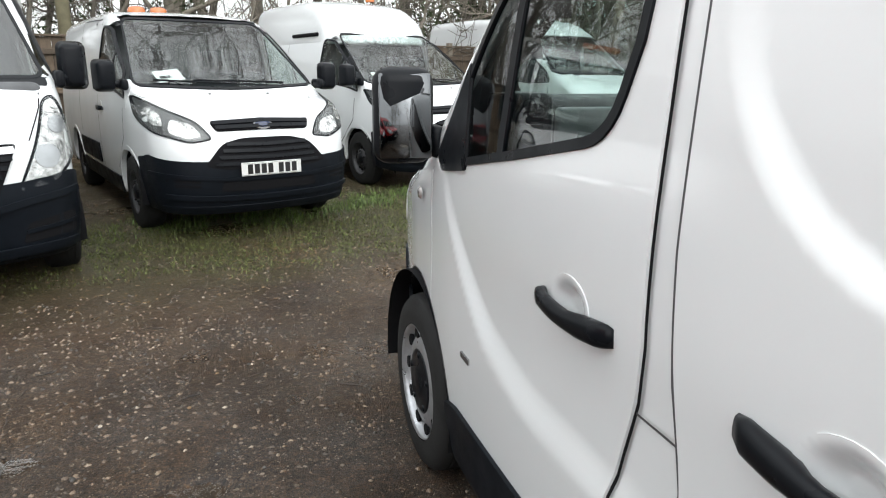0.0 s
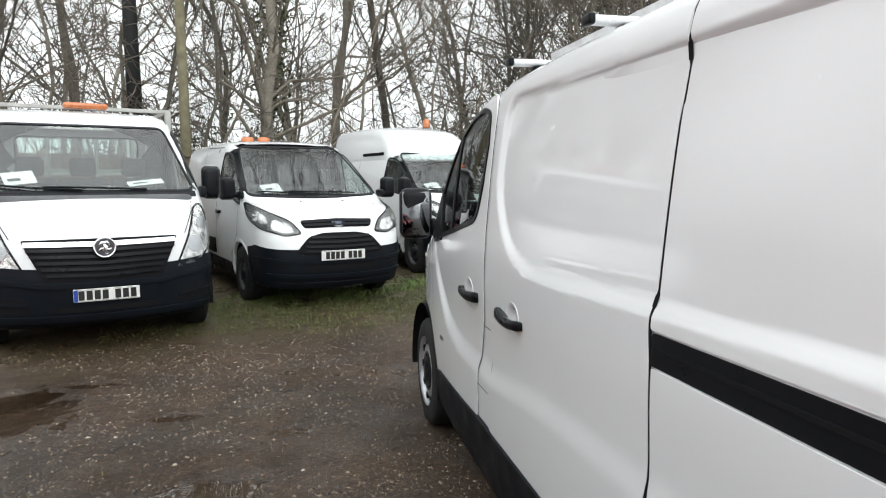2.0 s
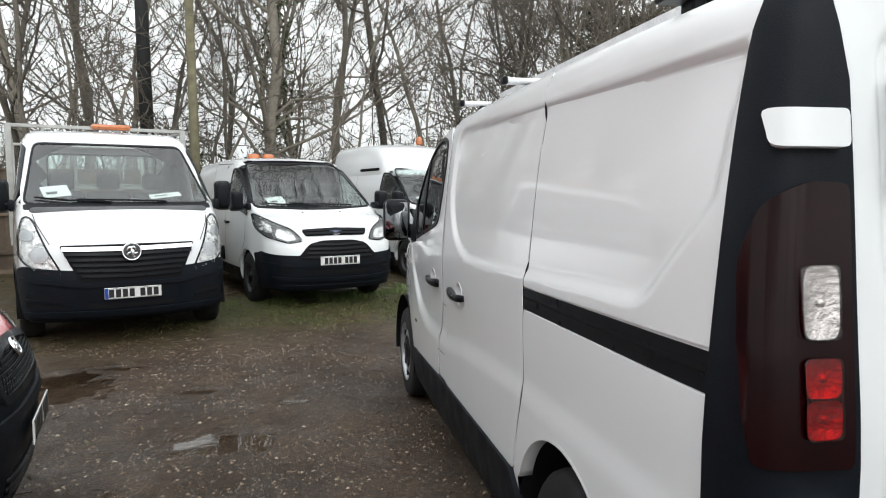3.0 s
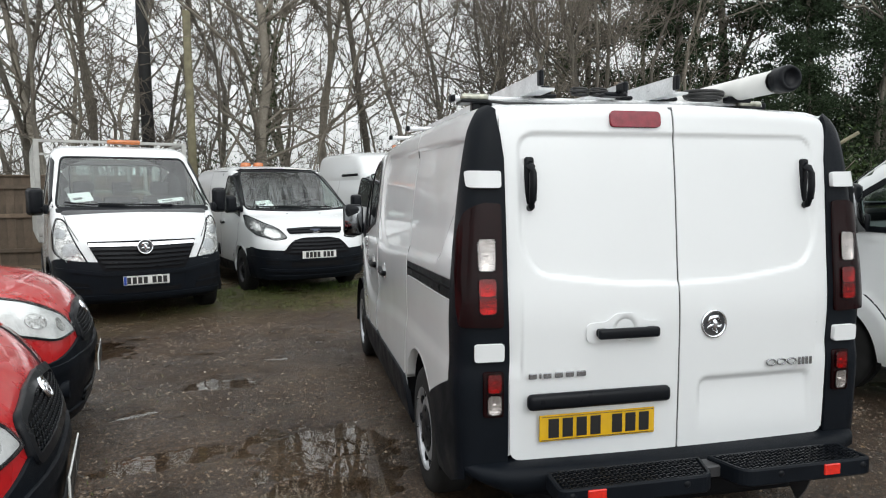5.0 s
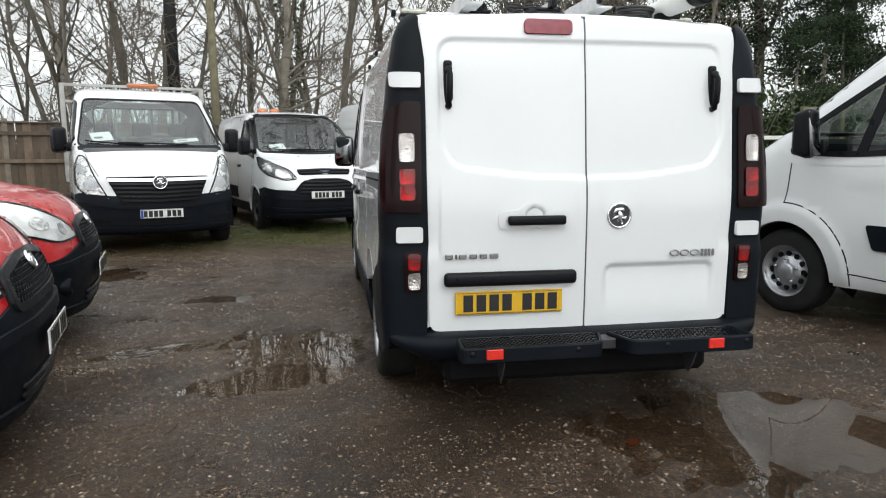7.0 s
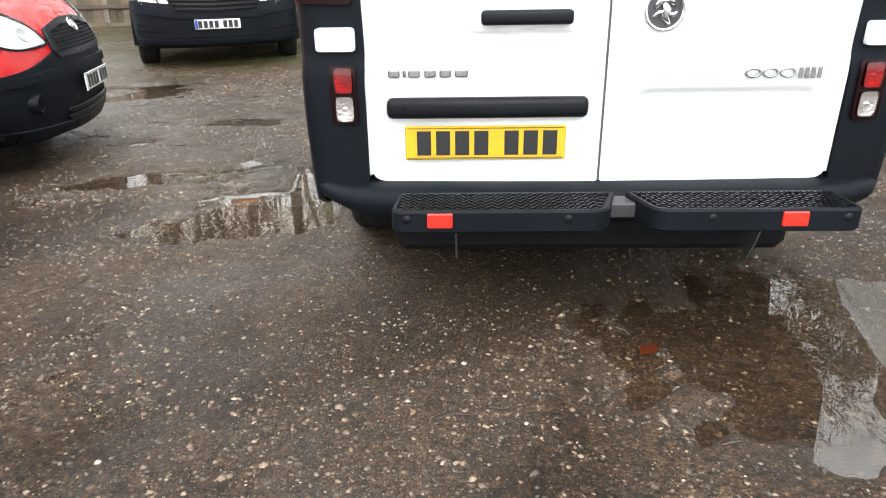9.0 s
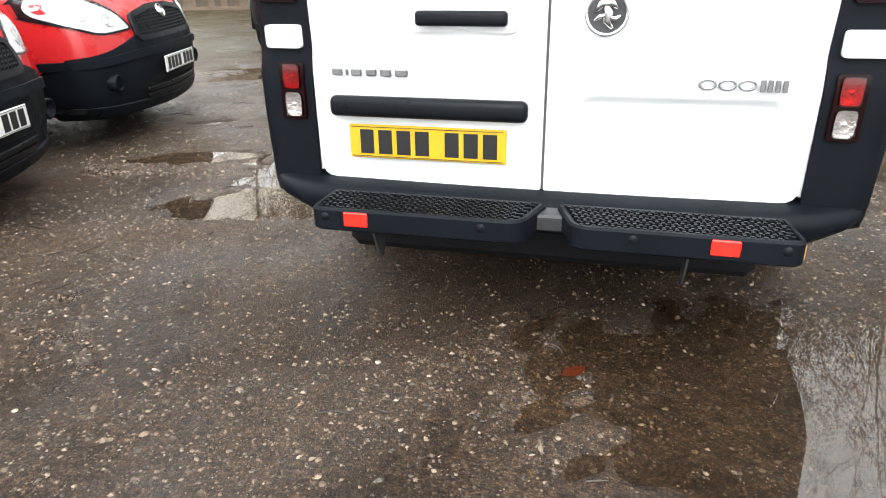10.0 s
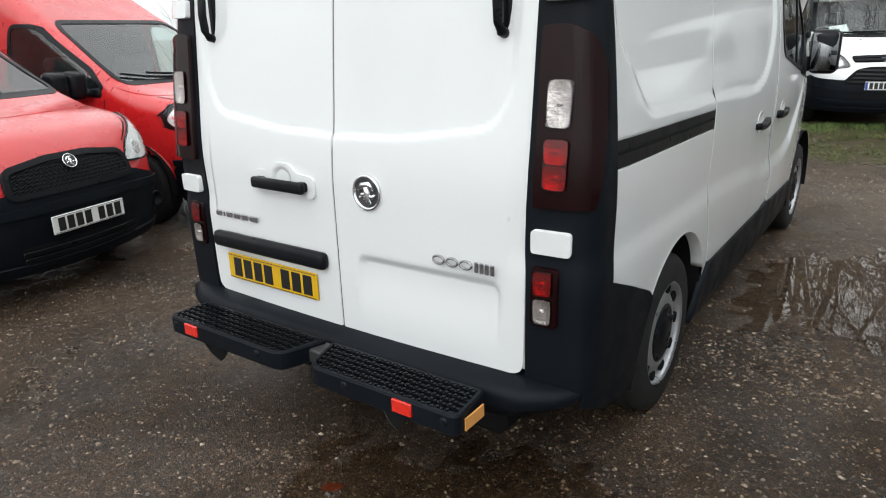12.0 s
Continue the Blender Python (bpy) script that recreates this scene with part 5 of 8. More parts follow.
def build_tipper(m):
    v = thing("tipper_truck", "white tipper truck with caged body and black bumper, parked", "truck", m)
    R = 1.6
    sc = rounded([(-0.90, 1.385, 0.08), (-0.77, 2.06, 0.08), (0.77, 2.06, 0.08), (0.90, 1.385, 0.08)], 0.08)
    rear = rounded([(-0.62, 1.45), (-0.62, 1.98), (0.62, 1.98), (0.62, 1.45)], 0.06)
    win = rounded([(-1.02, 1.42, 0.08), (-1.0, 2.04, 0.06), (-0.72, 2.02, 0.1), (-0.02, 1.50, 0.05), (0.03, 1.38, 0.03)], 0.05)
    hs = [inside2(shrink(sc, -0.04), "F"), inside2(shrink(rear, -0.04), "B"), inside2(shrink(win, -0.04), "L"), inside2(shrink(win, -0.04), "R"), under_hole(0.30), circle_hole(0, 0.34, 0.40)]
    hs[0].mid, hs[1].mid = -1.0, -1.4
    kw = dict(ny=50, na=110, cap=20, zs=0.8, ends=(0.6, 0.6), y0=-1.6, holes=hs)
    shell_part(TIP, "body", WHITE, v, "", inset=0.0, **kw)
    shell_part(TIP, "cab_lining", TRIM, v, "grey cab lining", inset=0.05, **kw)
    glaze(v, TIP, sc, "F", "windscreen", SCREEN, "windscreen with papers behind it", R, 0.008)
    glaze(v, TIP, rear, "B", "rear_window", GLASS, "rear cab window", 2.4)
    for s, w in ((-1, "L"), (1, "R")):
        glaze(v, TIP, win, w, "window", GLASS, "side window", R)
        hl = rounded([(s * 0.60, 0.70, 0.03), (s * 0.74, 0.98, 0.1), (s * 0.83, 1.24, 0.05), (s * 0.90, 1.27, 0.05), (s * 0.96, 1.08, 0.1), (s * 0.955, 0.86, 0.1), (s * 0.80, 0.74, 0.05)], 0.04)
        ring_panel("lamp_seal", TIP, shrink(hl, -0.010), shrink(hl, 0.006), "F", SATIN, v, "", off=0.008, deep=0.008, step=0.06, reach=R)
        h = panel("headlamp", TIP, hl, "F", TIPLAMP, v, "tall clear headlamp", off=0.004, step=0.05, reach=R)
        panel("lens", TIP, shrink(hl, -0.004), "F", LENS, h, "", off=0.016, deep=0.012, step=0.06, reach=R).visible_shadow = False
        for cx, cz, rr in ((0.79, 0.90, 0.075), (0.88, 1.09, 0.055)):
            q = [(s * cx + rr * math.cos(a), cz + rr * math.sin(a)) for a in np.linspace(0, 2 * math.pi, 18)[:-1]]
            panel("bulb_bowl", TIP, q, "F", STEEL, h, "", off=0.009, deep=0.004, step=0.05, reach=R)
        bs = rounded([(0.40, 0.28), (0.40, 0.75), (0.60, 0.80), (0.9, 0.72), (0.9, 0.28)], 0.04)
        panel("bumper_side", TIP, bs, w, BLACK, v, "black bumper end", off=0.018, deep=0.03, step=0.06, reach=R)
        door_mirror(v, s, 0.05, 1.47, 1.20, 1.0, 0.34, 0.19, 0.15)
        wheel(v, s * 0.98, 0.0, 0.345, 0.22, "steel", 0.215)
        wheel_well(v, s * 1.0, 0.0, 0.42, 0.4)
        strip("arch_lip", TIP, [q[:2] for q in arc(0, 0.34, 0.42, -10, 190, 20)], w, 0.05, BLACK, v, "", off=0.014, deep=0.03, reach=R)
        wheel(v, s * 0.98, -3.6, 0.345, 0.22, "steel", 0.215)
    bump = rounded([(-0.95, 0.26, 0.06), (-0.97, 0.72, 0.04), (-0.66, 0.70, 0.05), (-0.56, 0.68, 0.05), (0.56, 0.68, 0.05), (0.66, 0.70, 0.05), (0.97, 0.72, 0.04), (0.95, 0.26, 0.06)], 0.05)
    bp = panel("front_bumper", TIP, bump, "F", BLACK, v, "black plastic front bumper", off=0.016, deep=0.03, step=0.07, reach=R)
    strip("lower_slot", TIP, [(-0.40, 0.415), (-0.36, 0.395), (0.36, 0.395), (0.40, 0.415)], "F", 0.05, SEAM, bp, "", off=0.019, deep=0.01, reach=R)
    for s in (-1, 1):
        pod = rounded([(s * 0.57, 0.37), (s * 0.62, 0.50), (s * 0.90, 0.54), (s * 0.90, 0.40)], 0.03)
        panel("fog_recess", TIP, pod, "F", SEAM, bp, "dark fog-lamp recess", off=0.018, deep=0.006, step=0.06, reach=R)
        strip("recess_bar", TIP, [(s * 0.60, 0.445), (s * 0.90, 0.475)], "F", 0.022, BLACK, bp, "", off=0.030, deep=0.012, reach=R)
    strip("bumper_ridge", TIP, [(-0.93, 0.675), (-0.62, 0.632), (-0.46, 0.600), (0.46, 0.600), (0.62, 0.632), (0.93, 0.675)], "F", 0.04, BLACK, bp, "", off=0.034, deep=0.02, reach=R)
    strip("lower_ridge", TIP, [(-0.90, 0.335), (0, 0.32), (0.90, 0.335)], "F", 0.05, BLACK, bp, "", off=0.034, deep=0.02, reach=R)
    gr = rounded([(-0.62, 0.985), (-0.46, 0.64), (0.46, 0.64), (0.62, 0.985)], 0.03)
    grille(v, TIP, gr, [[(-0.58 + 0.035 * i, 0.90 - 0.052 * i), (0, 0.885 - 0.052 * i), (0.58 - 0.035 * i, 0.90 - 0.052 * i)] for i in range(5)], R)
    strip("grille_bar", TIP, [(-0.60, 0.950), (0, 0.938), (0.60, 0.950)], "F", 0.040, SILVER, v, "chrome bar over the grille", off=0.022, deep=0.02, step=0.08, reach=R)
    roundel(v, (0, 0.885, 0.92), (0, 1, 0.1), 0.09)
    bars_plate(v, (0, 0.892, 0.515), (0, 1, 0), False, blue=True)
    strip("bonnet_line", TIP, [(-0.70, 1.0), (-0.80, 1.20), (-0.84, 1.34)], "F", 0.008, SEAM, v, "", off=0.001, reach=R)
    strip("bonnet_line", TIP, [(0.70, 1.0), (0.80, 1.20), (0.84, 1.34)], "F", 0.008, SEAM, v, "", off=0.001, reach=R)
    panel("scuttle", TIP, rounded([(-0.90, 1.33), (-0.90, 1.385), (0.90, 1.385), (0.90, 1.33)], 0.02), "F", SATIN, v, "black scuttle panel", off=0.006, step=0.08, reach=R)
    wiper(v, TIP, [(-0.45, 1.392), (0.05, 1.410), (0.42, 1.418)], R)
    wiper(v, TIP, [(0.10, 1.390), (0.5, 1.408), (0.80, 1.440)], R)
    simple_cabin(v, TIP, sc, -1.5, seats=((0.5, -0.85), (0.0, -0.95), (-0.5, -0.85)), dash=(0.12, 1.36, 0.86), wheel_at=(0.47, -0.30, 1.30))
    dash_paper(v, 0.60, -0.06, 1.515, 0.26, 0.20, -34)
    dash_paper(v, -0.48, -0.02, 1.47, 0.34, 0.09, -28)
    # body and cage
    bed = boxes(((-1.05, -5.6, 0.85), (1.05, -1.75, 0.95)), ((-1.05, -5.6, 0.95), (-1.01, -1.75, 1.35)), ((1.01, -5.6, 0.95), (1.05, -1.75, 1.35)), ((-1.05, -1.80, 0.95), (1.05, -1.75, 1.35)), ((-0.4, -5.6, 0.55), (0.4, -1.5, 0.72)), bevel=0.01)
    part("tipper_bed", bed, GALV, v, "grey drop-sided bed", False)
    for s in (-1, 1):
        bm = bmesh.new()
        box(bm, (s * 1.02 - 0.035, -1.80, 0.95), (s * 1.02 + 0.035, -1.73, 2.36), None, 0.006)
        for i in range(5):
            box(bm, (s * 1.02 - 0.025, -1.80 - 0.95 * i - 0.025, 1.3), (s * 1.02 + 0.025, -1.80 - 0.95 * i + 0.025, 2.36))
        for z in (1.55, 2.34):
            box(bm, (s * 1.02 - 0.02, -5.6, z - 0.02), (s * 1.02 + 0.02, -1.75, z + 0.02))
        part("cage_side", bm, GALV, v, "pale steel cage side", False)
    for z in (2.34, 1.6):
        for y in (-1.775, -5.6):
            part("cage_rail", boxes(((-1.02, y - 0.025, z - 0.022), (1.02, y + 0.025, z + 0.022)), bevel=0.004), GALV, v, "pale steel cage rail", False)
    for x in (-0.6, -0.2, 0.3, 0.65):
        part("cage_upright", boxes(((x - 0.02, -1.79, 1.3), (x + 0.02, -1.76, 2.34)), bevel=0.004), GALV, v, "", False)
    part("beacon_bar", boxes(((-0.28, -1.22, 2.27), (0.16, -1.04, 2.335)), bevel=0.03, seg=3), AMBER, v, "amber light bar on the cab roof")
    part("underside", boxes(((-0.85, -1.5, 0.32), (0.85, 0.4, 0.36)), bevel=0), SEAM, v, "", False)
    return v


CUS = Skin(
    top=[(-4.4, 1.93), (-3.6, 1.985), (-2.2, 1.995), (-1.35, 1.975), (-1.05, 1.925), (-0.80, 1.80), (-0.2, 1.45), (0.12, 1.27), (0.24, 1.215), (0.5, 1.145), (0.72, 1.06), (0.88, 0.95), (1.1, 0.7)],
    hw=[(0.15, 0.90), (0.35, 0.965), (0.7, 0.99), (1.0, 0.985), (1.25, 0.96), (1.5, 0.92), (1.75, 0.865), (2.0, 0.80)],
    nose=[(0.2, 0.90), (0.32, 0.97), (0.55, 1.0), (0.75, 0.985), (0.95, 0.93), (1.1, 0.86), (1.4, 0.65)], tail=[(0.2, -3.95), (2.0, -3.85)],
    floor=0.22, length=4.95, crown=0.045, k=0.17, kside=0.13, bow=0.27, tbow=0.02, taper=[(-4, 0), (-1.0, 0.0), (0, 0.015), (0.5, 0.06), (1.0, 0.15)])


def build_custom(m, label, high=False, blue=False):
    v = thing("panel_van", label, "van", m)
    R = 1.7
    sc = rounded([(-0.88, 1.255, 0.08), (-0.715, 1.875, 0.09), (0.715, 1.875, 0.09), (0.88, 1.255, 0.08), (0, 1.215, 0.4)], 0.08)
    win = rounded([(-1.15, 1.27, 0.06), (-1.10, 1.80, 0.08), (-0.86, 1.78, 0.1), (-0.15, 1.36, 0.04), (0.02, 1.15, 0.03), (-0.28, 1.20, 0.1)], 0.05)
    hs = [inside2(shrink(sc, -0.04), "F"), inside2(shrink(win, -0.04), "L"), inside2(shrink(win, -0.04), "R"), under_hole(0.27), circle_hole(0, 0.33, 0.385), circle_hole(-2.93, 0.33, 0.385)]
    hs[0].mid = -1.1
    kw = dict(ny=70, na=120, cap=20, zs=0.75, ends=(0.6, 0.6), y0=-3.95)
    shell_part(CUS, "body", WHITE, v, "", holes=hs, **kw)
    shell_part(CUS, "cab_lining", TRIM, v, "dark cab lining", inset=0.05, holes=hs + [lambda x, y, z: y < -1.5], **kw)
    part("bulkhead", boxes(((-0.85, -1.52, 0.4), (0.85, -1.47, 1.86)), bevel=0.02), TRIM, v, "", False)
    glaze(v, CUS, sc, "F", "windscreen", SCREEN, "raked windscreen reflecting bare branches", R, 0.006)
    strip("shut_line", CUS, [(-0.62, 1.10), (-0.80, 1.24)], "F", 0.008, SEAM, v, "", off=0.001, reach=R)
    for s, w in ((-1, "L"), (1, "R")):
        glaze(v, CUS, win, w, "window", GLASS, "side window", R, 0.008)
        strip("window_bar", CUS, [(-0.42, 1.20), (-0.50, 1.56)], w, 0.03, SATIN, v, "", off=0.009, deep=0.01, reach=R)
        hl = rounded([(s * 0.47, 0.845, 0.03), (s * 0.56, 0.975, 0.08), (s * 0.80, 1.08, 0.1), (s * 0.925, 1.18, 0.03), (s * 0.945, 1.02, 0.06), (s * 0.90, 0.90, 0.06), (s * 0.65, 0.82, 0.05)], 0.03)
        ring_panel("lamp_seal", CUS, shrink(hl, -0.008), shrink(hl, 0.006), "F", SATIN, v, "", off=0.008, deep=0.008, step=0.06, reach=R)
        h = panel("headlamp", CUS, hl, "F", HEADLAMP, v, "swept-back headlamp with dark bezel", off=0.004, step=0.05, reach=R)
        q = rounded([(s * 0.54, 0.865), (s * 0.60, 0.955), (s * 0.76, 1.00), (s * 0.80, 0.90), (s * 0.66, 0.845)], 0.04)
        panel("bowl", CUS, q, "F", TIPLAMP, h, "silver lamp bowl", off=0.008, deep=0.004, step=0.05, reach=R)
        q = rounded([(s * 0.82, 0.94), (s * 0.82, 1.04), (s * 0.90, 1.10), (s * 0.90, 0.96)], 0.03)
        panel("bowl", CUS, q, "F", TIPLAMP, h, "silver lamp bowl", off=0.008, deep=0.004, step=0.05, reach=R)
        panel("lens", CUS, shrink(hl, -0.003), "F", LENS, h, "", off=0.016, deep=0.012, step=0.06, reach=R).visible_shadow = False
        bs = rounded([(0.405, 0.26), (0.38, 0.66), (0.55, 0.72), (1.0, 0.66), (1.0, 0.26)], 0.04)
        panel("bumper_side", CUS, bs, w, BLACK, v, "black bumper end", off=0.016, deep=0.03, step=0.05, reach=R)
        door_mirror(v, s, 0.02, 1.34, 1.20, 0.96, 0.27, 0.20, 0.16)
        wheel(v, s * 0.955, 0.0, 0.335, 0.215, "black", 0.205)
        wheel(v, s * 0.955, -2.93, 0.335, 0.215, "black", 0.205)
        for y in (0, -2.93):
            wheel_well(v, s * 0.97, y, 0.40, 0.36)
            strip("arch_lip", CUS, [q[:2] for q in arc(y, 0.33, 0.40, -8, 188, 22)], w, 0.03, WHITE, v, "", off=0.006, deep=0.05, reach=R)
        panel("sill_cladding", CUS, rounded([(-0.44, 0.26), (-0.44, 0.42), (-2.5, 0.42), (-2.5, 0.26)], 0.02), w, BLACK, v, "black sill", off=0.012, deep=0.02, step=0.1, reach=R)
        panel("rubbing_strip", CUS, rounded([(-1.30, 0.46), (-1.30, 0.66), (-2.45, 0.66), (-2.45, 0.46)], 0.02), w, BLACK, v, "black side moulding", off=0.012, deep=0.02, step=0.1, reach=R)
        for line in ([(-0.05, 1.10), (-0.10, 0.8), (-0.44, 0.5)], [(-1.18, 1.85), (-1.22, 1.2), (-1.20, 0.45)], [(-2.35, 1.88), (-2.38, 1.1), (-2.36, 0.7)], [(-1.25, 1.87), (-2.35, 1.90)]):
            strip("shut_line", CUS, line, w, 0.010, SEAM, v, "", off=0.001, reach=R)
        pull_handle(v, CUS, -1.05, 1.03, s, 1, 0.22)
    bump = rounded([(-0.93, 0.27, 0.06), (-0.95, 0.70, 0.03), (-0.66, 0.65, 0.05), (-0.42, 0.60, 0.1), (0.42, 0.60, 0.1), (0.66, 0.65, 0.05), (0.95, 0.70, 0.03), (0.93, 0.27, 0.06)], 0.05)
    bp = panel("front_bumper", CUS, bump, "F", BLACK, v, "black plastic front bumper", off=0.014, deep=0.03, step=0.06, reach=R)
    for s in (-1, 1):
        for i in range(3):
            strip("slot", CUS, [(s * 0.60, 0.47 + 0.035 * i), (s * 0.84, 0.485 + 0.04 * i)], "F", 0.022, SEAM, bp, "", off=0.0165, deep=0.01, reach=R)
    strip("lip", CUS, [(-0.84, 0.395), (-0.5, 0.372), (0, 0.365), (0.5, 0.372), (0.84, 0.395)], "F", 0.04, BLACK, bp, "", off=0.036, deep=0.024, reach=R)
    strip("under_lip", CUS, [(-0.86, 0.285), (-0.5, 0.272), (0, 0.268), (0.5, 0.272), (0.86, 0.285)], "F", 0.06, BLACK, bp, "", off=0.020, deep=0.05, reach=R)
    strip("bumper_ridge", CUS, [(-0.92, 0.575), (-0.66, 0.545), (-0.40, 0.525), (0.40, 0.525), (0.66, 0.545), (0.92, 0.575)], "F", 0.03, BLACK, bp, "", off=0.028, deep=0.016, reach=R)
    low_in = rounded([(-0.44, 0.42), (-0.42, 0.50), (0.42, 0.50), (0.44, 0.42)], 0.02)
    panel("lower_intake", CUS, low_in, "F", SEAM, bp, "dark lower intake", off=0.0165, deep=0.004, step=0.08, reach=R)
    low = rounded([(-0.56, 0.63, 0.05), (-0.40, 0.80, 0.06), (-0.22, 0.84, 0.06), (0.22, 0.84, 0.06), (0.40, 0.80, 0.06), (0.56, 0.63, 0.05), (0.40, 0.60, 0.05), (-0.40, 0.60, 0.05)], 0.05)
    grille(v, CUS, low, [[(-0.47 + 0.035 * i, 0.645 + 0.05 * i), (0, 0.635 + 0.05 * i), (0.47 - 0.035 * i, 0.645 + 0.05 * i)] for i in range(4)], R)
    up = rounded([(-0.42, 0.90), (-0.46, 0.975), (0, 0.99), (0.46, 0.975), (0.42, 0.90), (0, 0.905)], 0.03)
    grille(v, CUS, up, [[(-0.44, 0.955), (0, 0.965), (0.44, 0.955)], [(-0.42, 0.92), (0, 0.925), (0.42, 0.92)]], R, "upper_grille")
    p, n, _ = lay(CUS, [(0, 0.935)], "F", R)
    t = Matrix.Translation(Vector(p[0]) + Vector(n[0]) * 0.016) @ Vector(n[0]).to_track_quat("Z", "Y").to_matrix().to_4x4()
    for nm, r, mt, z in (("emblem", 1.1, SILVER, 0.0), ("emblem_field", 0.94, NAVY, 0.004)):
        bm = bmesh.new()
        lathe(bm, [(-0.01, 0.085 * r), (0.010 + z, 0.08 * r), (0.014 + z, 0)], "z", 28)
        for q in bm.verts:
            q.co.y *= 0.45
        bmesh.ops.transform(bm, matrix=t, verts=bm.verts[:])
        part(nm, bm, mt, v, "oval emblem")
    bars_plate(v, (0, 1.035, 0.598), (0, 1, 0), False, blue=blue, w=0.555)
    wiper(v, CUS, [(-0.55, 1.26), (0.0, 1.275), (0.35, 1.28)], R)
    wiper(v, CUS, [(-0.05, 1.25), (0.4, 1.27), (0.70, 1.285)], R)
    for x in (-0.28, 0.28):
        p, n, _ = lay(CUS, [(x, 1.18)], "F", R)
        part("washer_jet", boxes((p[0] - 0.012, p[0] + 0.012), bevel=0.004), SATIN, v, "", False)
    simple_cabin(v, CUS, sc, -1.4, seats=((0.45, -0.85), (-0.2, -0.9), (-0.6, -0.9)), dash=(0.05, 1.18, 0.82), wheel_at=(0.42, -0.38, 1.12))
    dash_paper(v, 0.50, -0.16, 1.335, 0.26, 0.17, -33)
    part("underside", boxes(((-0.85, -3.7, 0.28), (0.85, 0.7, 0.31)), bevel=0), SEAM, v, "", False)
    if high:
        HR = Skin(top=[(-4.2, 2.36), (-3.5, 2.40), (-2.0, 2.38), (-1.55, 2.31), (-1.2, 2.14), (-0.95, 1.955), (-0.75, 1.82)], hw=[(1.6, 0.885), (1.8, 0.86), (1.95, 0.845), (2.2, 0.80), (2.45, 0.74)],
                  nose=[(1.7, -0.80), (2.5, -1.0)], tail=[(1.7, -3.9), (2.4, -3.85)], floor=1.74, length=3.05, crown=0.06, k=0.2, kside=0.16, bow=0.30, tbow=0.02)
        shell_part(HR, "high_roof", WHITE, v, "white raised roof", ny=40, na=80, cap=14, zs=2.05, ends=(0.5, 0.6), y0=-3.9)
        for x in (-0.885, 0.80):
            part("roof_joint", boxes(((x, -2.2, 1.85), (x + 0.085, -1.3, 1.90)), bevel=0.015), SEAM, v, "dark joint under the raised roof", False)
        bm = bmesh.new()
        lathe(bm, [(2.38, 0.07), (2.42, 0.07), (2.50, 0.062), (2.53, 0.03), (2.53, 0)], "z", 20, (-0.25, -1.75, 0))
        part("beacon", bm, AMBER, v, "amber beacon")
    else:
        for x in (0.37, 0.13):
            bm = bmesh.new()
            lathe(bm, [(1.965, 0.10), (2.0, 0.10), (2.04, 0.09), (2.055, 0.05), (2.055, 0)], "z", 20, (x, -1.75, 0))
            part("beacon", bm, AMBER, v, "low amber roof beacon")
    return v


BOX = Skin(
    top=[(-5.0, 2.50), (-3.0, 2.53), (-1.9, 2.50), (-1.4, 2.46), (-1.1, 2.35), (-0.75, 2.14), (-0.1, 1.66), (0.12, 1.50), (0.28, 1.40), (0.42, 1.325), (0.65, 1.20), (0.87, 1.03), (1.1, 0.78)],
    hw=[(0.2, 0.95), (0.4, 1.0), (0.8, 1.025), (1.15, 1.02), (1.4, 0.99), (1.8, 0.94), (2.2, 0.88), (2.6, 0.80)],
    nose=[(0.2, 0.85), (0.4, 0.94), (0.7, 0.945), (1.0, 0.88), (1.3, 0.7)], tail=[(0.2, -4.4), (2.5, -4.3)], floor=0.25, length=5.35, crown=0.04,
    k=0.16, kside=0.13, bow=0.28, tbow=0.02, taper=[(-4, 0), (-0.8, 0.0), (0, 0.02), (0.5, 0.07), (1.0, 0.16)],
    press=lambda x, y, z: np.where(np.abs(x) > 0.7, -0.022 * smooth01((0.60 - np.sqrt(y ** 2 + (z - 0.34) ** 2)) / 0.10) * smooth01((z - 0.2) / 0.3) + 0.010 * smooth01((1.10 - z) / 0.10) * smooth01((-0.4 - y) / 0.3), 0.0))


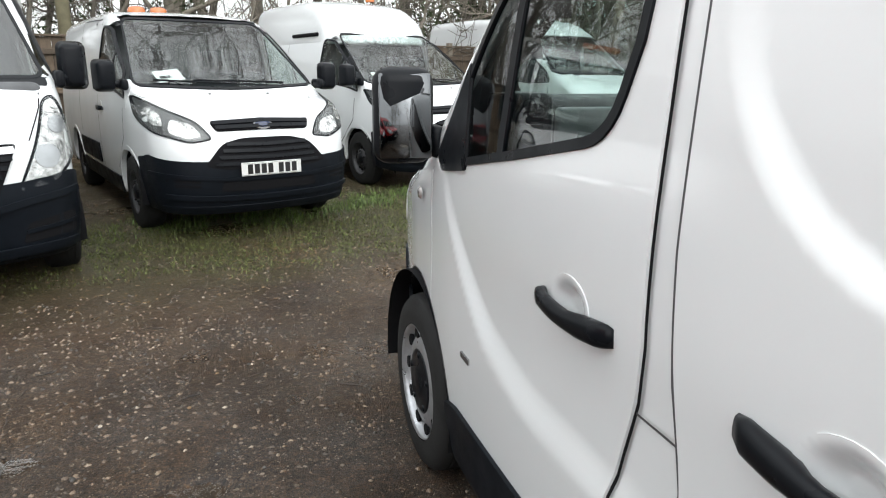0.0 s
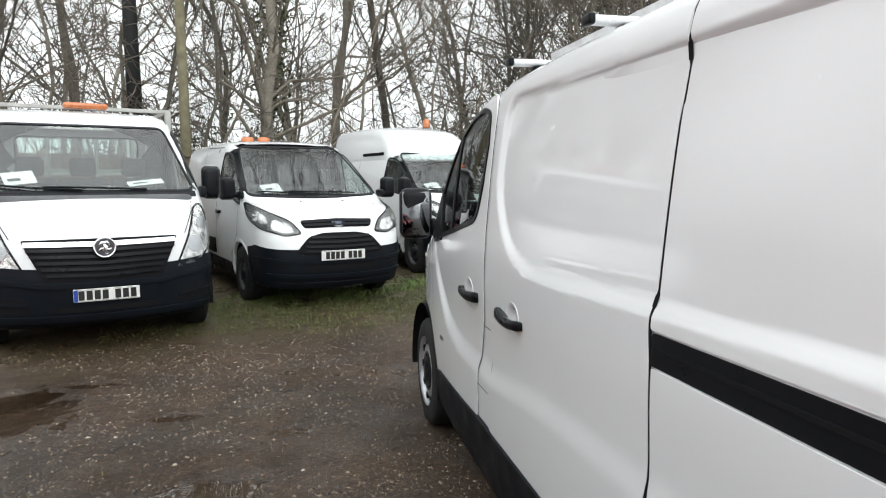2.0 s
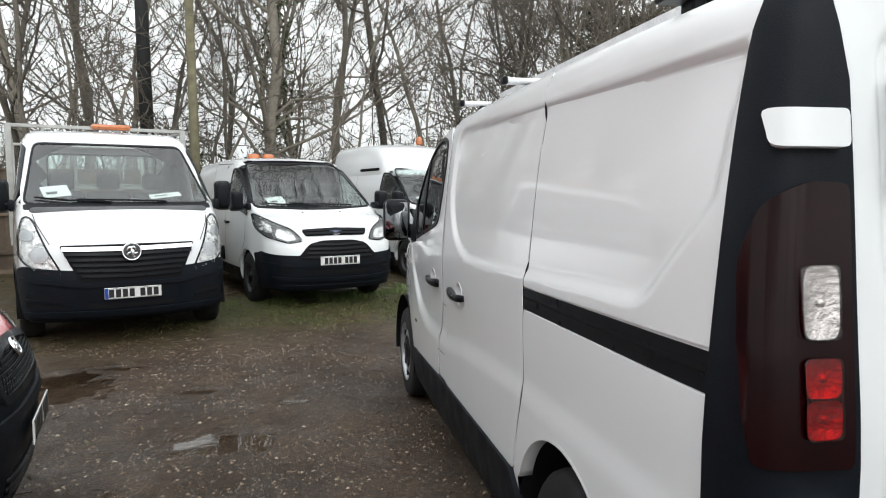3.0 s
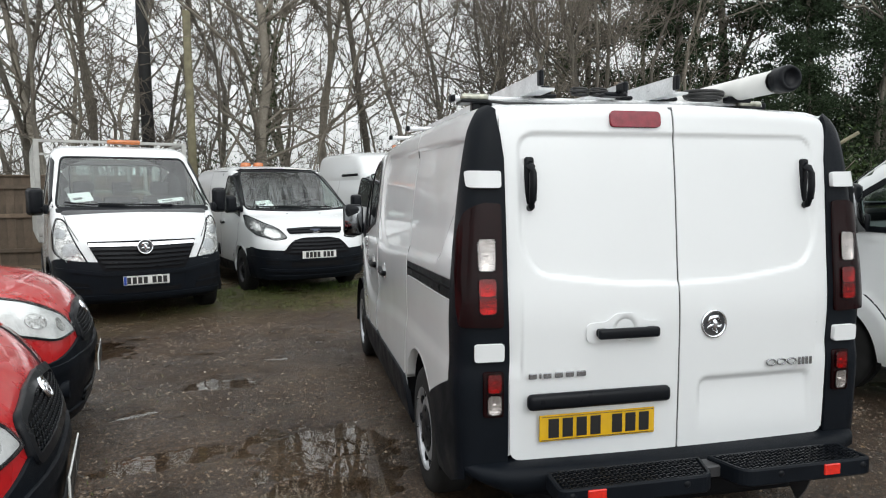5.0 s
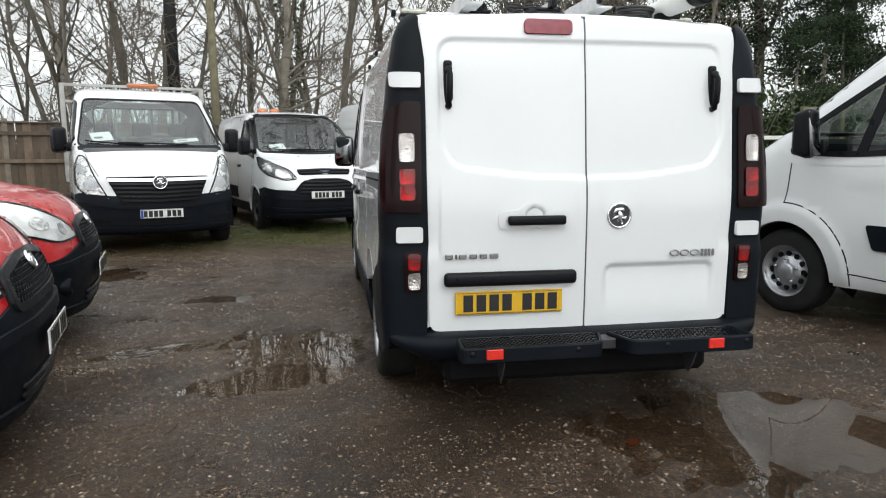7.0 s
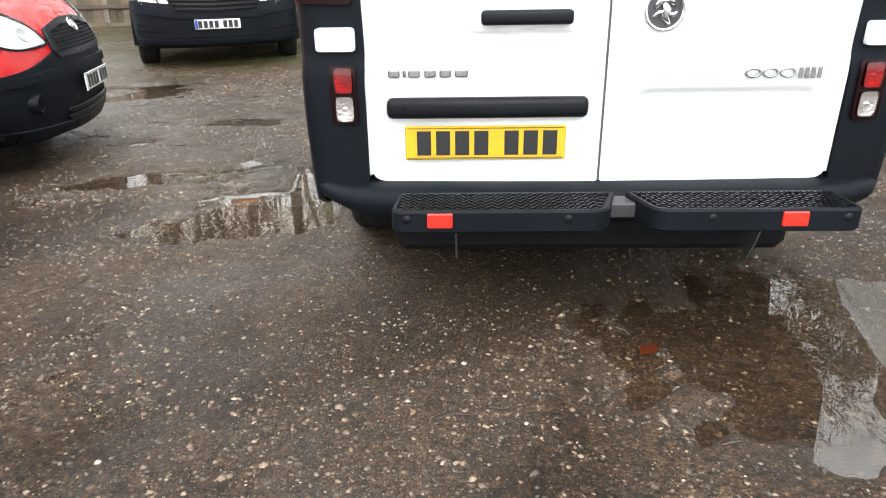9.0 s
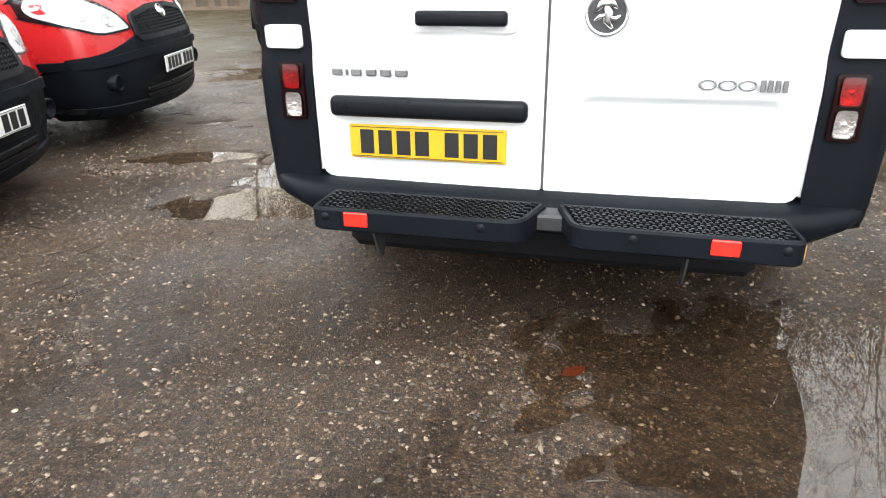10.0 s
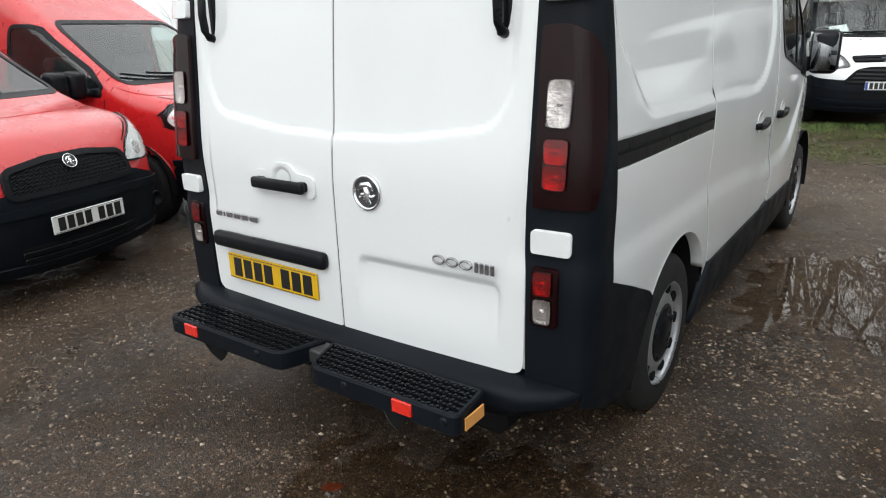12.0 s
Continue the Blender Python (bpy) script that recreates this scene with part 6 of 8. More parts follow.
def build_boxer(m):
    v = thing("panel_van", "white high-roof panel van with black mirrors, parked alongside", "van", m)
    R = 1.7
    sc = rounded([(-0.92, 1.46, 0.08), (-0.78, 2.11, 0.09), (0.78, 2.11, 0.09), (0.92, 1.46, 0.08)], 0.08)
    win = rounded([(-1.20, 1.33, 0.16), (-1.14, 1.94, 0.08), (-0.82, 1.90, 0.1), (-0.12, 1.46, 0.05), (-0.02, 1.31, 0.03), (-0.5, 1.29, 0.2)], 0.05)
    hs = [inside2(shrink(sc, -0.04), "F"), inside2(shrink(win, -0.04), "L"), inside2(shrink(win, -0.04), "R"), under_hole(0.30), circle_hole(0, 0.345, 0.45), circle_hole(-3.45, 0.345, 0.45)]
    hs[0].mid = -1.0
    kw = dict(ny=80, na=120, cap=20, zs=0.85, ends=(0.6, 0.6), y0=-4.4)
    shell_part(BOX, "body", WHITE, v, "", holes=hs, **kw)
    shell_part(BOX, "cab_lining", TRIM, v, "dark cab lining", inset=0.05, holes=hs + [lambda x, y, z: y < -1.6], **kw)
    part("bulkhead", boxes(((-0.88, -1.62, 0.4), (0.88, -1.57, 2.3)), bevel=0.02), TRIM, v, "", False)
    glaze(v, BOX, sc, "F", "windscreen", SCREEN, "windscreen", R)
    for s, w in ((-1, "L"), (1, "R")):
        glaze(v, BOX, win, w, "window", GLASS, "side window with dark surround", R, 0.03)
        strip("window_bar", BOX, [(-0.58, 1.30), (-0.74, 1.86)], w, 0.07, SATIN, v, "black window divider", off=0.009, deep=0.01, reach=R)
        door_mirror(v, s, -0.25, 1.44, 1.25, 1.0, 0.37, 0.13, 0.17, indicator=True)
        wheel(v, s * 0.97, 0, 0.345, 0.225, "alloyish", 0.215)
        wheel(v, s * 0.97, -3.45, 0.345, 0.225, "alloyish", 0.215)
        for y in (0, -3.45):
            wheel_well(v, s * 0.99, y, 0.41, 0.38)
            strip("arch_lip", BOX, [q[:2] for q in arc(y, 0.345, 0.475, -4, 184, 40)], w, 0.14, WHITE, v, "", off=0.005, deep=0.05, step=0.03, reach=R)
        for line in ([(-0.03, 1.30), (-0.01, 1.02), (0.01, 0.90)], [q[:2] for q in arc(0, 0.345, 0.555, 88, 184, 16)], [(-1.28, 2.0), (-1.32, 1.3), (-1.28, 0.42)], [(-0.52, 0.40), (-1.28, 0.37), (-3.0, 0.37)]):
            strip("shut_line", BOX, line, w, 0.010, SEAM, v, "", off=0.001, reach=R)
        panel("rubbing_strip", BOX, rounded([(-0.72, 0.60), (-0.66, 0.78), (-3.0, 0.78), (-3.0, 0.60)], 0.03), w, BLACK, v, "black side moulding", off=0.014, deep=0.03, step=0.1, reach=R)
        q = rounded([(s * 0.60, 0.90), (s * 0.80, 1.12), (s * 0.94, 1.22), (s * 0.94, 0.98)], 0.04)
        panel("headlamp", BOX, q, "F", REFLECTOR, v, "clear headlamp", off=0.008, step=0.06, reach=R)
        panel("lamp_wing", BOX, rounded([(0.62, 1.00), (0.22, 1.20), (0.25, 1.24), (0.66, 1.12)], 0.02), w, REFLECTOR, v, "headlamp tip", off=0.008, step=0.06, reach=R)
        bs = rounded([(0.42, 0.28), (0.42, 0.62), (0.9, 0.66), (0.95, 0.28)], 0.04)
        panel("bumper_side", BOX, bs, w, BLACK, v, "black bumper end", off=0.016, deep=0.03, step=0.06, reach=R)
    panel("front_bumper", BOX, rounded([(-0.93, 0.28), (-0.95, 0.66), (0.95, 0.66), (0.93, 0.28)], 0.05), "F", BLACK, v, "black front bumper", off=0.014, deep=0.03, step=0.08, reach=R)
    # oval paper in the door window
    p, n, _ = lay(BOX, [(-0.83, 1.62)], "L", R)
    bm = bmesh.new()
    lathe(bm, [(0, 0.055), (-0.002, 0.054), (-0.002, 0)], "x", 24, p[0] + np.array((-0.006, 0, 0)))
    for q in bm.verts:
        q.co.z = p[0][2] + (q.co.z - p[0][2]) * 0.62
    part("window_sticker", bm, PAPER, v, "pale oval sticker in the door window")
    simple_cabin(v, BOX, sc, -1.5, seats=((0.5, -0.95), (-0.25, -1.0), (-0.6, -1.0)), dash=(0.1, 1.30, 0.86), wheel_at=(0.45, -0.35, 1.25))
    part("underside", boxes(((-0.9, -4.1, 0.30), (0.9, 0.6, 0.34)), bevel=0), SEAM, v, "", False)
    return v


DOB = Skin(
    top=[(-3.5, 2.12), (-2.5, 2.14), (-1.8, 2.10), (-1.45, 1.98), (-1.15, 1.80), (-0.85, 1.62), (-0.25, 1.26), (0.0, 1.14), (0.12, 1.105), (0.4, 1.06), (0.62, 0.995), (0.78, 0.90), (0.86, 0.82), (1.0, 0.66)],
    hw=[(0.15, 0.80), (0.35, 0.885), (0.6, 0.912), (0.9, 0.905), (1.1, 0.885), (1.3, 0.85), (1.6, 0.79), (1.9, 0.735), (2.2, 0.66)],
    nose=[(0.15, 0.80), (0.3, 0.87), (0.5, 0.90), (0.65, 0.89), (0.8, 0.865), (1.0, 0.79)], tail=[(0.2, -3.45), (2.1, -3.35)], floor=0.18, length=4.35,
    crown=0.05, k=0.15, kside=0.13, bow=0.34, tbow=0.02, taper=[(-3, 0), (-0.8, 0), (-0.2, 0.02), (0.4, 0.07), (0.9, 0.14)])


def build_doblo(m, label, group):
    v = thing("small_van", label, "van", m, group)
    R = 1.6
    sc = rounded([(-0.76, 1.16, 0.07), (-0.64, 1.66, 0.08), (0.64, 1.66, 0.08), (0.76, 1.16, 0.07)], 0.08)
    win = rounded([(-1.35, 1.14, 0.06), (-1.32, 1.64, 0.08), (-1.02, 1.63, 0.1), (-0.40, 1.26, 0.06), (-0.25, 1.12, 0.05)], 0.05)
    hs = [inside2(shrink(sc, -0.04), "F"), inside2(shrink(win, -0.04), "L"), inside2(shrink(win, -0.04), "R"), under_hole(0.23), circle_hole(0, 0.31, 0.36), circle_hole(-2.58, 0.31, 0.36)]
    hs[0].mid = -1.0
    kw = dict(ny=70, na=120, cap=22, zs=0.6, ends=(0.6, 0.6), y0=-3.45)
    shell_part(DOB, "body", RED, v, "", holes=hs, **kw)
    shell_part(DOB, "cab_lining", TRIM, v, "dark cab lining", inset=0.05, holes=hs + [lambda x, y, z: y < -1.6], **kw)
    part("bulkhead", boxes(((-0.75, -1.60, 0.35), (0.75, -1.56, 1.66)), bevel=0.02), TRIM, v, "", False)
    glaze(v, DOB, sc, "F", "windscreen", SCREEN, "windscreen", R, paint=RED)
    for s, w in ((-1, "L"), (1, "R")):
        glaze(v, DOB, win, w, "window", GLASS, "dark side window", R, paint=RED)
        hl = rounded([(s * 0.44, 0.735, 0.03), (s * 0.50, 0.84, 0.06), (s * 0.66, 0.93, 0.08), (s * 0.785, 1.01, 0.03), (s * 0.845, 0.93, 0.05), (s * 0.84, 0.80, 0.08), (s * 0.70, 0.72, 0.06)], 0.03)
        ring_panel("lamp_seal", DOB, shrink(hl, -0.007), shrink(hl, 0.005), "F", SATIN, v, "", off=0.008, deep=0.008, step=0.05, reach=R)
        h = panel("headlamp", DOB, hl, "F", CLEAR, v, "large clear headlamp", off=0.004, step=0.04, reach=R)
        for cx, cz, rr in ((0.60, 0.80, 0.040), (0.74, 0.85, 0.046)):
            q = [(s * cx + rr * math.cos(a), cz + rr * math.sin(a)) for a in np.linspace(0, 2 * math.pi, 18)[:-1]]
            panel("bulb_bowl", DOB, q, "F", TIPLAMP, h, "", off=0.010, deep=0.004, step=0.04, reach=R)
        panel("lens", DOB, shrink(hl, -0.003), "F", LENS, h, "", off=0.018, deep=0.014, step=0.05, reach=R).visible_shadow = False
        bs = rounded([(0.385, 0.20), (0.378, 0.50), (0.50, 0.55), (0.9, 0.60), (0.9, 0.20)], 0.04)
        panel("bumper_side", DOB, bs, w, BLACK, v, "black bumper end", off=0.018, deep=0.03, step=0.04, reach=R)
        fog = bmesh.new()
        p, n, _ = lay(DOB, [(s * 0.68, 0.42)], "F", R)
        lathe(fog, [(-0.03, 0.055), (0.03, 0.055), (0.035, 0.045), (0.0, 0.042), (0.0, 0)], "y", 20, p[0] + np.array((0, 0.01, 0)))
        part("fog_lamp_socket", fog, BLACK, v, "round black fog-lamp socket")
        door_mirror(v, s, -0.40, 1.16, 1.09, 0.86, 0.24, 0.19, 0.14)
        wheel(v, s * 0.885, 0, 0.312, 0.195, "black", 0.195)
        wheel(v, s * 0.885, -2.58, 0.312, 0.195, "black", 0.195)
        for y in (0, -2.58):
            wheel_well(v, s * 0.895, y, 0.375, 0.34)
            strip("arch_lip", DOB, [q[:2] for q in arc(y, 0.31, 0.378, -8, 188, 22)], w, 0.03, RED, v, "", off=0.006, deep=0.05, reach=R)
        panel("rubbing_strip", DOB, rounded([(-0.42, 0.48), (-0.42, 0.60), (-2.1, 0.60), (-2.1, 0.48)], 0.02), w, BLACK, v, "black side moulding", off=0.014, deep=0.02, step=0.1, reach=R)
        for line in ([(-0.22, 1.10), (-0.30, 0.75), (-0.42, 0.4)], [(-1.40, 1.68), (-1.44, 1.1), (-1.42, 0.36)]):
            strip("shut_line", DOB, line, w, 0.010, SEAM, v, "", off=0.001, reach=R)
        strip("bonnet_line", DOB, [(s * 0.50, 0.86), (s * 0.66, 0.96), (s * 0.74, 1.06)], "F", 0.008, SEAM, v, "", off=0.001, reach=R)
    bump = rounded([(-0.86, 0.20, 0.06), (-0.88, 0.57, 0.04), (-0.66, 0.62, 0.05), (-0.44, 0.69, 0.05), (0.44, 0.69, 0.05), (0.66, 0.62, 0.05), (0.88, 0.57, 0.04), (0.86, 0.20, 0.06)], 0.05)
    bp = panel("front_bumper", DOB, bump, "F", BLACK, v, "black plastic front bumper", off=0.016, deep=0.03, step=0.05, reach=R)
    strip("bumper_ridge", DOB, [(-0.84, 0.545), (-0.5, 0.575), (0, 0.58), (0.5, 0.575), (0.84, 0.545)], "F", 0.05, BLACK, bp, "", off=0.034, deep=0.03, reach=R)
    strip("splitter", DOB, [(-0.84, 0.255), (0, 0.235), (0.84, 0.255)], "F", 0.06, BLACK, bp, "", off=0.034, deep=0.03, reach=R)
    up = rounded([(-0.42, 0.665), (-0.40, 0.80), (-0.14, 0.835), (0.14, 0.835), (0.40, 0.80), (0.42, 0.665)], 0.04)
    g = panel("upper_grille", DOB, up, "F", SEAM, v, "black honeycomb grille", off=0.018, deep=0.02, step=0.06, reach=R)
    ring_panel("grille_frame", DOB, shrink(up, -0.02), shrink(up, 0.012), "F", SATIN, g, "", off=0.030, deep=0.03, reach=R)
    mesh = bmesh.new()
    hexes = []
    for r in range(8):
        for c in range(-12, 13):
            u, z = c * 0.034 + (0.017 if r % 2 else 0), 0.672 + r * 0.021
            if poly_dist(np.array([u]), np.array([z]), up)[0] < -0.015:
                hexes.append((u, z))
    p, n, _ = lay(DOB, hexes, "F", R)
    for c in p:
        tube(mesh, [(c[0] + 0.016 * math.cos(a), c[1] + 0.024, c[2] + 0.010 * math.sin(a)) for a in np.linspace(0, 2 * math.pi, 7)], 0.0032, 4, False)
    part("honeycomb", mesh, SATIN, g, "", False)
    lo = rounded([(-0.40, 0.27), (-0.42, 0.37), (0.42, 0.37), (0.40, 0.27)], 0.03)
    grille(v, DOB, lo, [[(-0.40, 0.295), (0, 0.29), (0.40, 0.295)], [(-0.41, 0.335), (0, 0.33), (0.41, 0.335)]], R, "lower_grille")
    p, n, _ = lay(DOB, [(0, 0.80)], "F", R)
    roundel(v, Vector(p[0]) + Vector(n[0]) * 0.034, Vector(n[0]), 0.047)
    bars_plate(v, (0, 0.945, 0.475), (0, 1, 0))
    wiper(v, DOB, [(-0.30, 1.17), (0.15, 1.19), (0.45, 1.215)], R)
    wiper(v, DOB, [(0.15, 1.165), (0.45, 1.18), (0.70, 1.22)], R)
    simple_cabin(v, DOB, sc, -1.5, seats=((0.38, -1.05), (-0.38, -1.05)), dash=(-0.1, 1.08, 0.74), wheel_at=(0.36, -0.52, 1.02))
    part("underside", boxes(((-0.8, -3.2, 0.24), (0.8, 0.6, 0.27)), bevel=0), SEAM, v, "", False)
    bm = bmesh.new()
    tube(bm, [(0.0, -1.2, 1.76), (0.0, -1.42, 2.08)], [0.006, 0.002], 6)
    part("aerial", bm, SATIN, v)
    return v


def facing(px, py, yaw, ahead):
    """The pose of a vehicle whose plate, that far ahead of its front axle, stands at a place."""
    a = radians(yaw)
    return pose(px + ahead * math.sin(a), py - ahead * math.cos(a), 0, 0, 0, yaw)


SLIM = Matrix.Diagonal((0.94, 1, 1, 1))
build_van()
build_tipper(Matrix.Translation((0, 0, 0.015)) @ facing(-3.33, 6.20, 199.5, 0.892))
build_custom(Matrix.Translation((0, 0, 0.07)) @ facing(-1.195, 7.56, 197.5, 1.035) @ SLIM, "white low-roof panel van with amber roof beacons, on the grass edge")
build_custom(Matrix.Translation((0, 0, 0.07)) @ facing(1.19, 9.40, 196.0, 1.035) @ SLIM, "white high-roof panel van with amber beacon, nose on the grass", True, True)
tall = build_boxer(pose(3.40, 2.16, 0, 0, 0, 17))
tagged(copy_thing(tall, pose(5.0, 13.2, 0, 0, 0, 195)), "white high-roof panel van standing farther along the row")
build_doblo(facing(-2.92, 2.45, 282.3, 0.945), "red small van with black bumper, parked in the row", "red vans")
build_doblo(facing(-2.49, 0.36, 282.3, 0.945), "red small van with black bumper, parked beside its twin", "red vans")

# ---- the ground: one sheet, uneven, with hollows that hold water ----
PUDDLES = [  # centre, half sizes, turn
    (-1.48, 1.45, 0.52, 0.70, 10), (-2.35, 1.62, 0.42, 0.16, 20), (-1.62, 0.85, 0.45, 0.22, 0), (-2.18, 3.22, 0.42, 0.26, 5), (-3.50, 4.55, 0.50, 0.40, 30), (-3.2, 5.26, 0.25, 0.09, 0),
    (-2.5, 4.38, 0.22, 0.08, 0), (-3.75, 5.0, 0.45, 0.2, 15), (1.0, -0.28, 1.08, 0.60, 8), (1.55, 2.8, 0.62, 1.0, -8), (-1.75, 4.0, 0.14, 0.06, 0), (-2.75, 2.5, 0.18, 0.08, 30)]
WATER_Z = -0.014


def puddle_depth(x, y):
    """How far inside a hollow a place lies: 0 at its edge, 1 in its middle."""
    best = np.full(np.shape(x), -9.0)
    for cx, cy, rx, ry, t in PUDDLES:
        c, s = math.cos(radians(t)), math.sin(radians(t))
        u, v = ((x - cx) * c + (y - cy) * s) / rx, (-(x - cx) * s + (y - cy) * c) / ry
        best = np.maximum(best, 1 - np.sqrt(u * u + v * v))
    return best


def waves(x, y, seed, scale, n=7):
    """A cheap smooth noise of about -1 to 1."""
    r = np.random.RandomState(seed)
    out = 0
    for _ in range(n):
        a, k, p = r.uniform(0, 6.28), scale * r.uniform(0.5, 1.6), r.uniform(0, 6.28)
        out = out + np.sin(k * (x * np.cos(a) + y * np.sin(a)) + p + 1.3 * np.sin(0.7 * k * (x * np.sin(a) - y * np.cos(a)) + p * 2))
    return out / n * 1.6


def ground_z(x, y):
    d = puddle_depth(x, y) + 0.27 * waves(x, y, 3, 6.0) + 0.22 * waves(x, y, 4, 17.0) + 0.10 * waves(x, y, 8, 45.0)
    near = np.exp(-((np.asarray(x) / 12.0) ** 2 + ((np.asarray(y) - 3) / 14.0) ** 2))
    z = (0.006 * waves(x, y, 5, 2.2) + 0.004 * waves(x, y, 6, 9.0) + 0.003 * waves(x, y, 7, 38.0) + 0.0016 * waves(x, y, 9, 110.0)) * near
    z = np.maximum(z, -0.010)
    z = z + 0.07 * smooth01((np.asarray(y) - 0.28 * np.asarray(x) - 7.0) / 1.7)  # the yard rises to the verge
    return z - 0.026 * smooth01((d + 0.05) / 0.35) - 0.012 * smooth01((d - 0.25) / 0.5)


def spaced(lo, hi, step, far):
    mid = list(np.arange(lo, hi + 1e-6, step))
    a, d = [], step
    while lo - sum(a) > -far:
        d *= 1.35
        a.append(d)
    left = [lo - sum(a[:i + 1]) for i in range(len(a))][::-1]
    return np.array(left + mid + [hi + sum(a[:i + 1]) for i in range(len(a))])


gx, gy = spaced(-4.6, 3.4, 0.035, 260), spaced(-2.6, 7.4, 0.035, 260)
XX, YY = np.meshgrid(gx, gy)
ZZ = ground_z(XX, YY)
gv = np.stack([XX, YY, ZZ], -1).reshape(-1, 3)
nx, ny = len(gx), len(gy)
ii = (np.arange(ny - 1)[:, None] * nx + np.arange(nx - 1)[None]).reshape(-1)
gf = np.stack([ii, ii + 1, ii + nx + 1, ii + nx], 1)

GROUND = bpy.data.materials.new("wet_gravel_and_mud")
GROUND.use_nodes = True
gn, gl = GROUND.node_tree.nodes, GROUND.node_tree.links
gb = gn["Principled BSDF"]
gpos = gn.new("ShaderNodeNewGeometry").outputs["Position"]


def g_noise(scale, detail=5.0, rough=0.6):
    t = gn.new("ShaderNodeTexNoise")
    t.inputs["Scale"].default_value, t.inputs["Detail"].default_value, t.inputs["Roughness"].default_value = scale, detail, rough
    gl.new(gpos, t.inputs["Vector"])
    return t.outputs["Fac"]


def g_ramp(src, stops):
    r = gn.new("ShaderNodeValToRGB")
    e = r.color_ramp.elements
    while len(e) < len(stops):
        e.new(0.5)
    for k, (at, c) in zip(e, stops):
        k.position, k.color = at, (*c, 1)
    gl.new(src, r.inputs[0])
    return r.outputs["Color"]


def g_mix(fac, a, b, kind="MIX"):
    m = gn.new("ShaderNodeMix")
    m.data_type, m.blend_type = "RGBA", kind
    if isinstance(fac, float):
        m.inputs[0].default_value = fac
    else:
        gl.new(fac, m.inputs[0])
    gl.new(a, m.inputs[6])
    gl.new(b, m.inputs[7])
    return m.outputs[2]


def g_voronoi(scale, out="Color", feature="F1"):
    t = gn.new("ShaderNodeTexVoronoi")
    t.feature = feature
    t.inputs["Scale"].default_value = scale
    gl.new(gpos, t.inputs["Vector"])
    return t.outputs[out]


mud = g_ramp(g_noise(1.1, 6), [(0.28, (0.0155, 0.0094, 0.0060)), (0.46, (0.0370, 0.0232, 0.0145)), (0.60, (0.066, 0.0435, 0.0280)), (0.76, (0.094, 0.068, 0.047))])
grit = g_ramp(g_noise(85, 7, 0.8), [(0.36, (0.18, 0.17, 0.16)), (0.52, (0.95, 0.93, 0.9)), (0.66, (3.2, 2.9, 2.5))])
clods = g_ramp(g_noise(24, 6, 0.75), [(0.34, (0.40, 0.38, 0.36)), (0.50, (1, 1, 1)), (0.66, (1.9, 1.8, 1.65))])
soil = g_mix(1.0, g_mix(1.0, mud, grit, "MULTIPLY"), clods, "MULTIPLY")
patch = g_ramp(g_noise(2.1, 6, 0.65), [(0.36, (0.10, 0.10, 0.10)), (0.52, (1, 1, 1))])
for scale, keep in ((150, 0.62), (82, 0.74), (44, 0.90)):  # embedded stones of three sizes, gathered in patches
    sep = gn.new("ShaderNodeSeparateColor")
    gl.new(g_voronoi(scale), sep.inputs[0])
    stone_mask = g_ramp(sep.outputs[0], [(keep, (0, 0, 0)), (keep + 0.02, (1, 1, 1))])
    core = g_ramp(g_voronoi(scale, "Distance"), [(0.30, (1, 1, 1)), (0.48, (0, 0, 0))])
    stone_col = g_ramp(sep.outputs[1], [(0.0, (0.030, 0.024, 0.019)), (0.45, (0.085, 0.058, 0.037)), (0.8, (0.15, 0.108, 0.070)), (0.97, (0.32, 0.265, 0.20))])
    soil = g_mix(g_mix(1.0, g_mix(1.0, stone_mask, core, "MULTIPLY"), patch, "MULTIPLY"), soil, stone_col)
# paler loose gravel on the far side of the yard
far = gn.new("ShaderNodeVectorMath")
far.operation = "DISTANCE"
gl.new(gpos, far.inputs[0])
far.inputs[1].default_value = (2.6, 5.4, 0)
fmap = gn.new("ShaderNodeMapRange")
fmap.inputs["From Min"].default_value, fmap.inputs["From Max"].default_value = 2.6, 1.2
fmap.inputs["To Max"].default_value = 0.8
gl.new(far.outputs["Value"], fmap.inputs["Value"])
pale = g_mix(1.0, g_ramp(g_noise(3.0, 6), [(0.3, (0.075, 0.055, 0.040)), (0.7, (0.15, 0.115, 0.085))]), grit, "MULTIPLY")
soil = g_mix(fmap.outputs[0], soil, pale)
# moss and old leaves towards the parked row
sxyz = gn.new("ShaderNodeSeparateXYZ")
gl.new(gpos, sxyz.inputs[0])
lin = gn.new("ShaderNodeMath")
lin.operation = "MULTIPLY_ADD"
gl.new(sxyz.outputs[0], lin.inputs[0])
lin.inputs[1].default_value = -0.28
gl.new(sxyz.outputs[1], lin.inputs[2])
wob = gn.new("ShaderNodeMath")
wob.operation = "MULTIPLY_ADD"
gl.new(g_noise(1.7, 6, 0.65), wob.inputs[0])
wob.inputs[1].default_value = 2.6
gl.new(lin.outputs[0], wob.inputs[2])
mapm = gn.new("ShaderNodeMapRange")
mapm.inputs["From Min"].default_value, mapm.inputs["From Max"].default_value = 7.6, 9.0
gl.new(wob.outputs[0], mapm.inputs["Value"])
moss = g_ramp(g_noise(48, 7, 0.8), [(0.30, (0.018, 0.015, 0.009)), (0.48, (0.058, 0.050, 0.022)), (0.60, (0.100, 0.080, 0.040)), (0.75, (0.19, 0.145, 0.085))])
mossf = gn.new("ShaderNodeMath")
mossf.operation = "MULTIPLY"
gl.new(mapm.outputs[0], mossf.inputs[0])
mossf.inputs[1].default_value = 0.8
soil = g_mix(mossf.outputs[0], soil, moss)
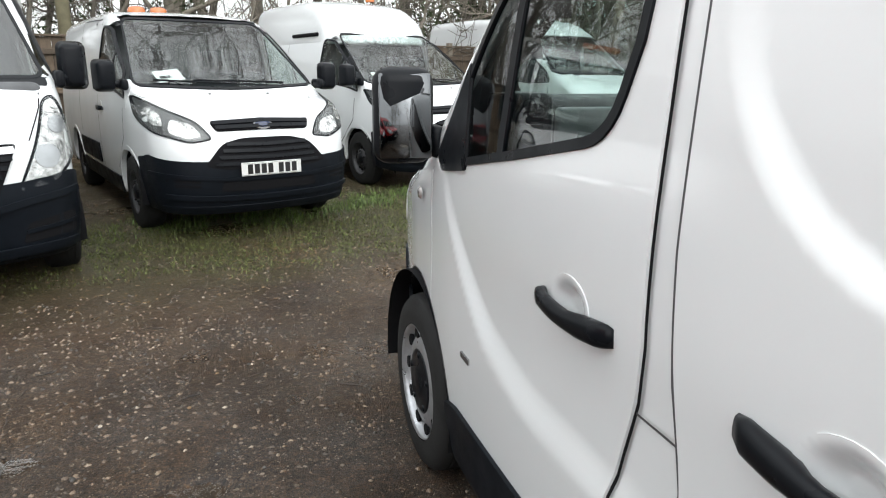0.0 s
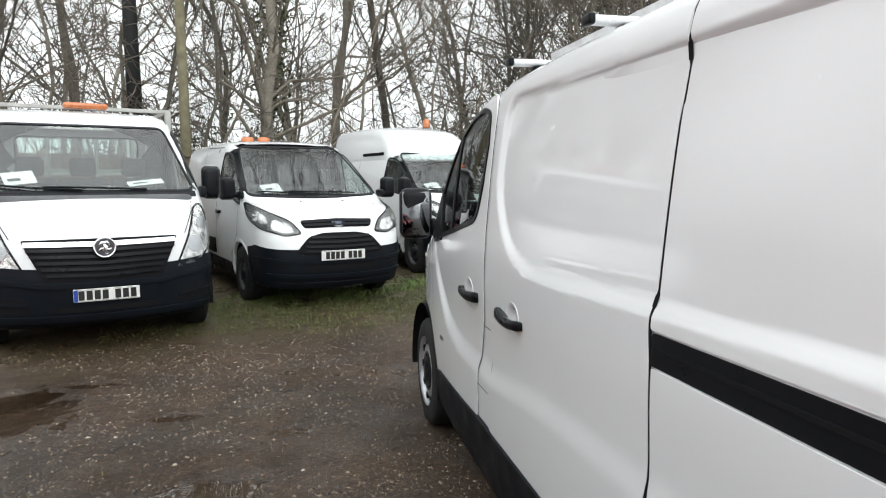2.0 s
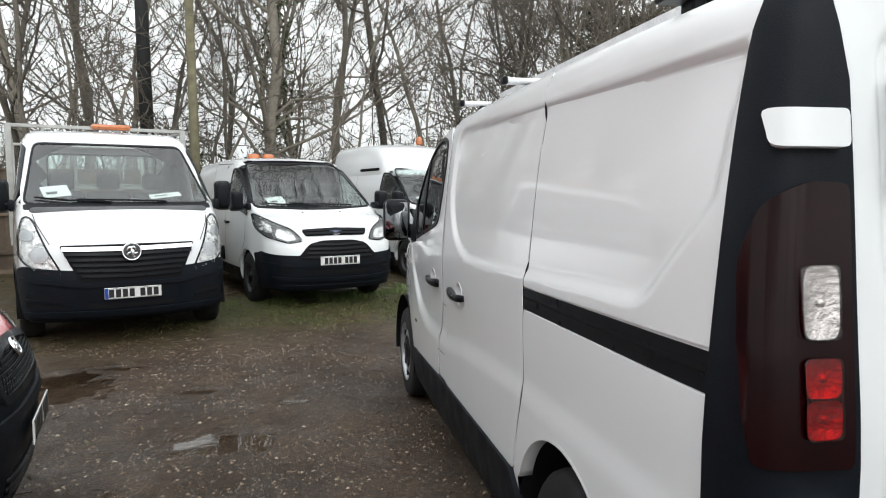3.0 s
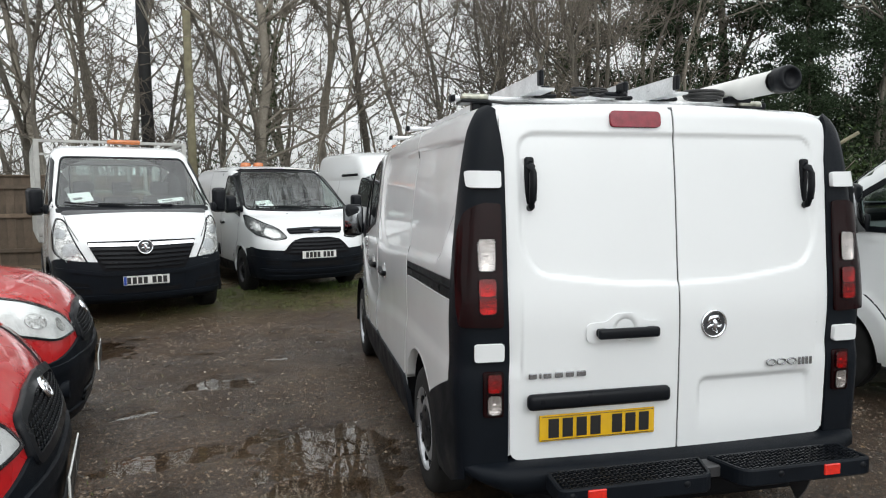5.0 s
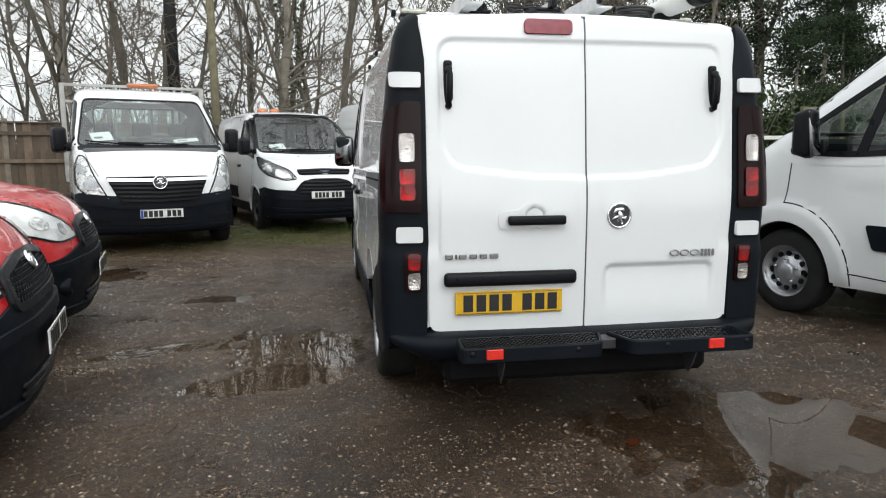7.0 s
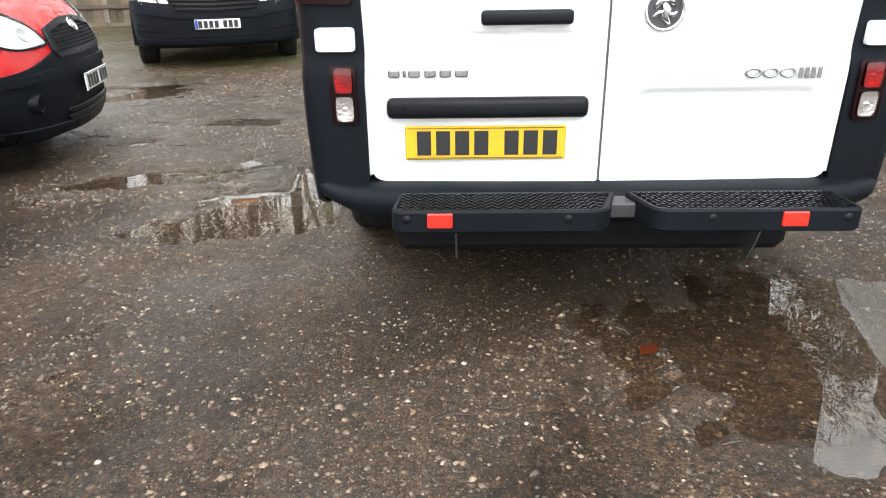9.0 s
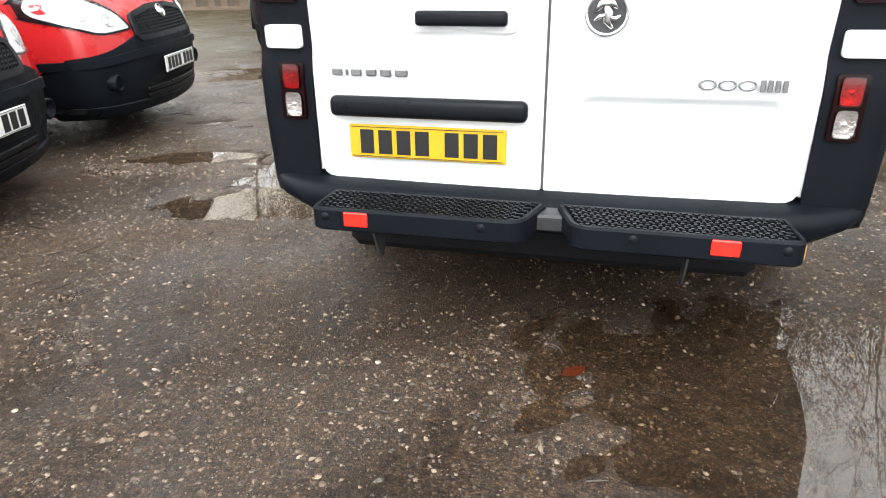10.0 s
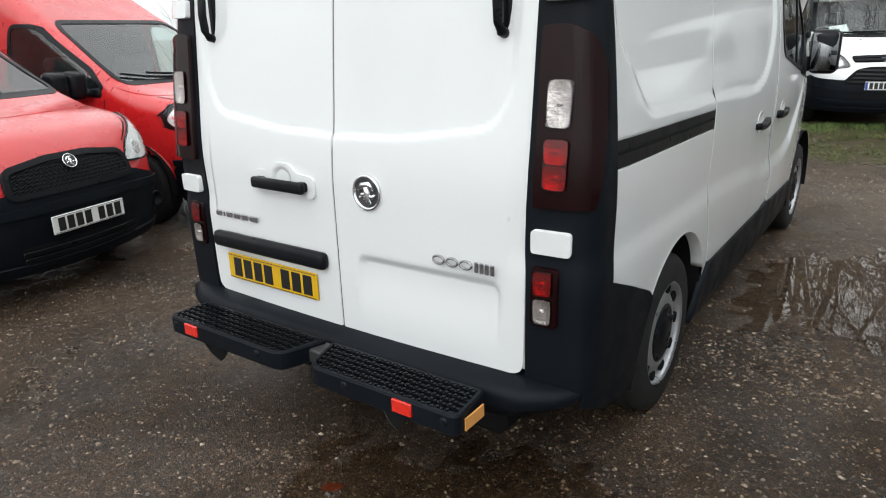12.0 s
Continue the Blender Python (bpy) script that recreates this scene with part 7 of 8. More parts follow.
gl.new(soil, gb.inputs["Base Color"])
gb.inputs["Specular IOR Level"].default_value = 0.25
wet = gn.new("ShaderNodeMapRange")
wet.inputs["From Min"].default_value, wet.inputs["From Max"].default_value = 0.35, 0.7
wet.inputs["To Min"].default_value, wet.inputs["To Max"].default_value = 0.24, 0.62
gl.new(g_noise(0.9, 4), wet.inputs["Value"])
gl.new(wet.outputs[0], gb.inputs["Roughness"])
gbump = gn.new("ShaderNodeBump")
gbump.inputs["Strength"].default_value, gbump.inputs["Distance"].default_value = 1.0, 0.014
hm = gn.new("ShaderNodeMath")
hm.operation = "MULTIPLY_ADD"
gl.new(g_voronoi(150, "Distance"), hm.inputs[0])
hm.inputs[1].default_value = -0.4
gl.new(g_noise(70, 8, 0.8), hm.inputs[2])
gl.new(hm.outputs[0], gbump.inputs["Height"])
gl.new(gbump.outputs[0], gb.inputs["Normal"])
film = gn.new("ShaderNodeBump")  # the water film over the grit is smoother than the grit
film.inputs["Strength"].default_value, film.inputs["Distance"].default_value = 0.9, 0.008
gl.new(g_noise(80, 6, 0.7), film.inputs["Height"])
gl.new(film.outputs[0], gb.inputs["Coat Normal"])
gb.inputs["Coat Roughness"].default_value, gb.inputs["Coat IOR"].default_value = 0.24, 1.45
soak = gn.new("ShaderNodeMapRange")
soak.inputs["From Min"].default_value, soak.inputs["From Max"].default_value = 0.38, 0.62
soak.inputs["To Min"].default_value, soak.inputs["To Max"].default_value = 0.05, 0.75
gl.new(g_noise(1.6, 5, 0.6), soak.inputs["Value"])
gl.new(soak.outputs[0], gb.inputs["Coat Weight"])

me = bpy.data.meshes.new("ground")
me.from_pydata(gv.tolist(), [], gf.tolist())
ground = mesh_part("ground", me, GROUND)
tagged(ground, "wet dark gravel yard with muddy hollows and moss", "ground", kind="structure")

WATER = glass("puddle_water", (0.82, 0.76, 0.68), 0.015, 0.085)
wnz = WATER.node_tree.nodes.new("ShaderNodeTexNoise")
wnz.inputs["Scale"].default_value = 5.0
wbp = WATER.node_tree.nodes.new("ShaderNodeBump")
wbp.inputs["Strength"].default_value, wbp.inputs["Distance"].default_value = 0.25, 0.004
WATER.node_tree.links.new(wnz.outputs["Fac"], wbp.inputs["Height"])
for k in ("Glossy BSDF", "Layer Weight"):
    WATER.node_tree.links.new(wbp.outputs[0], WATER.node_tree.nodes[k].inputs["Normal"])
for cx, cy, rx, ry, t in PUDDLES:
    bm = bmesh.new()
    vs = [bm.verts.new((rx * 1.45 * math.cos(a), ry * 1.45 * math.sin(a), 0)) for a in np.linspace(0, 2 * math.pi, 40)[:-1]]
    bm.faces.new(vs)
    w = part("puddle", bm, WATER, None, "", False)
    w.matrix_basis = pose(cx, cy, WATER_Z, 0, 0, t)
    w.visible_shadow = False
    tagged(w, "shallow rain puddle mirroring the sky and trees", "puddle", "puddles", "structure")

# ---- loose stones, leaves, twigs and grass ----
def scatter(rng, n, box_, keep=None):
    x0, x1, y0, y1 = box_
    p = np.stack([rng.uniform(x0, x1, n), rng.uniform(y0, y1, n)], 1)
    if keep is not None:
        p = p[keep(p[:, 0], p[:, 1])]
    return p


def island_mesh(name, verts, faces, material, label, category):
    me = bpy.data.meshes.new(name)
    me.from_pydata(verts, [], faces)
    ob = mesh_part(name, me, material, None, "", False)
    return tagged(ob, label, category, kind="stuff")


STONE = bpy.data.materials.new("loose_stones")
STONE.use_nodes = True
sn, sl = STONE.node_tree.nodes, STONE.node_tree.links
isl = sn.new("ShaderNodeNewGeometry").outputs["Random Per Island"]
sr = sn.new("ShaderNodeValToRGB")
els = sr.color_ramp.elements
for _ in range(4):
    els.new(0.5)
for k, (at, c) in zip(els, [(0.0, (0.022, 0.018, 0.014)), (0.32, (0.060, 0.043, 0.029)), (0.60, (0.115, 0.074, 0.044)), (0.84, (0.165, 0.115, 0.075)), (0.96, (0.22, 0.165, 0.11)), (1.0, (0.36, 0.30, 0.23))]):
    k.position, k.color = at, (*c, 1)
sl.new(isl, sr.inputs[0])
sl.new(sr.outputs[0], sn["Principled BSDF"].inputs["Base Color"])
sn["Principled BSDF"].inputs["Roughness"].default_value = 0.32

rng = np.random.RandomState(11)
pts = np.concatenate([scatter(rng, 46000, (-2.9, 2.4, -1.7, 1.8)), scatter(rng, 58000, (-4.4, 2.8, 1.2, 8.2)), scatter(rng, 16000, (-3.6, 0.6, 8.2, 12.0))])
clump = waves(pts[:, 0], pts[:, 1], 21, 3.0) + 0.6 * waves(pts[:, 0], pts[:, 1], 22, 9.0)
pts = pts[1.2 * clump + rng.uniform(-1, 1, len(pts)) > -0.35]
pz = ground_z(pts[:, 0], pts[:, 1])
octa = np.array([(1, 0, 0), (0.5, 0.87, 0), (-0.5, 0.87, 0), (-1, 0, 0), (-0.5, -0.87, 0), (0.5, -0.87, 0), (0, 0, 1)], float)
of = np.array([(0, 1, 6), (1, 2, 6), (2, 3, 6), (3, 4, 6), (4, 5, 6), (5, 0, 6)])
n = len(pts)
size = 0.0024 + 0.0085 * rng.rand(n) ** 3.0
lumps = rng.rand(n) < 0.03
size = np.where(lumps, rng.uniform(0.007, 0.015, n), size * np.where(pts[:, 1] > 1.2, 1.45, 1.0))
o = octa[None] * (1 + rng.uniform(-0.3, 0.3, (n, 7, 3))) * np.stack([size, size * rng.uniform(0.5, 1, n), size * 0.55], 1)[:, None]
a = rng.rand(n, 1) * 6.28
sv = np.stack([pts[:, :1] + o[..., 0] * np.cos(a) - o[..., 1] * np.sin(a), pts[:, 1:] + o[..., 0] * np.sin(a) + o[..., 1] * np.cos(a), pz[:, None] + o[..., 2] - 0.0005], -1).reshape(-1, 3).tolist()
sf = (of[None] + 7 * np.arange(n)[:, None, None]).reshape(-1, 3).tolist()
island_mesh("loose_stones", sv, sf, STONE, "small wet brown and pale stones strewn over the yard", "stones")

LEAF = mat("dead_leaf", (0.118, 0.074, 0.036), 0.6, per_island=0.75, noise_scale=40, vary=0.2)
lv, lf = [], []
pts = np.concatenate([scatter(rng, 8500, (-4.4, 2.8, 6.0, 8.8)), scatter(rng, 7000, (-3.6, 0.8, 8.2, 12.0)), scatter(rng, 500, (-4.0, 2.4, -1.6, 6.2)), scatter(rng, 900, (-9, -4.2, 6.0, 12.0))])
pts = pts[(waves(pts[:, 0], pts[:, 1], 31, 2.5) + rng.uniform(-1, 1, len(pts))) > -0.3]
pts = np.concatenate([pts, np.stack([rng.normal(-1.2, 0.24, 900), rng.normal(7.25, 0.20, 900)], 1)])
for (x, y), z in zip(pts, ground_z(pts[:, 0], pts[:, 1])):
    s, a = 0.004 + 0.015 * rng.rand() ** 2.2, rng.rand() * 6.28
    c, t = math.cos(a), math.sin(a)
    b = len(lv)
    for u, v, h in ((-1, 0, 0.1), (-0.2, 0.5, 0.35), (0.6, 0.35, 0.2), (1, 0, 0.3), (0.5, -0.4, 0.25), (-0.3, -0.5, 0.3)):
        lv.append((x + s * (u * c - v * t), y + s * (u * t + v * c), z + 0.003 + s * h * rng.uniform(0.2, 1.0)))
    lf += [(b, b + 1, b + 5), (b + 1, b + 2, b + 4, b + 5), (b + 2, b + 3, b + 4)]
island_mesh("dead_leaves", lv, lf, LEAF, "brown dead leaves scattered on moss and gravel", "leaves")

TWIG = mat("wet_twig", (0.03, 0.022, 0.016), 0.6, per_island=0.4)
bm = bmesh.new()
for _ in range(480):
    x, y = rng.uniform(-3.8, 2.2), rng.uniform(-1.6, 7.0)
    a, L = rng.rand() * 6.28, 0.02 + 0.12 * rng.rand() ** 2
    pl = [(x + L * t * math.cos(a) + rng.uniform(-0.008, 0.008), y + L * t * math.sin(a) + rng.uniform(-0.008, 0.008)) for t in (0, 0.5, 1)]
    tube(bm, [(u, v, float(ground_z(np.array(u), np.array(v))) + 0.004) for u, v in pl], [0.003, 0.0028, 0.0015], 4)
ob = part("twigs", bm, TWIG, None, "", False)
tagged(ob, "dark wet twigs lying on the gravel", "twigs", kind="stuff")

def blades(name, pts, h, w, lean, material, label):
    """Bent pointed blades, one at each point."""
    n = len(pts)
    x, y = pts[:, 0], pts[:, 1]
    z, a = ground_z(x, y), rng.rand(n) * 6.28
    dx, dy = np.cos(a), np.sin(a)
    v = np.stack([np.stack(q, 1) for q in (
        (x - dy * w, y + dx * w, z - 0.004), (x + dy * w, y - dx * w, z - 0.004), (x + dx * lean * 0.35 + dy * w * 0.8, y + dy * lean * 0.35 - dx * w * 0.8, z + h * 0.6),
        (x + dx * lean * 0.35 - dy * w * 0.8, y + dy * lean * 0.35 + dx * w * 0.8, z + h * 0.6), (x + dx * lean, y + dy * lean, z + h))], 1).reshape(-1, 3).tolist()
    f = [q for i in range(0, 5 * n, 5) for q in ((i, i + 1, i + 2, i + 3), (i + 3, i + 2, i + 4))]
    return island_mesh(name, v, f, material, label, "grass")


# low mossy mats between the yard and the parked row
GRASS = mat("short_grass", (0.074, 0.088, 0.022), 0.7, per_island=0.7)
pts = np.concatenate([scatter(rng, 150000, (-3.6, 3.8, 5.6, 9.6)), scatter(rng, 5000, (-5.2, -2.8, 5.6, 7.4)), scatter(rng, 2500, (-3.6, -2.6, -0.8, 3.6))])
edge = pts[:, 1] - 0.10 * pts[:, 0] - 6.85 + 0.32 * waves(pts[:, 0], pts[:, 1], 41, 2.2) + 0.28 * waves(pts[:, 0], pts[:, 1], 42, 7.0)
dens = smooth01(edge / 0.5) * (1 - smooth01((edge - 1.7) / 0.6))
dens = np.where(pts[:, 1] < 5.2, 0.10, dens) * np.where(pts[:, 0] < -2.9, 0.35, 1.0)
pts = pts[dens * (0.5 + 0.5 * waves(pts[:, 0], pts[:, 1], 43, 5.0) + 0.5 * waves(pts[:, 0], pts[:, 1], 44, 17.0)) > rng.rand(len(pts)) * 0.8]
n = len(pts)
h = rng.uniform(0.006, 0.022, n)
blades("grass", pts, h, rng.uniform(0.0022, 0.0045, n), rng.uniform(0.8, 2.2, n) * h, GRASS, "low mossy grass mats on the wet verge")
# longer tufts at the noses of the parked vans
TUFT = mat("grass_blade", (0.088, 0.135, 0.030), 0.6, per_island=0.6)
pts = scatter(rng, 60000, (-2.6, 3.6, 7.6, 10.6))
line = pts[:, 1] - 8.30 - 0.55 * np.maximum(pts[:, 0] + 1.3, 0) + 0.15 * waves(pts[:, 0], pts[:, 1], 45, 3.0)
dens = np.exp(-(line / 0.34) ** 2) * (0.35 + 0.65 * smooth01((pts[:, 0] + 2.0) / 1.4))
pts = pts[dens * (0.55 + 0.6 * waves(pts[:, 0], pts[:, 1], 46, 9.0)) > rng.rand(len(pts)) * 0.7]
n = len(pts)
h = rng.uniform(0.03, 0.115, n) * (0.7 + 0.5 * waves(pts[:, 0], pts[:, 1], 47, 6.0)).clip(0.3, 1.3)
blades("grass_tufts", pts, h, rng.uniform(0.0020, 0.0036, n), rng.uniform(0.3, 1.1, n) * h, TUFT, "longer green grass tufts at the parked vans")
# a red-brown leaf lying in the shallow water
bm = bmesh.new()
vs = [bm.verts.new((0.045 * u, 0.03 * v, 0.004 * h)) for u, v, h in ((-1, 0, 0), (-0.4, 0.8, 1), (0.4, 0.7, 0.5), (1, 0.1, 1), (0.5, -0.7, 0.4), (-0.4, -0.8, 1))]
bm.faces.new(vs)
ob = part("fallen_leaf", bm, mat("red_leaf", (0.13, 0.028, 0.011), 0.4, noise_scale=60, vary=0.2), None, "", False)
ob.matrix_basis = pose(0.15, -0.276, WATER_Z - 0.006, 0, 0, 40)
tagged(ob, "single red-brown leaf on the wet ground", "leaf")

# ---- fence, poles and woodland ----
FENCE = mat("weathered_fence_board", (0.108, 0.079, 0.054), 0.8, noise_scale=6, vary=0.3, fine=70, per_object=0.28, bump=0.002, bump_scale=50)
POST = mat("grey_fence_post", (0.17, 0.145, 0.115), 0.8, noise_scale=7, vary=0.3, bump=0.002, bump_scale=60)
BARK = mat("bare_tree_bark", (0.172, 0.154, 0.124), 0.85, noise_scale=3, vary=0.35, fine=25, per_object=0.35, bump=0.012, bump_scale=14)
TWIGS = mat("bare_twigs", (0.150, 0.128, 0.103), 0.85, noise_scale=2, vary=0.3, per_object=0.3)
IVY = mat("ivy_leaf", (0.036, 0.056, 0.020), 0.7, spec=0.2, per_island=0.45)
NEEDLE = mat("conifer_needles", (0.030, 0.046, 0.024), 0.85, spec=0.15, per_island=0.45, per_object=0.2)
DARKPOLE = mat("tarred_pole", (0.012, 0.012, 0.012), 0.7, noise_scale=9, vary=0.3)
# gateway boards: the shade of the conifers is put into this dark colour
SHADED_BOARD = mat("shaded_gate_timber", (0.040, 0.038, 0.026), 0.85, noise_scale=6, vary=0.35, fine=60, per_object=0.2, bump=0.002, bump_scale=50)
OLDPOLE = mat("old_timber_pole", (0.14, 0.125, 0.075), 0.8, noise_scale=8, vary=0.3, bump=0.003, bump_scale=40)


class Sticks:
    """Many tapered sticks gathered into one mesh."""

    def __init__(self):
        self.v, self.f = [], []

    def add(self, pts, r0, r1, sides):
        n = len(pts)
        base = len(self.v)
        for i, p in enumerate(pts):
            d = (pts[min(i + 1, n - 1)] - pts[max(i - 1, 0)])
            d = d / (np.linalg.norm(d) + 1e-9)
            a = np.cross(d, (0.31, 0.77, 0.55))
            a = a / (np.linalg.norm(a) + 1e-9)
            b = np.cross(d, a)
            r = r0 + (r1 - r0) * i / (n - 1)
            for k in range(sides):
                t = 2 * math.pi * k / sides
                self.v.append(tuple(p + r * (math.cos(t) * a + math.sin(t) * b)))
        for i in range(n - 1):
            for k in range(sides):
                j = (k + 1) % sides
                self.f.append((base + i * sides + k, base + i * sides + j, base + (i + 1) * sides + j, base + (i + 1) * sides + k))

    def mesh(self, name):
        me = bpy.data.meshes.new(name)
        me.from_pydata(self.v, [], self.f)
        me.polygons.foreach_set("use_smooth", [True] * len(me.polygons))
        return me


def grow(rng, start, way, length, segs, wander, lift):
    """A crooked line that wanders and turns upwards."""
    p, d = np.array(start, float), np.array(way, float)
    out = [p.copy()]
    for _ in range(segs):
        d = d + rng.normal(0, wander, 3) + np.array((0, 0, lift))
        d = d / np.linalg.norm(d)
        p = p + d * length / segs
        out.append(p.copy())
    return out


def bare_tree(seed, height, girth, limbs, first=0.25, spread=0.8, fork=False):
    """Meshes of a leafless tree: its wood and its twigs."""
    rng = np.random.RandomState(seed)
    wood, fine = Sticks(), Sticks()
    stems = []
    if fork:
        base = grow(rng, (0, 0, -0.3), (0.05, 0, 1), height * 0.22, 4, 0.04, 0.1)
        wood.add(base, girth, girth * 0.8, 8)
        for s in (-1, 1):
            stems.append((grow(rng, base[-1], (s * rng.uniform(0.15, 0.4), rng.uniform(-0.2, 0.2), 1), height * 0.78, 10, 0.09, 0.07), girth * 0.62, 0.0))
    else:
        stems.append((grow(rng, (0, 0, -0.3), (rng.uniform(-0.08, 0.08), rng.uniform(-0.08, 0.08), 1), height, 13, 0.11, 0.08), girth, first))
    for pts, g, f0 in stems:
        wood.add(pts, g, g * 0.12, 7)
        n = len(pts)
        for _ in range(limbs // len(stems)):
            t = f0 + (1 - f0) * rng.rand() ** 0.9
            i = min(int(t * (n - 1)), n - 2)
            u = t * (n - 1) - i
            p = pts[i] * (1 - u) + pts[i + 1] * u
            a = rng.rand() * 6.28
            L = height * spread * rng.uniform(0.16, 0.36) * (1.15 - 0.65 * t)
            br = grow(rng, p, (math.cos(a), math.sin(a), rng.uniform(0.25, 1.0)), L, 6, 0.22, 0.08)
            r = g * (1 - 0.85 * t) * rng.uniform(0.28, 0.5)
            wood.add(br, r, r * 0.25, 5)
            for _ in range(5):
                k = rng.randint(1, 6)
                d = br[k] - br[k - 1]
                sb = grow(rng, br[k], d / np.linalg.norm(d) + rng.normal(0, 0.6, 3) + (0, 0, 0.2), L * rng.uniform(0.3, 0.6), 4, 0.2, 0.06)
                fine.add(sb, max(r * 0.32, 0.010), 0.005, 3)
                for nth in range(6):
                    q = rng.randint(1, 5)
                    d2 = sb[q] - sb[q - 1]
                    tw = grow(rng, sb[q], d2 / np.linalg.norm(d2) + rng.normal(0, 0.7, 3) + (0, 0, 0.15), L * rng.uniform(0.14, 0.34), 2, 0.25, 0.05)
                    if nth % 2 == 0:
                        fine.add(tw, 0.0120, 0.006, 3)
    return wood.mesh("trunk"), fine.mesh("crown")


def leaf_cloud(rng, pts, size, n_each, spread, flat=1.0):
    v, f = [], []
    for p, s in pts:
        for _ in range(n_each):
            c = p + rng.normal(0, 1, 3) * s * spread * np.array((1, 1, flat))
            a, b = rng.normal(0, 1, 3), rng.normal(0, 1, 3)
            a = a / np.linalg.norm(a) * size * rng.uniform(0.6, 1.4)
            b = np.cross(a, b)
            b = b / (np.linalg.norm(b) + 1e-9) * size * rng.uniform(0.25, 0.5)
            k = len(v)
            v += [tuple(c - a), tuple(c + b), tuple(c + a), tuple(c - b)]
            f.append((k, k + 1, k + 2, k + 3))
    me = bpy.data.meshes.new("foliage")
    me.from_pydata(v, [], f)
    return me


def tree_thing(name, label, wood, crown, m, crown_mat=None, extra=None, group="woodland trees"):
    t = thing(name, label, "tree", m, group)
    for nm, me, mt in (("trunk", wood, BARK), ("crown", crown, crown_mat or TWIGS)):
        if not me.materials:
            me.materials.append(mt)
        o = new(nm, me)
        o.parent = t
    if extra:
        if not extra.materials:
            extra.materials.append(IVY)
        o = new("ivy", extra)
        o.parent = t
        o["label"] = "dark green ivy on the trunk"
    return t


KINDS = [bare_tree(101, 13.0, 0.10, 30, 0.15), bare_tree(102, 15.5, 0.125, 34, 0.20, 0.8), bare_tree(103, 11.0, 0.065, 26, 0.12, 0.8), bare_tree(104, 14.0, 0.13, 34, 0.15, 1.0, True),
         bare_tree(105, 16.0, 0.17, 40, 0.14, 1.25), bare_tree(106, 9.0, 0.045, 20, 0.15, 0.7), bare_tree(107, 12.5, 0.10, 30, 0.10, 0.9, True)]
rt = np.random.RandomState(77)
ivy_pts = [(np.array((0.25 * math.cos(a), 0.25 * math.sin(a), z)), 1.0) for z in np.linspace(0.5, 6.5, 46) for a in rt.rand(3) * 6.28]
IVY_MESH = leaf_cloud(rt, ivy_pts, 0.055, 16, 0.17)

LAB = "bare winter tree with grey-brown bark behind the fence"


def plant(kind, x, y, turn, size=1.0, lean=0.0, ivy=False, label=LAB):
    m = pose(x, y, -0.1, 0, lean, turn) @ Matrix.Diagonal((size, size, size, 1))
    w, c = KINDS[kind]
    return tree_thing("bare_tree", label, w, c, m, extra=IVY_MESH if ivy else None)


for k, x, y, turn, size, lean, ivy in (
        (0, -9.66, 20, 10, 1.05, -4, False), (3, -8.03, 17, 60, 1.0, -10, False), (1, -7.08, 16, 200, 1.0, 3, False), (3, -7.29, 19, 300, 1.1, 8, False), (1, -7.67, 24, 20, 1.1, 0, False),
        (0, -3.75, 22, 130, 1.1, 0, False), (4, -2.29, 16.5, 40, 1.0, 2, True), (1, -1.33, 24, 250, 1.1, -3, False), (3, -0.62, 18, 95, 1.15, -4, False), (1, 0.75, 19, 310, 1.05, 3, False),
        (0, 2.46, 21, 15, 1.1, 0, False), (2, 4.19, 25, 77, 1.4, 0, False), (1, 6.15, 28, 190, 1.2, -2, False), (4, 7.45, 26, 140, 1.05, 4, True), (1, 8.54, 24, 222, 1.1, 0, True),
        (4, 9.19, 22, 33, 1.1, -3, True), (3, 9.56, 21, 280, 1.1, 6, False), (1, 11.96, 22, 60, 1.2, 2, True), (4, 21.0, 20, 160, 1.25, -2, False), (1, 15.49, 24, 45, 1.2, 2, True), (1, 15.96, 22, 145, 1.1, 2, False)):
    plant(k, x, y, turn, size, lean, ivy)
for i in range(38):
    x, y = rt.uniform(-15, 17), rt.uniform(18.5, 36)
    plant(int(rt.choice([0, 1, 2, 3, 5, 6, 2, 5])), x, y, rt.uniform(0, 360), rt.uniform(0.85, 1.3), rt.uniform(-5, 5))
for i in range(26):  # thin stems close behind the fence
    x = rt.uniform(-16, 12)
    plant(int(rt.choice([2, 5, 5])), x, 15.0 + 0.12 * x + rt.uniform(0, 3.5), rt.uniform(0, 360), rt.uniform(0.8, 1.25), rt.uniform(-4, 4), label="slim bare sapling behind the fence")
for i in range(15):  # unseen trees added round the yard, to show in glass and paint
    a = radians(rt.uniform(150, 322))
    d = rt.uniform(17, 30)
    plant(int(rt.choice([0, 1, 3, 4, 6])), d * math.cos(a) + 2, d * math.sin(a) * 0.95 + 1, rt.uniform(0, 360), rt.uniform(0.9, 1.2), rt.uniform(-4, 4), label="unseen bare tree added round the yard for reflections")


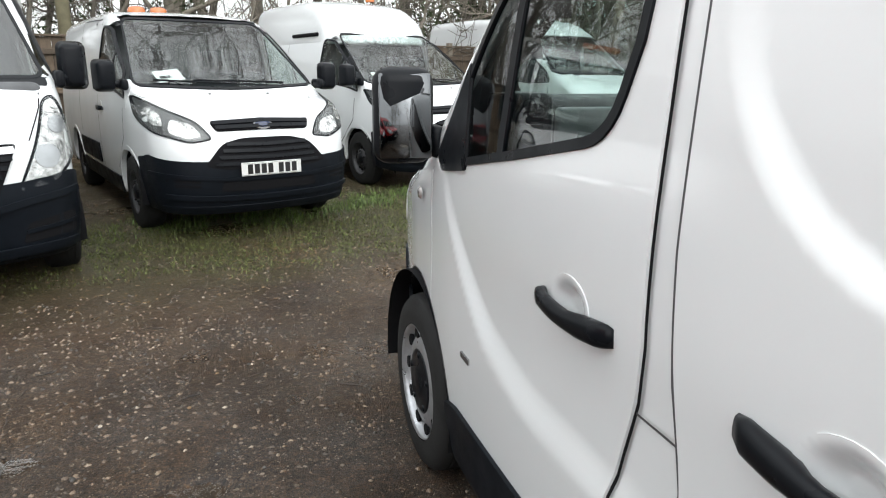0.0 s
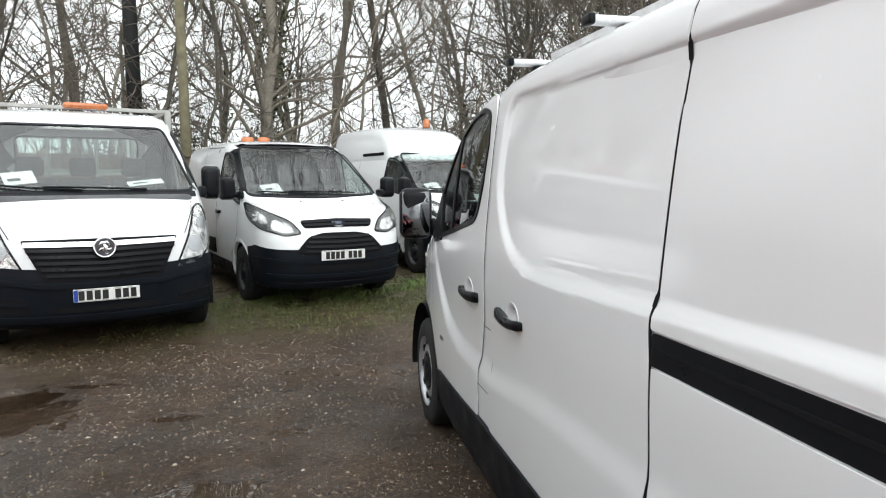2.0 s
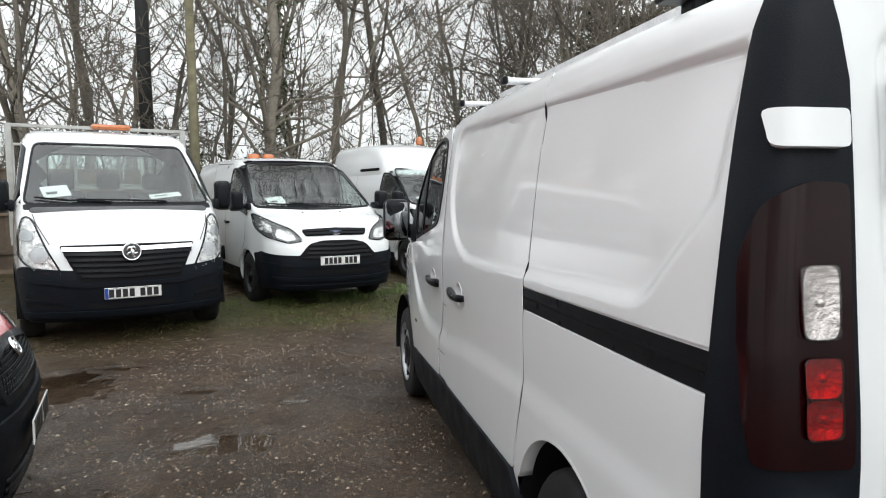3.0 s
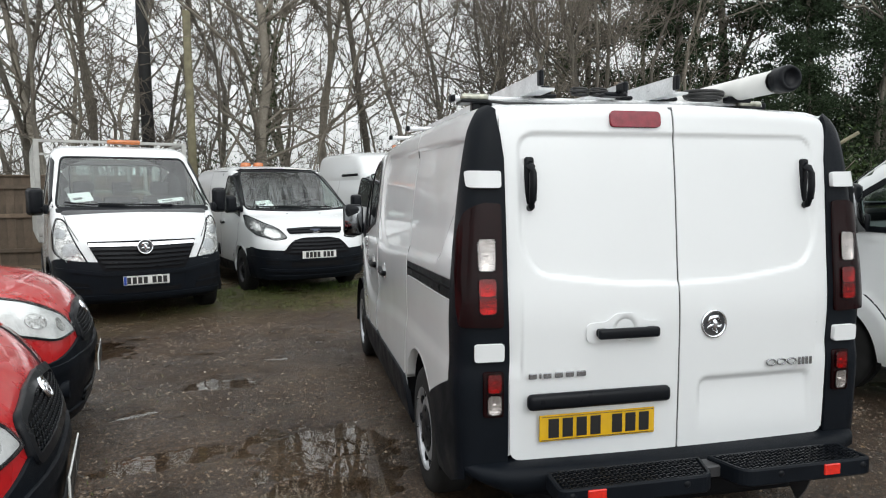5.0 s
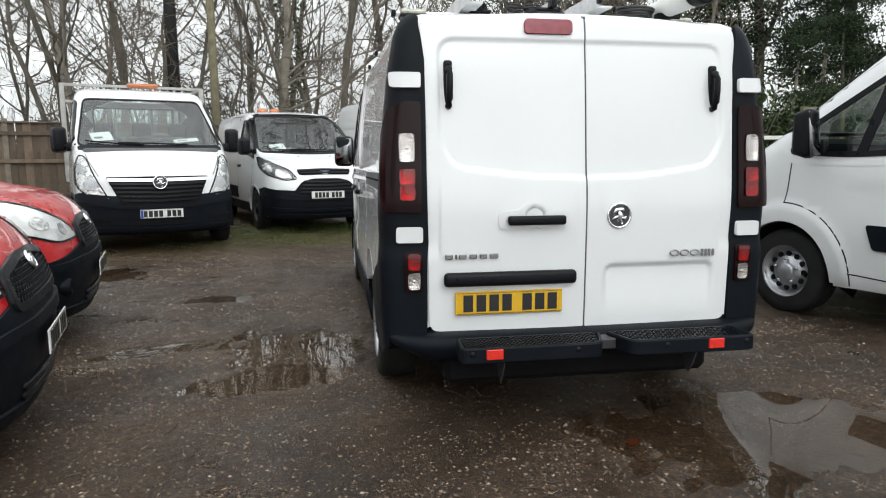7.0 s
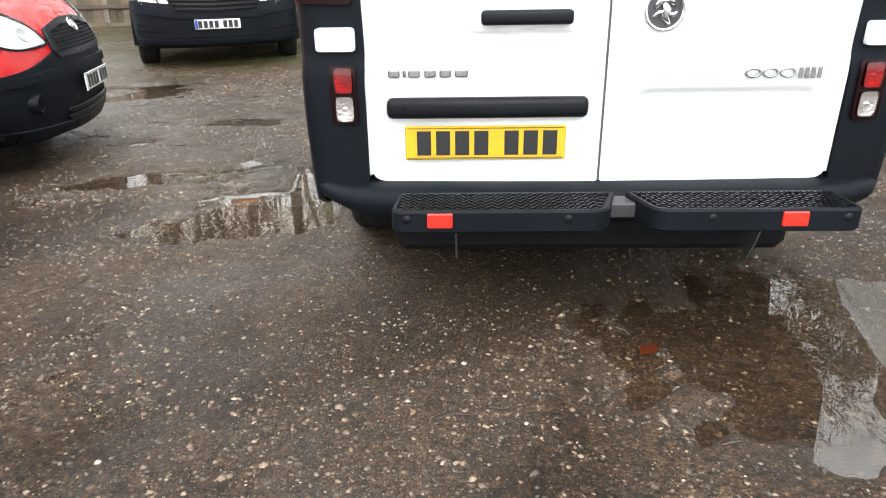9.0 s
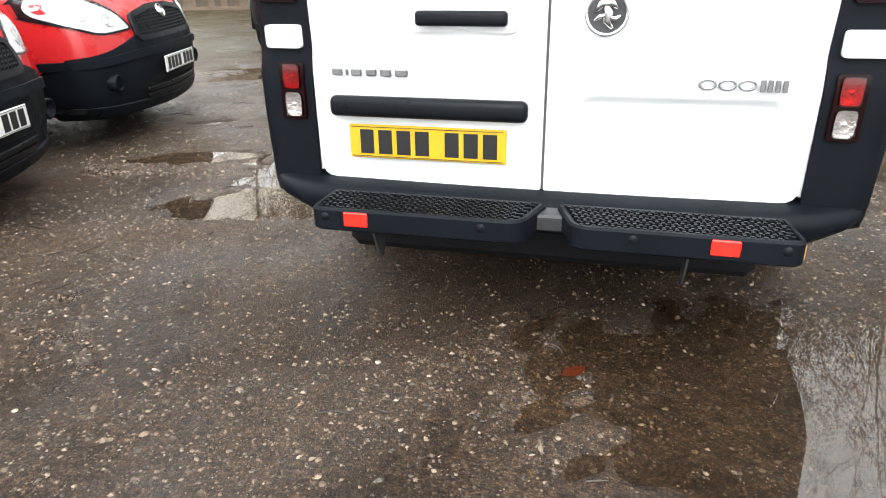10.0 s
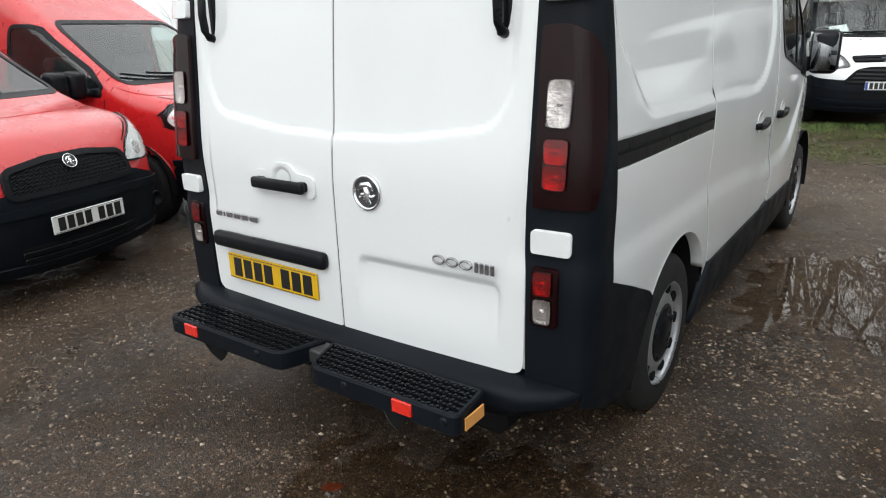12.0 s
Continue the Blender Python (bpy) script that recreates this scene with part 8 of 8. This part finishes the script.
def conifer(seed, height, girth, bare=0.25, reach=2.6):
    rng = np.random.RandomState(seed)
    wood = Sticks()
    pts = grow(rng, (0, 0, -0.3), (0, 0, 1), height, 12, 0.025, 0.1)
    wood.add(pts, girth, girth * 0.15, 8)
    tips = []
    for _ in range(64):
        t = bare + (1 - bare) * rng.rand()
        i = min(int(t * 12), 11)
        a = rng.rand() * 6.28
        L = reach * (1.15 - 0.75 * t) * rng.uniform(0.6, 1.1)
        br = grow(rng, pts[i] * (1 - (t * 12 - i)) + pts[i + 1] * (t * 12 - i), (math.cos(a), math.sin(a), rng.uniform(-0.25, 0.2)), L, 5, 0.12, 0.0)
        wood.add(br, girth * 0.2 * (1.1 - t), 0.008, 4)
        for q in (2, 3, 4, 5):
            tips.append((br[q], 0.36))
            tips.append((br[q] + rng.normal(0, 0.28, 3) * (1, 1, 0.5), 0.32))
    return wood.mesh("trunk"), leaf_cloud(rng, tips, 0.088, 32, 0.85, 0.5)


FIR = [conifer(201, 14, 0.26), conifer(202, 11, 0.2, 0.1, 2.8), conifer(203, 16, 0.3, 0.3, 3.2)]
for k, x, y, turn, size in ((0, 13.4, 22, 0, 1.0), (2, 17.2, 24, 90, 1.05), (1, 18.6, 20.5, 200, 1.0), (2, 23.4, 26, 40, 1.0), (0, 25.0, 22, 300, 1.1), (1, 14.8, 27, 130, 1.1), (1, 28.5, 27, 10, 1.3), (0, 12.2, 28, 70, 1.0), (2, 27, 19, 250, 1.0), (1, 19.6, 18.5, 20, 0.75), (1, 23, 17, 120, 0.85), (1, 16.2, 19.0, 60, 0.7), (1, 13.2, 16.4, 10, 0.5), (1, 15.6, 17.0, 210, 0.55), (1, 18.4, 16.0, 100, 0.5)):
    w, c = FIR[k]
    tree_thing("conifer", "dark green conifer with drooping boughs, behind the yard", w, c, pose(x, y, -0.1, 0, 0, turn) @ Matrix.Diagonal((size, size, size, 1)), NEEDLE, group="conifers")

# evergreen shrubs between the trunks
def shrub(seed, h, r):
    rng = np.random.RandomState(seed)
    wood = Sticks()
    tips = []
    for _ in range(16):
        a = rng.rand() * 6.28
        br = grow(rng, (0, 0, -0.1), (math.cos(a) * 0.5, math.sin(a) * 0.5, 1), h * rng.uniform(0.5, 1.0), 5, 0.2, 0.02)
        wood.add(br, 0.03, 0.008, 4)
        tips += [(q, r * 0.3) for q in br[1:]]
    return wood.mesh("stems"), leaf_cloud(rng, tips, 0.06, 40, 0.8)


SHRUBS = [shrub(301, 3.6, 1.3), shrub(302, 2.6, 1.2)]
for k, x, y, turn, size in ((0, 5.0, 22, 0, 1.35), (0, 6.2, 22.5, 90, 1.2), (1, 7.6, 20.5, 30, 1.4), (1, -12.5, 15.5, 0, 0.9), (1, -15, 14, 80, 1.1), (0, 3.5, 24, 200, 0.9), (0, 9.6, 19.5, 10, 1.2), (1, 11.5, 18.5, 60, 1.5), (0, -3.9, 18, 140, 1.0), (1, 13.6, 17.2, 160, 1.5), (0, 15.2, 18, 220, 1.2), (1, 10.8, 15.6, 40, 1.6), (1, 12.6, 14.8, 110, 1.5), (1, 15.0, 15.2, 250, 1.5), (1, 17.2, 14.4, 10, 1.4)):
    w, c = SHRUBS[k]
    tree_thing("evergreen_shrub", "dense dark evergreen shrub among bare trunks", w, c, pose(x, y, 0, 0, 0, turn) @ Matrix.Diagonal((size, size, size, 1)), IVY, group="shrubs")

# tangled brushwood along the wood's edge
brush = Sticks()
for _ in range(5200):
    x = rt.uniform(-24, 22)
    y = 15.5 + 0.05 * x + rt.uniform(0, 13)
    h = rt.uniform(0.8, 4.2)
    brush.add(grow(rt, (x, y, 0), rt.normal(0, 0.35, 3) + (0, 0, 1), h, 3, 0.16, 0.03), rt.uniform(0.006, 0.02), 0.004, 3)
ob = mesh_part("brushwood", brush.mesh("brushwood"), TWIGS)
tagged(ob, "tangled brown brushwood at the edge of the wood", "undergrowth", kind="stuff")

# poles
bm = bmesh.new()
tube(bm, [(0, 0, -0.3), (0, 0, 11)], [0.16, 0.12], 14)
ob = part("utility_pole", bm, DARKPOLE)
ob.matrix_basis = pose(-4.95, 15.5, 0, 0, -0.6, 0)
tagged(ob, "tall black tarred utility pole among the trees", "pole")
bm = bmesh.new()
tube(bm, [(0, 0, -0.3), (0, 0, 5.65)], [0.105, 0.085], 14)
ob = part("timber_pole", bm, OLDPOLE)
ob.matrix_basis = pose(-3.72, 13.8, 0, 0, -0.5, 0)
tagged(ob, "old greenish timber pole behind the fence", "pole")
bm = bmesh.new()
tube(bm, [(0, 0, -0.3), (0.5, 0, 3.0), (0.85, 0.1, 5.3)], [0.17, 0.13, 0.09], 8)
ob = part("dead_trunk", bm, mat("bleached_wood", (0.33, 0.27, 0.21), 0.8, noise_scale=5, vary=0.25))
ob.matrix_basis = pose(8.6, 19.0, 0, 0, 0, 0)
tagged(ob, "pale leaning dead trunk without bark", "tree trunk")

# a timber gateway with a white field gate past the parked vans
gw = thing("gateway", "brown timber gateway frame with a boarded leaf and sloping rail", "gateway", pose(10.3, 12.0, 0, 0, 0, 4))
for x in (0.0, 1.12):
    part("post", boxes(((x - 0.06, -0.06, -0.2), (x + 0.06, 0.06, 2.36)), bevel=0.01), OLDPOLE, gw, "", False)
part("lintel", boxes(((-0.08, -0.055, 2.26), (1.20, 0.055, 2.40)), bevel=0.01), OLDPOLE, gw, "", False)
for i in range(7):
    part("board", boxes(((0.07 + 0.142 * i, -0.012, 0.1), (0.203 + 0.142 * i, 0.012, 2.2)), bevel=0.004), SHADED_BOARD, gw, "", False)
bm = bmesh.new()
tube(bm, [(1.1, 0, 2.42), (2.5, 0.1, 3.05)], 0.05, 8)
part("handrail", bm, OLDPOLE, gw)
PAINT = mat("white_gate_paint", (0.62, 0.62, 0.58), 0.6, noise_scale=5, vary=0.12, fine=60)
gt = thing("field_gate", "white painted five-bar timber gate", "gate", pose(7.7, 11.9, 0, 0, 0, 2))
for z in (0.45, 0.76, 1.06, 1.36, 1.66):
    part("bar", boxes(((0, -0.02, z - 0.045), (2.45, 0.02, z + 0.045)), bevel=0.006), PAINT, gt, "", False)
for x in (0.05, 2.40):
    part("stile", boxes(((x - 0.05, -0.03, 0.3), (x + 0.05, 0.03, 1.78)), bevel=0.006), PAINT, gt, "", False)
for a, b in (((0.1, 0.45), (1.2, 1.66)), ((2.35, 0.45), (1.25, 1.66))):
    bm = bmesh.new()
    tube(bm, [(a[0], 0.03, a[1]), (b[0], 0.03, b[1])], 0.04, 6)
    part("brace", bm, PAINT, gt, "", False)
part("gate_post", boxes(((-0.16, -0.08, -0.2), (0.0, 0.08, 1.9)), bevel=0.01), PAINT, gt, "", False)
bm = bmesh.new()
tube(bm, [(-30, 13.0, 8.4), (-15, 14.2, 7.7), (-4.95, 15.5, 7.6)], 0.012, 5)
ob = part("overhead_wire", bm, WIRE)
tagged(ob, "thin black overhead wire running to the pole", "wire")

# boarded fence behind the row
FX, FY, FA = -13.0, 10.9, 15.0
fence = thing("fence", "brown weathered close-boarded timber fence with rails", "fence", pose(FX, FY, 0, 0, 0, FA), kind="structure")
bme = bmesh.new()
box(bme, (-0.074, -0.010, 0.12), (0.074, 0.010, 1.93), None, 0.003)
board = bpy.data.meshes.new("board")
bme.to_mesh(board)
bme.free()
board.materials.append(FENCE)
for i in range(150):
    o = new("board", board)
    o.parent = fence
    o.location = (0.14 * i, 0.012 * (i % 2), rt.uniform(-0.008, 0.008))
    o.rotation_euler = (0, radians(rt.uniform(-0.4, 0.4)), 0)
for z in (0.45, 1.15, 1.72):
    part("rail", boxes(((-0.1, -0.055, z - 0.04), (21.0, -0.012, z + 0.04)), bevel=0.005), FENCE, fence, "", False)
part("capping", boxes(((-0.1, -0.05, 1.93), (21.0, 0.05, 1.965)), bevel=0.005), FENCE, fence, "", False)
part("gravel_board", boxes(((-0.1, -0.03, 0.0), (21.0, -0.005, 0.14)), bevel=0.004), FENCE, fence, "", False)
for i in range(12):
    part("post", boxes(((1.83 * i - 0.05, -0.03, -0.2), (1.83 * i + 0.05, 0.06, 2.02)), bevel=0.006), POST, fence, "", False)
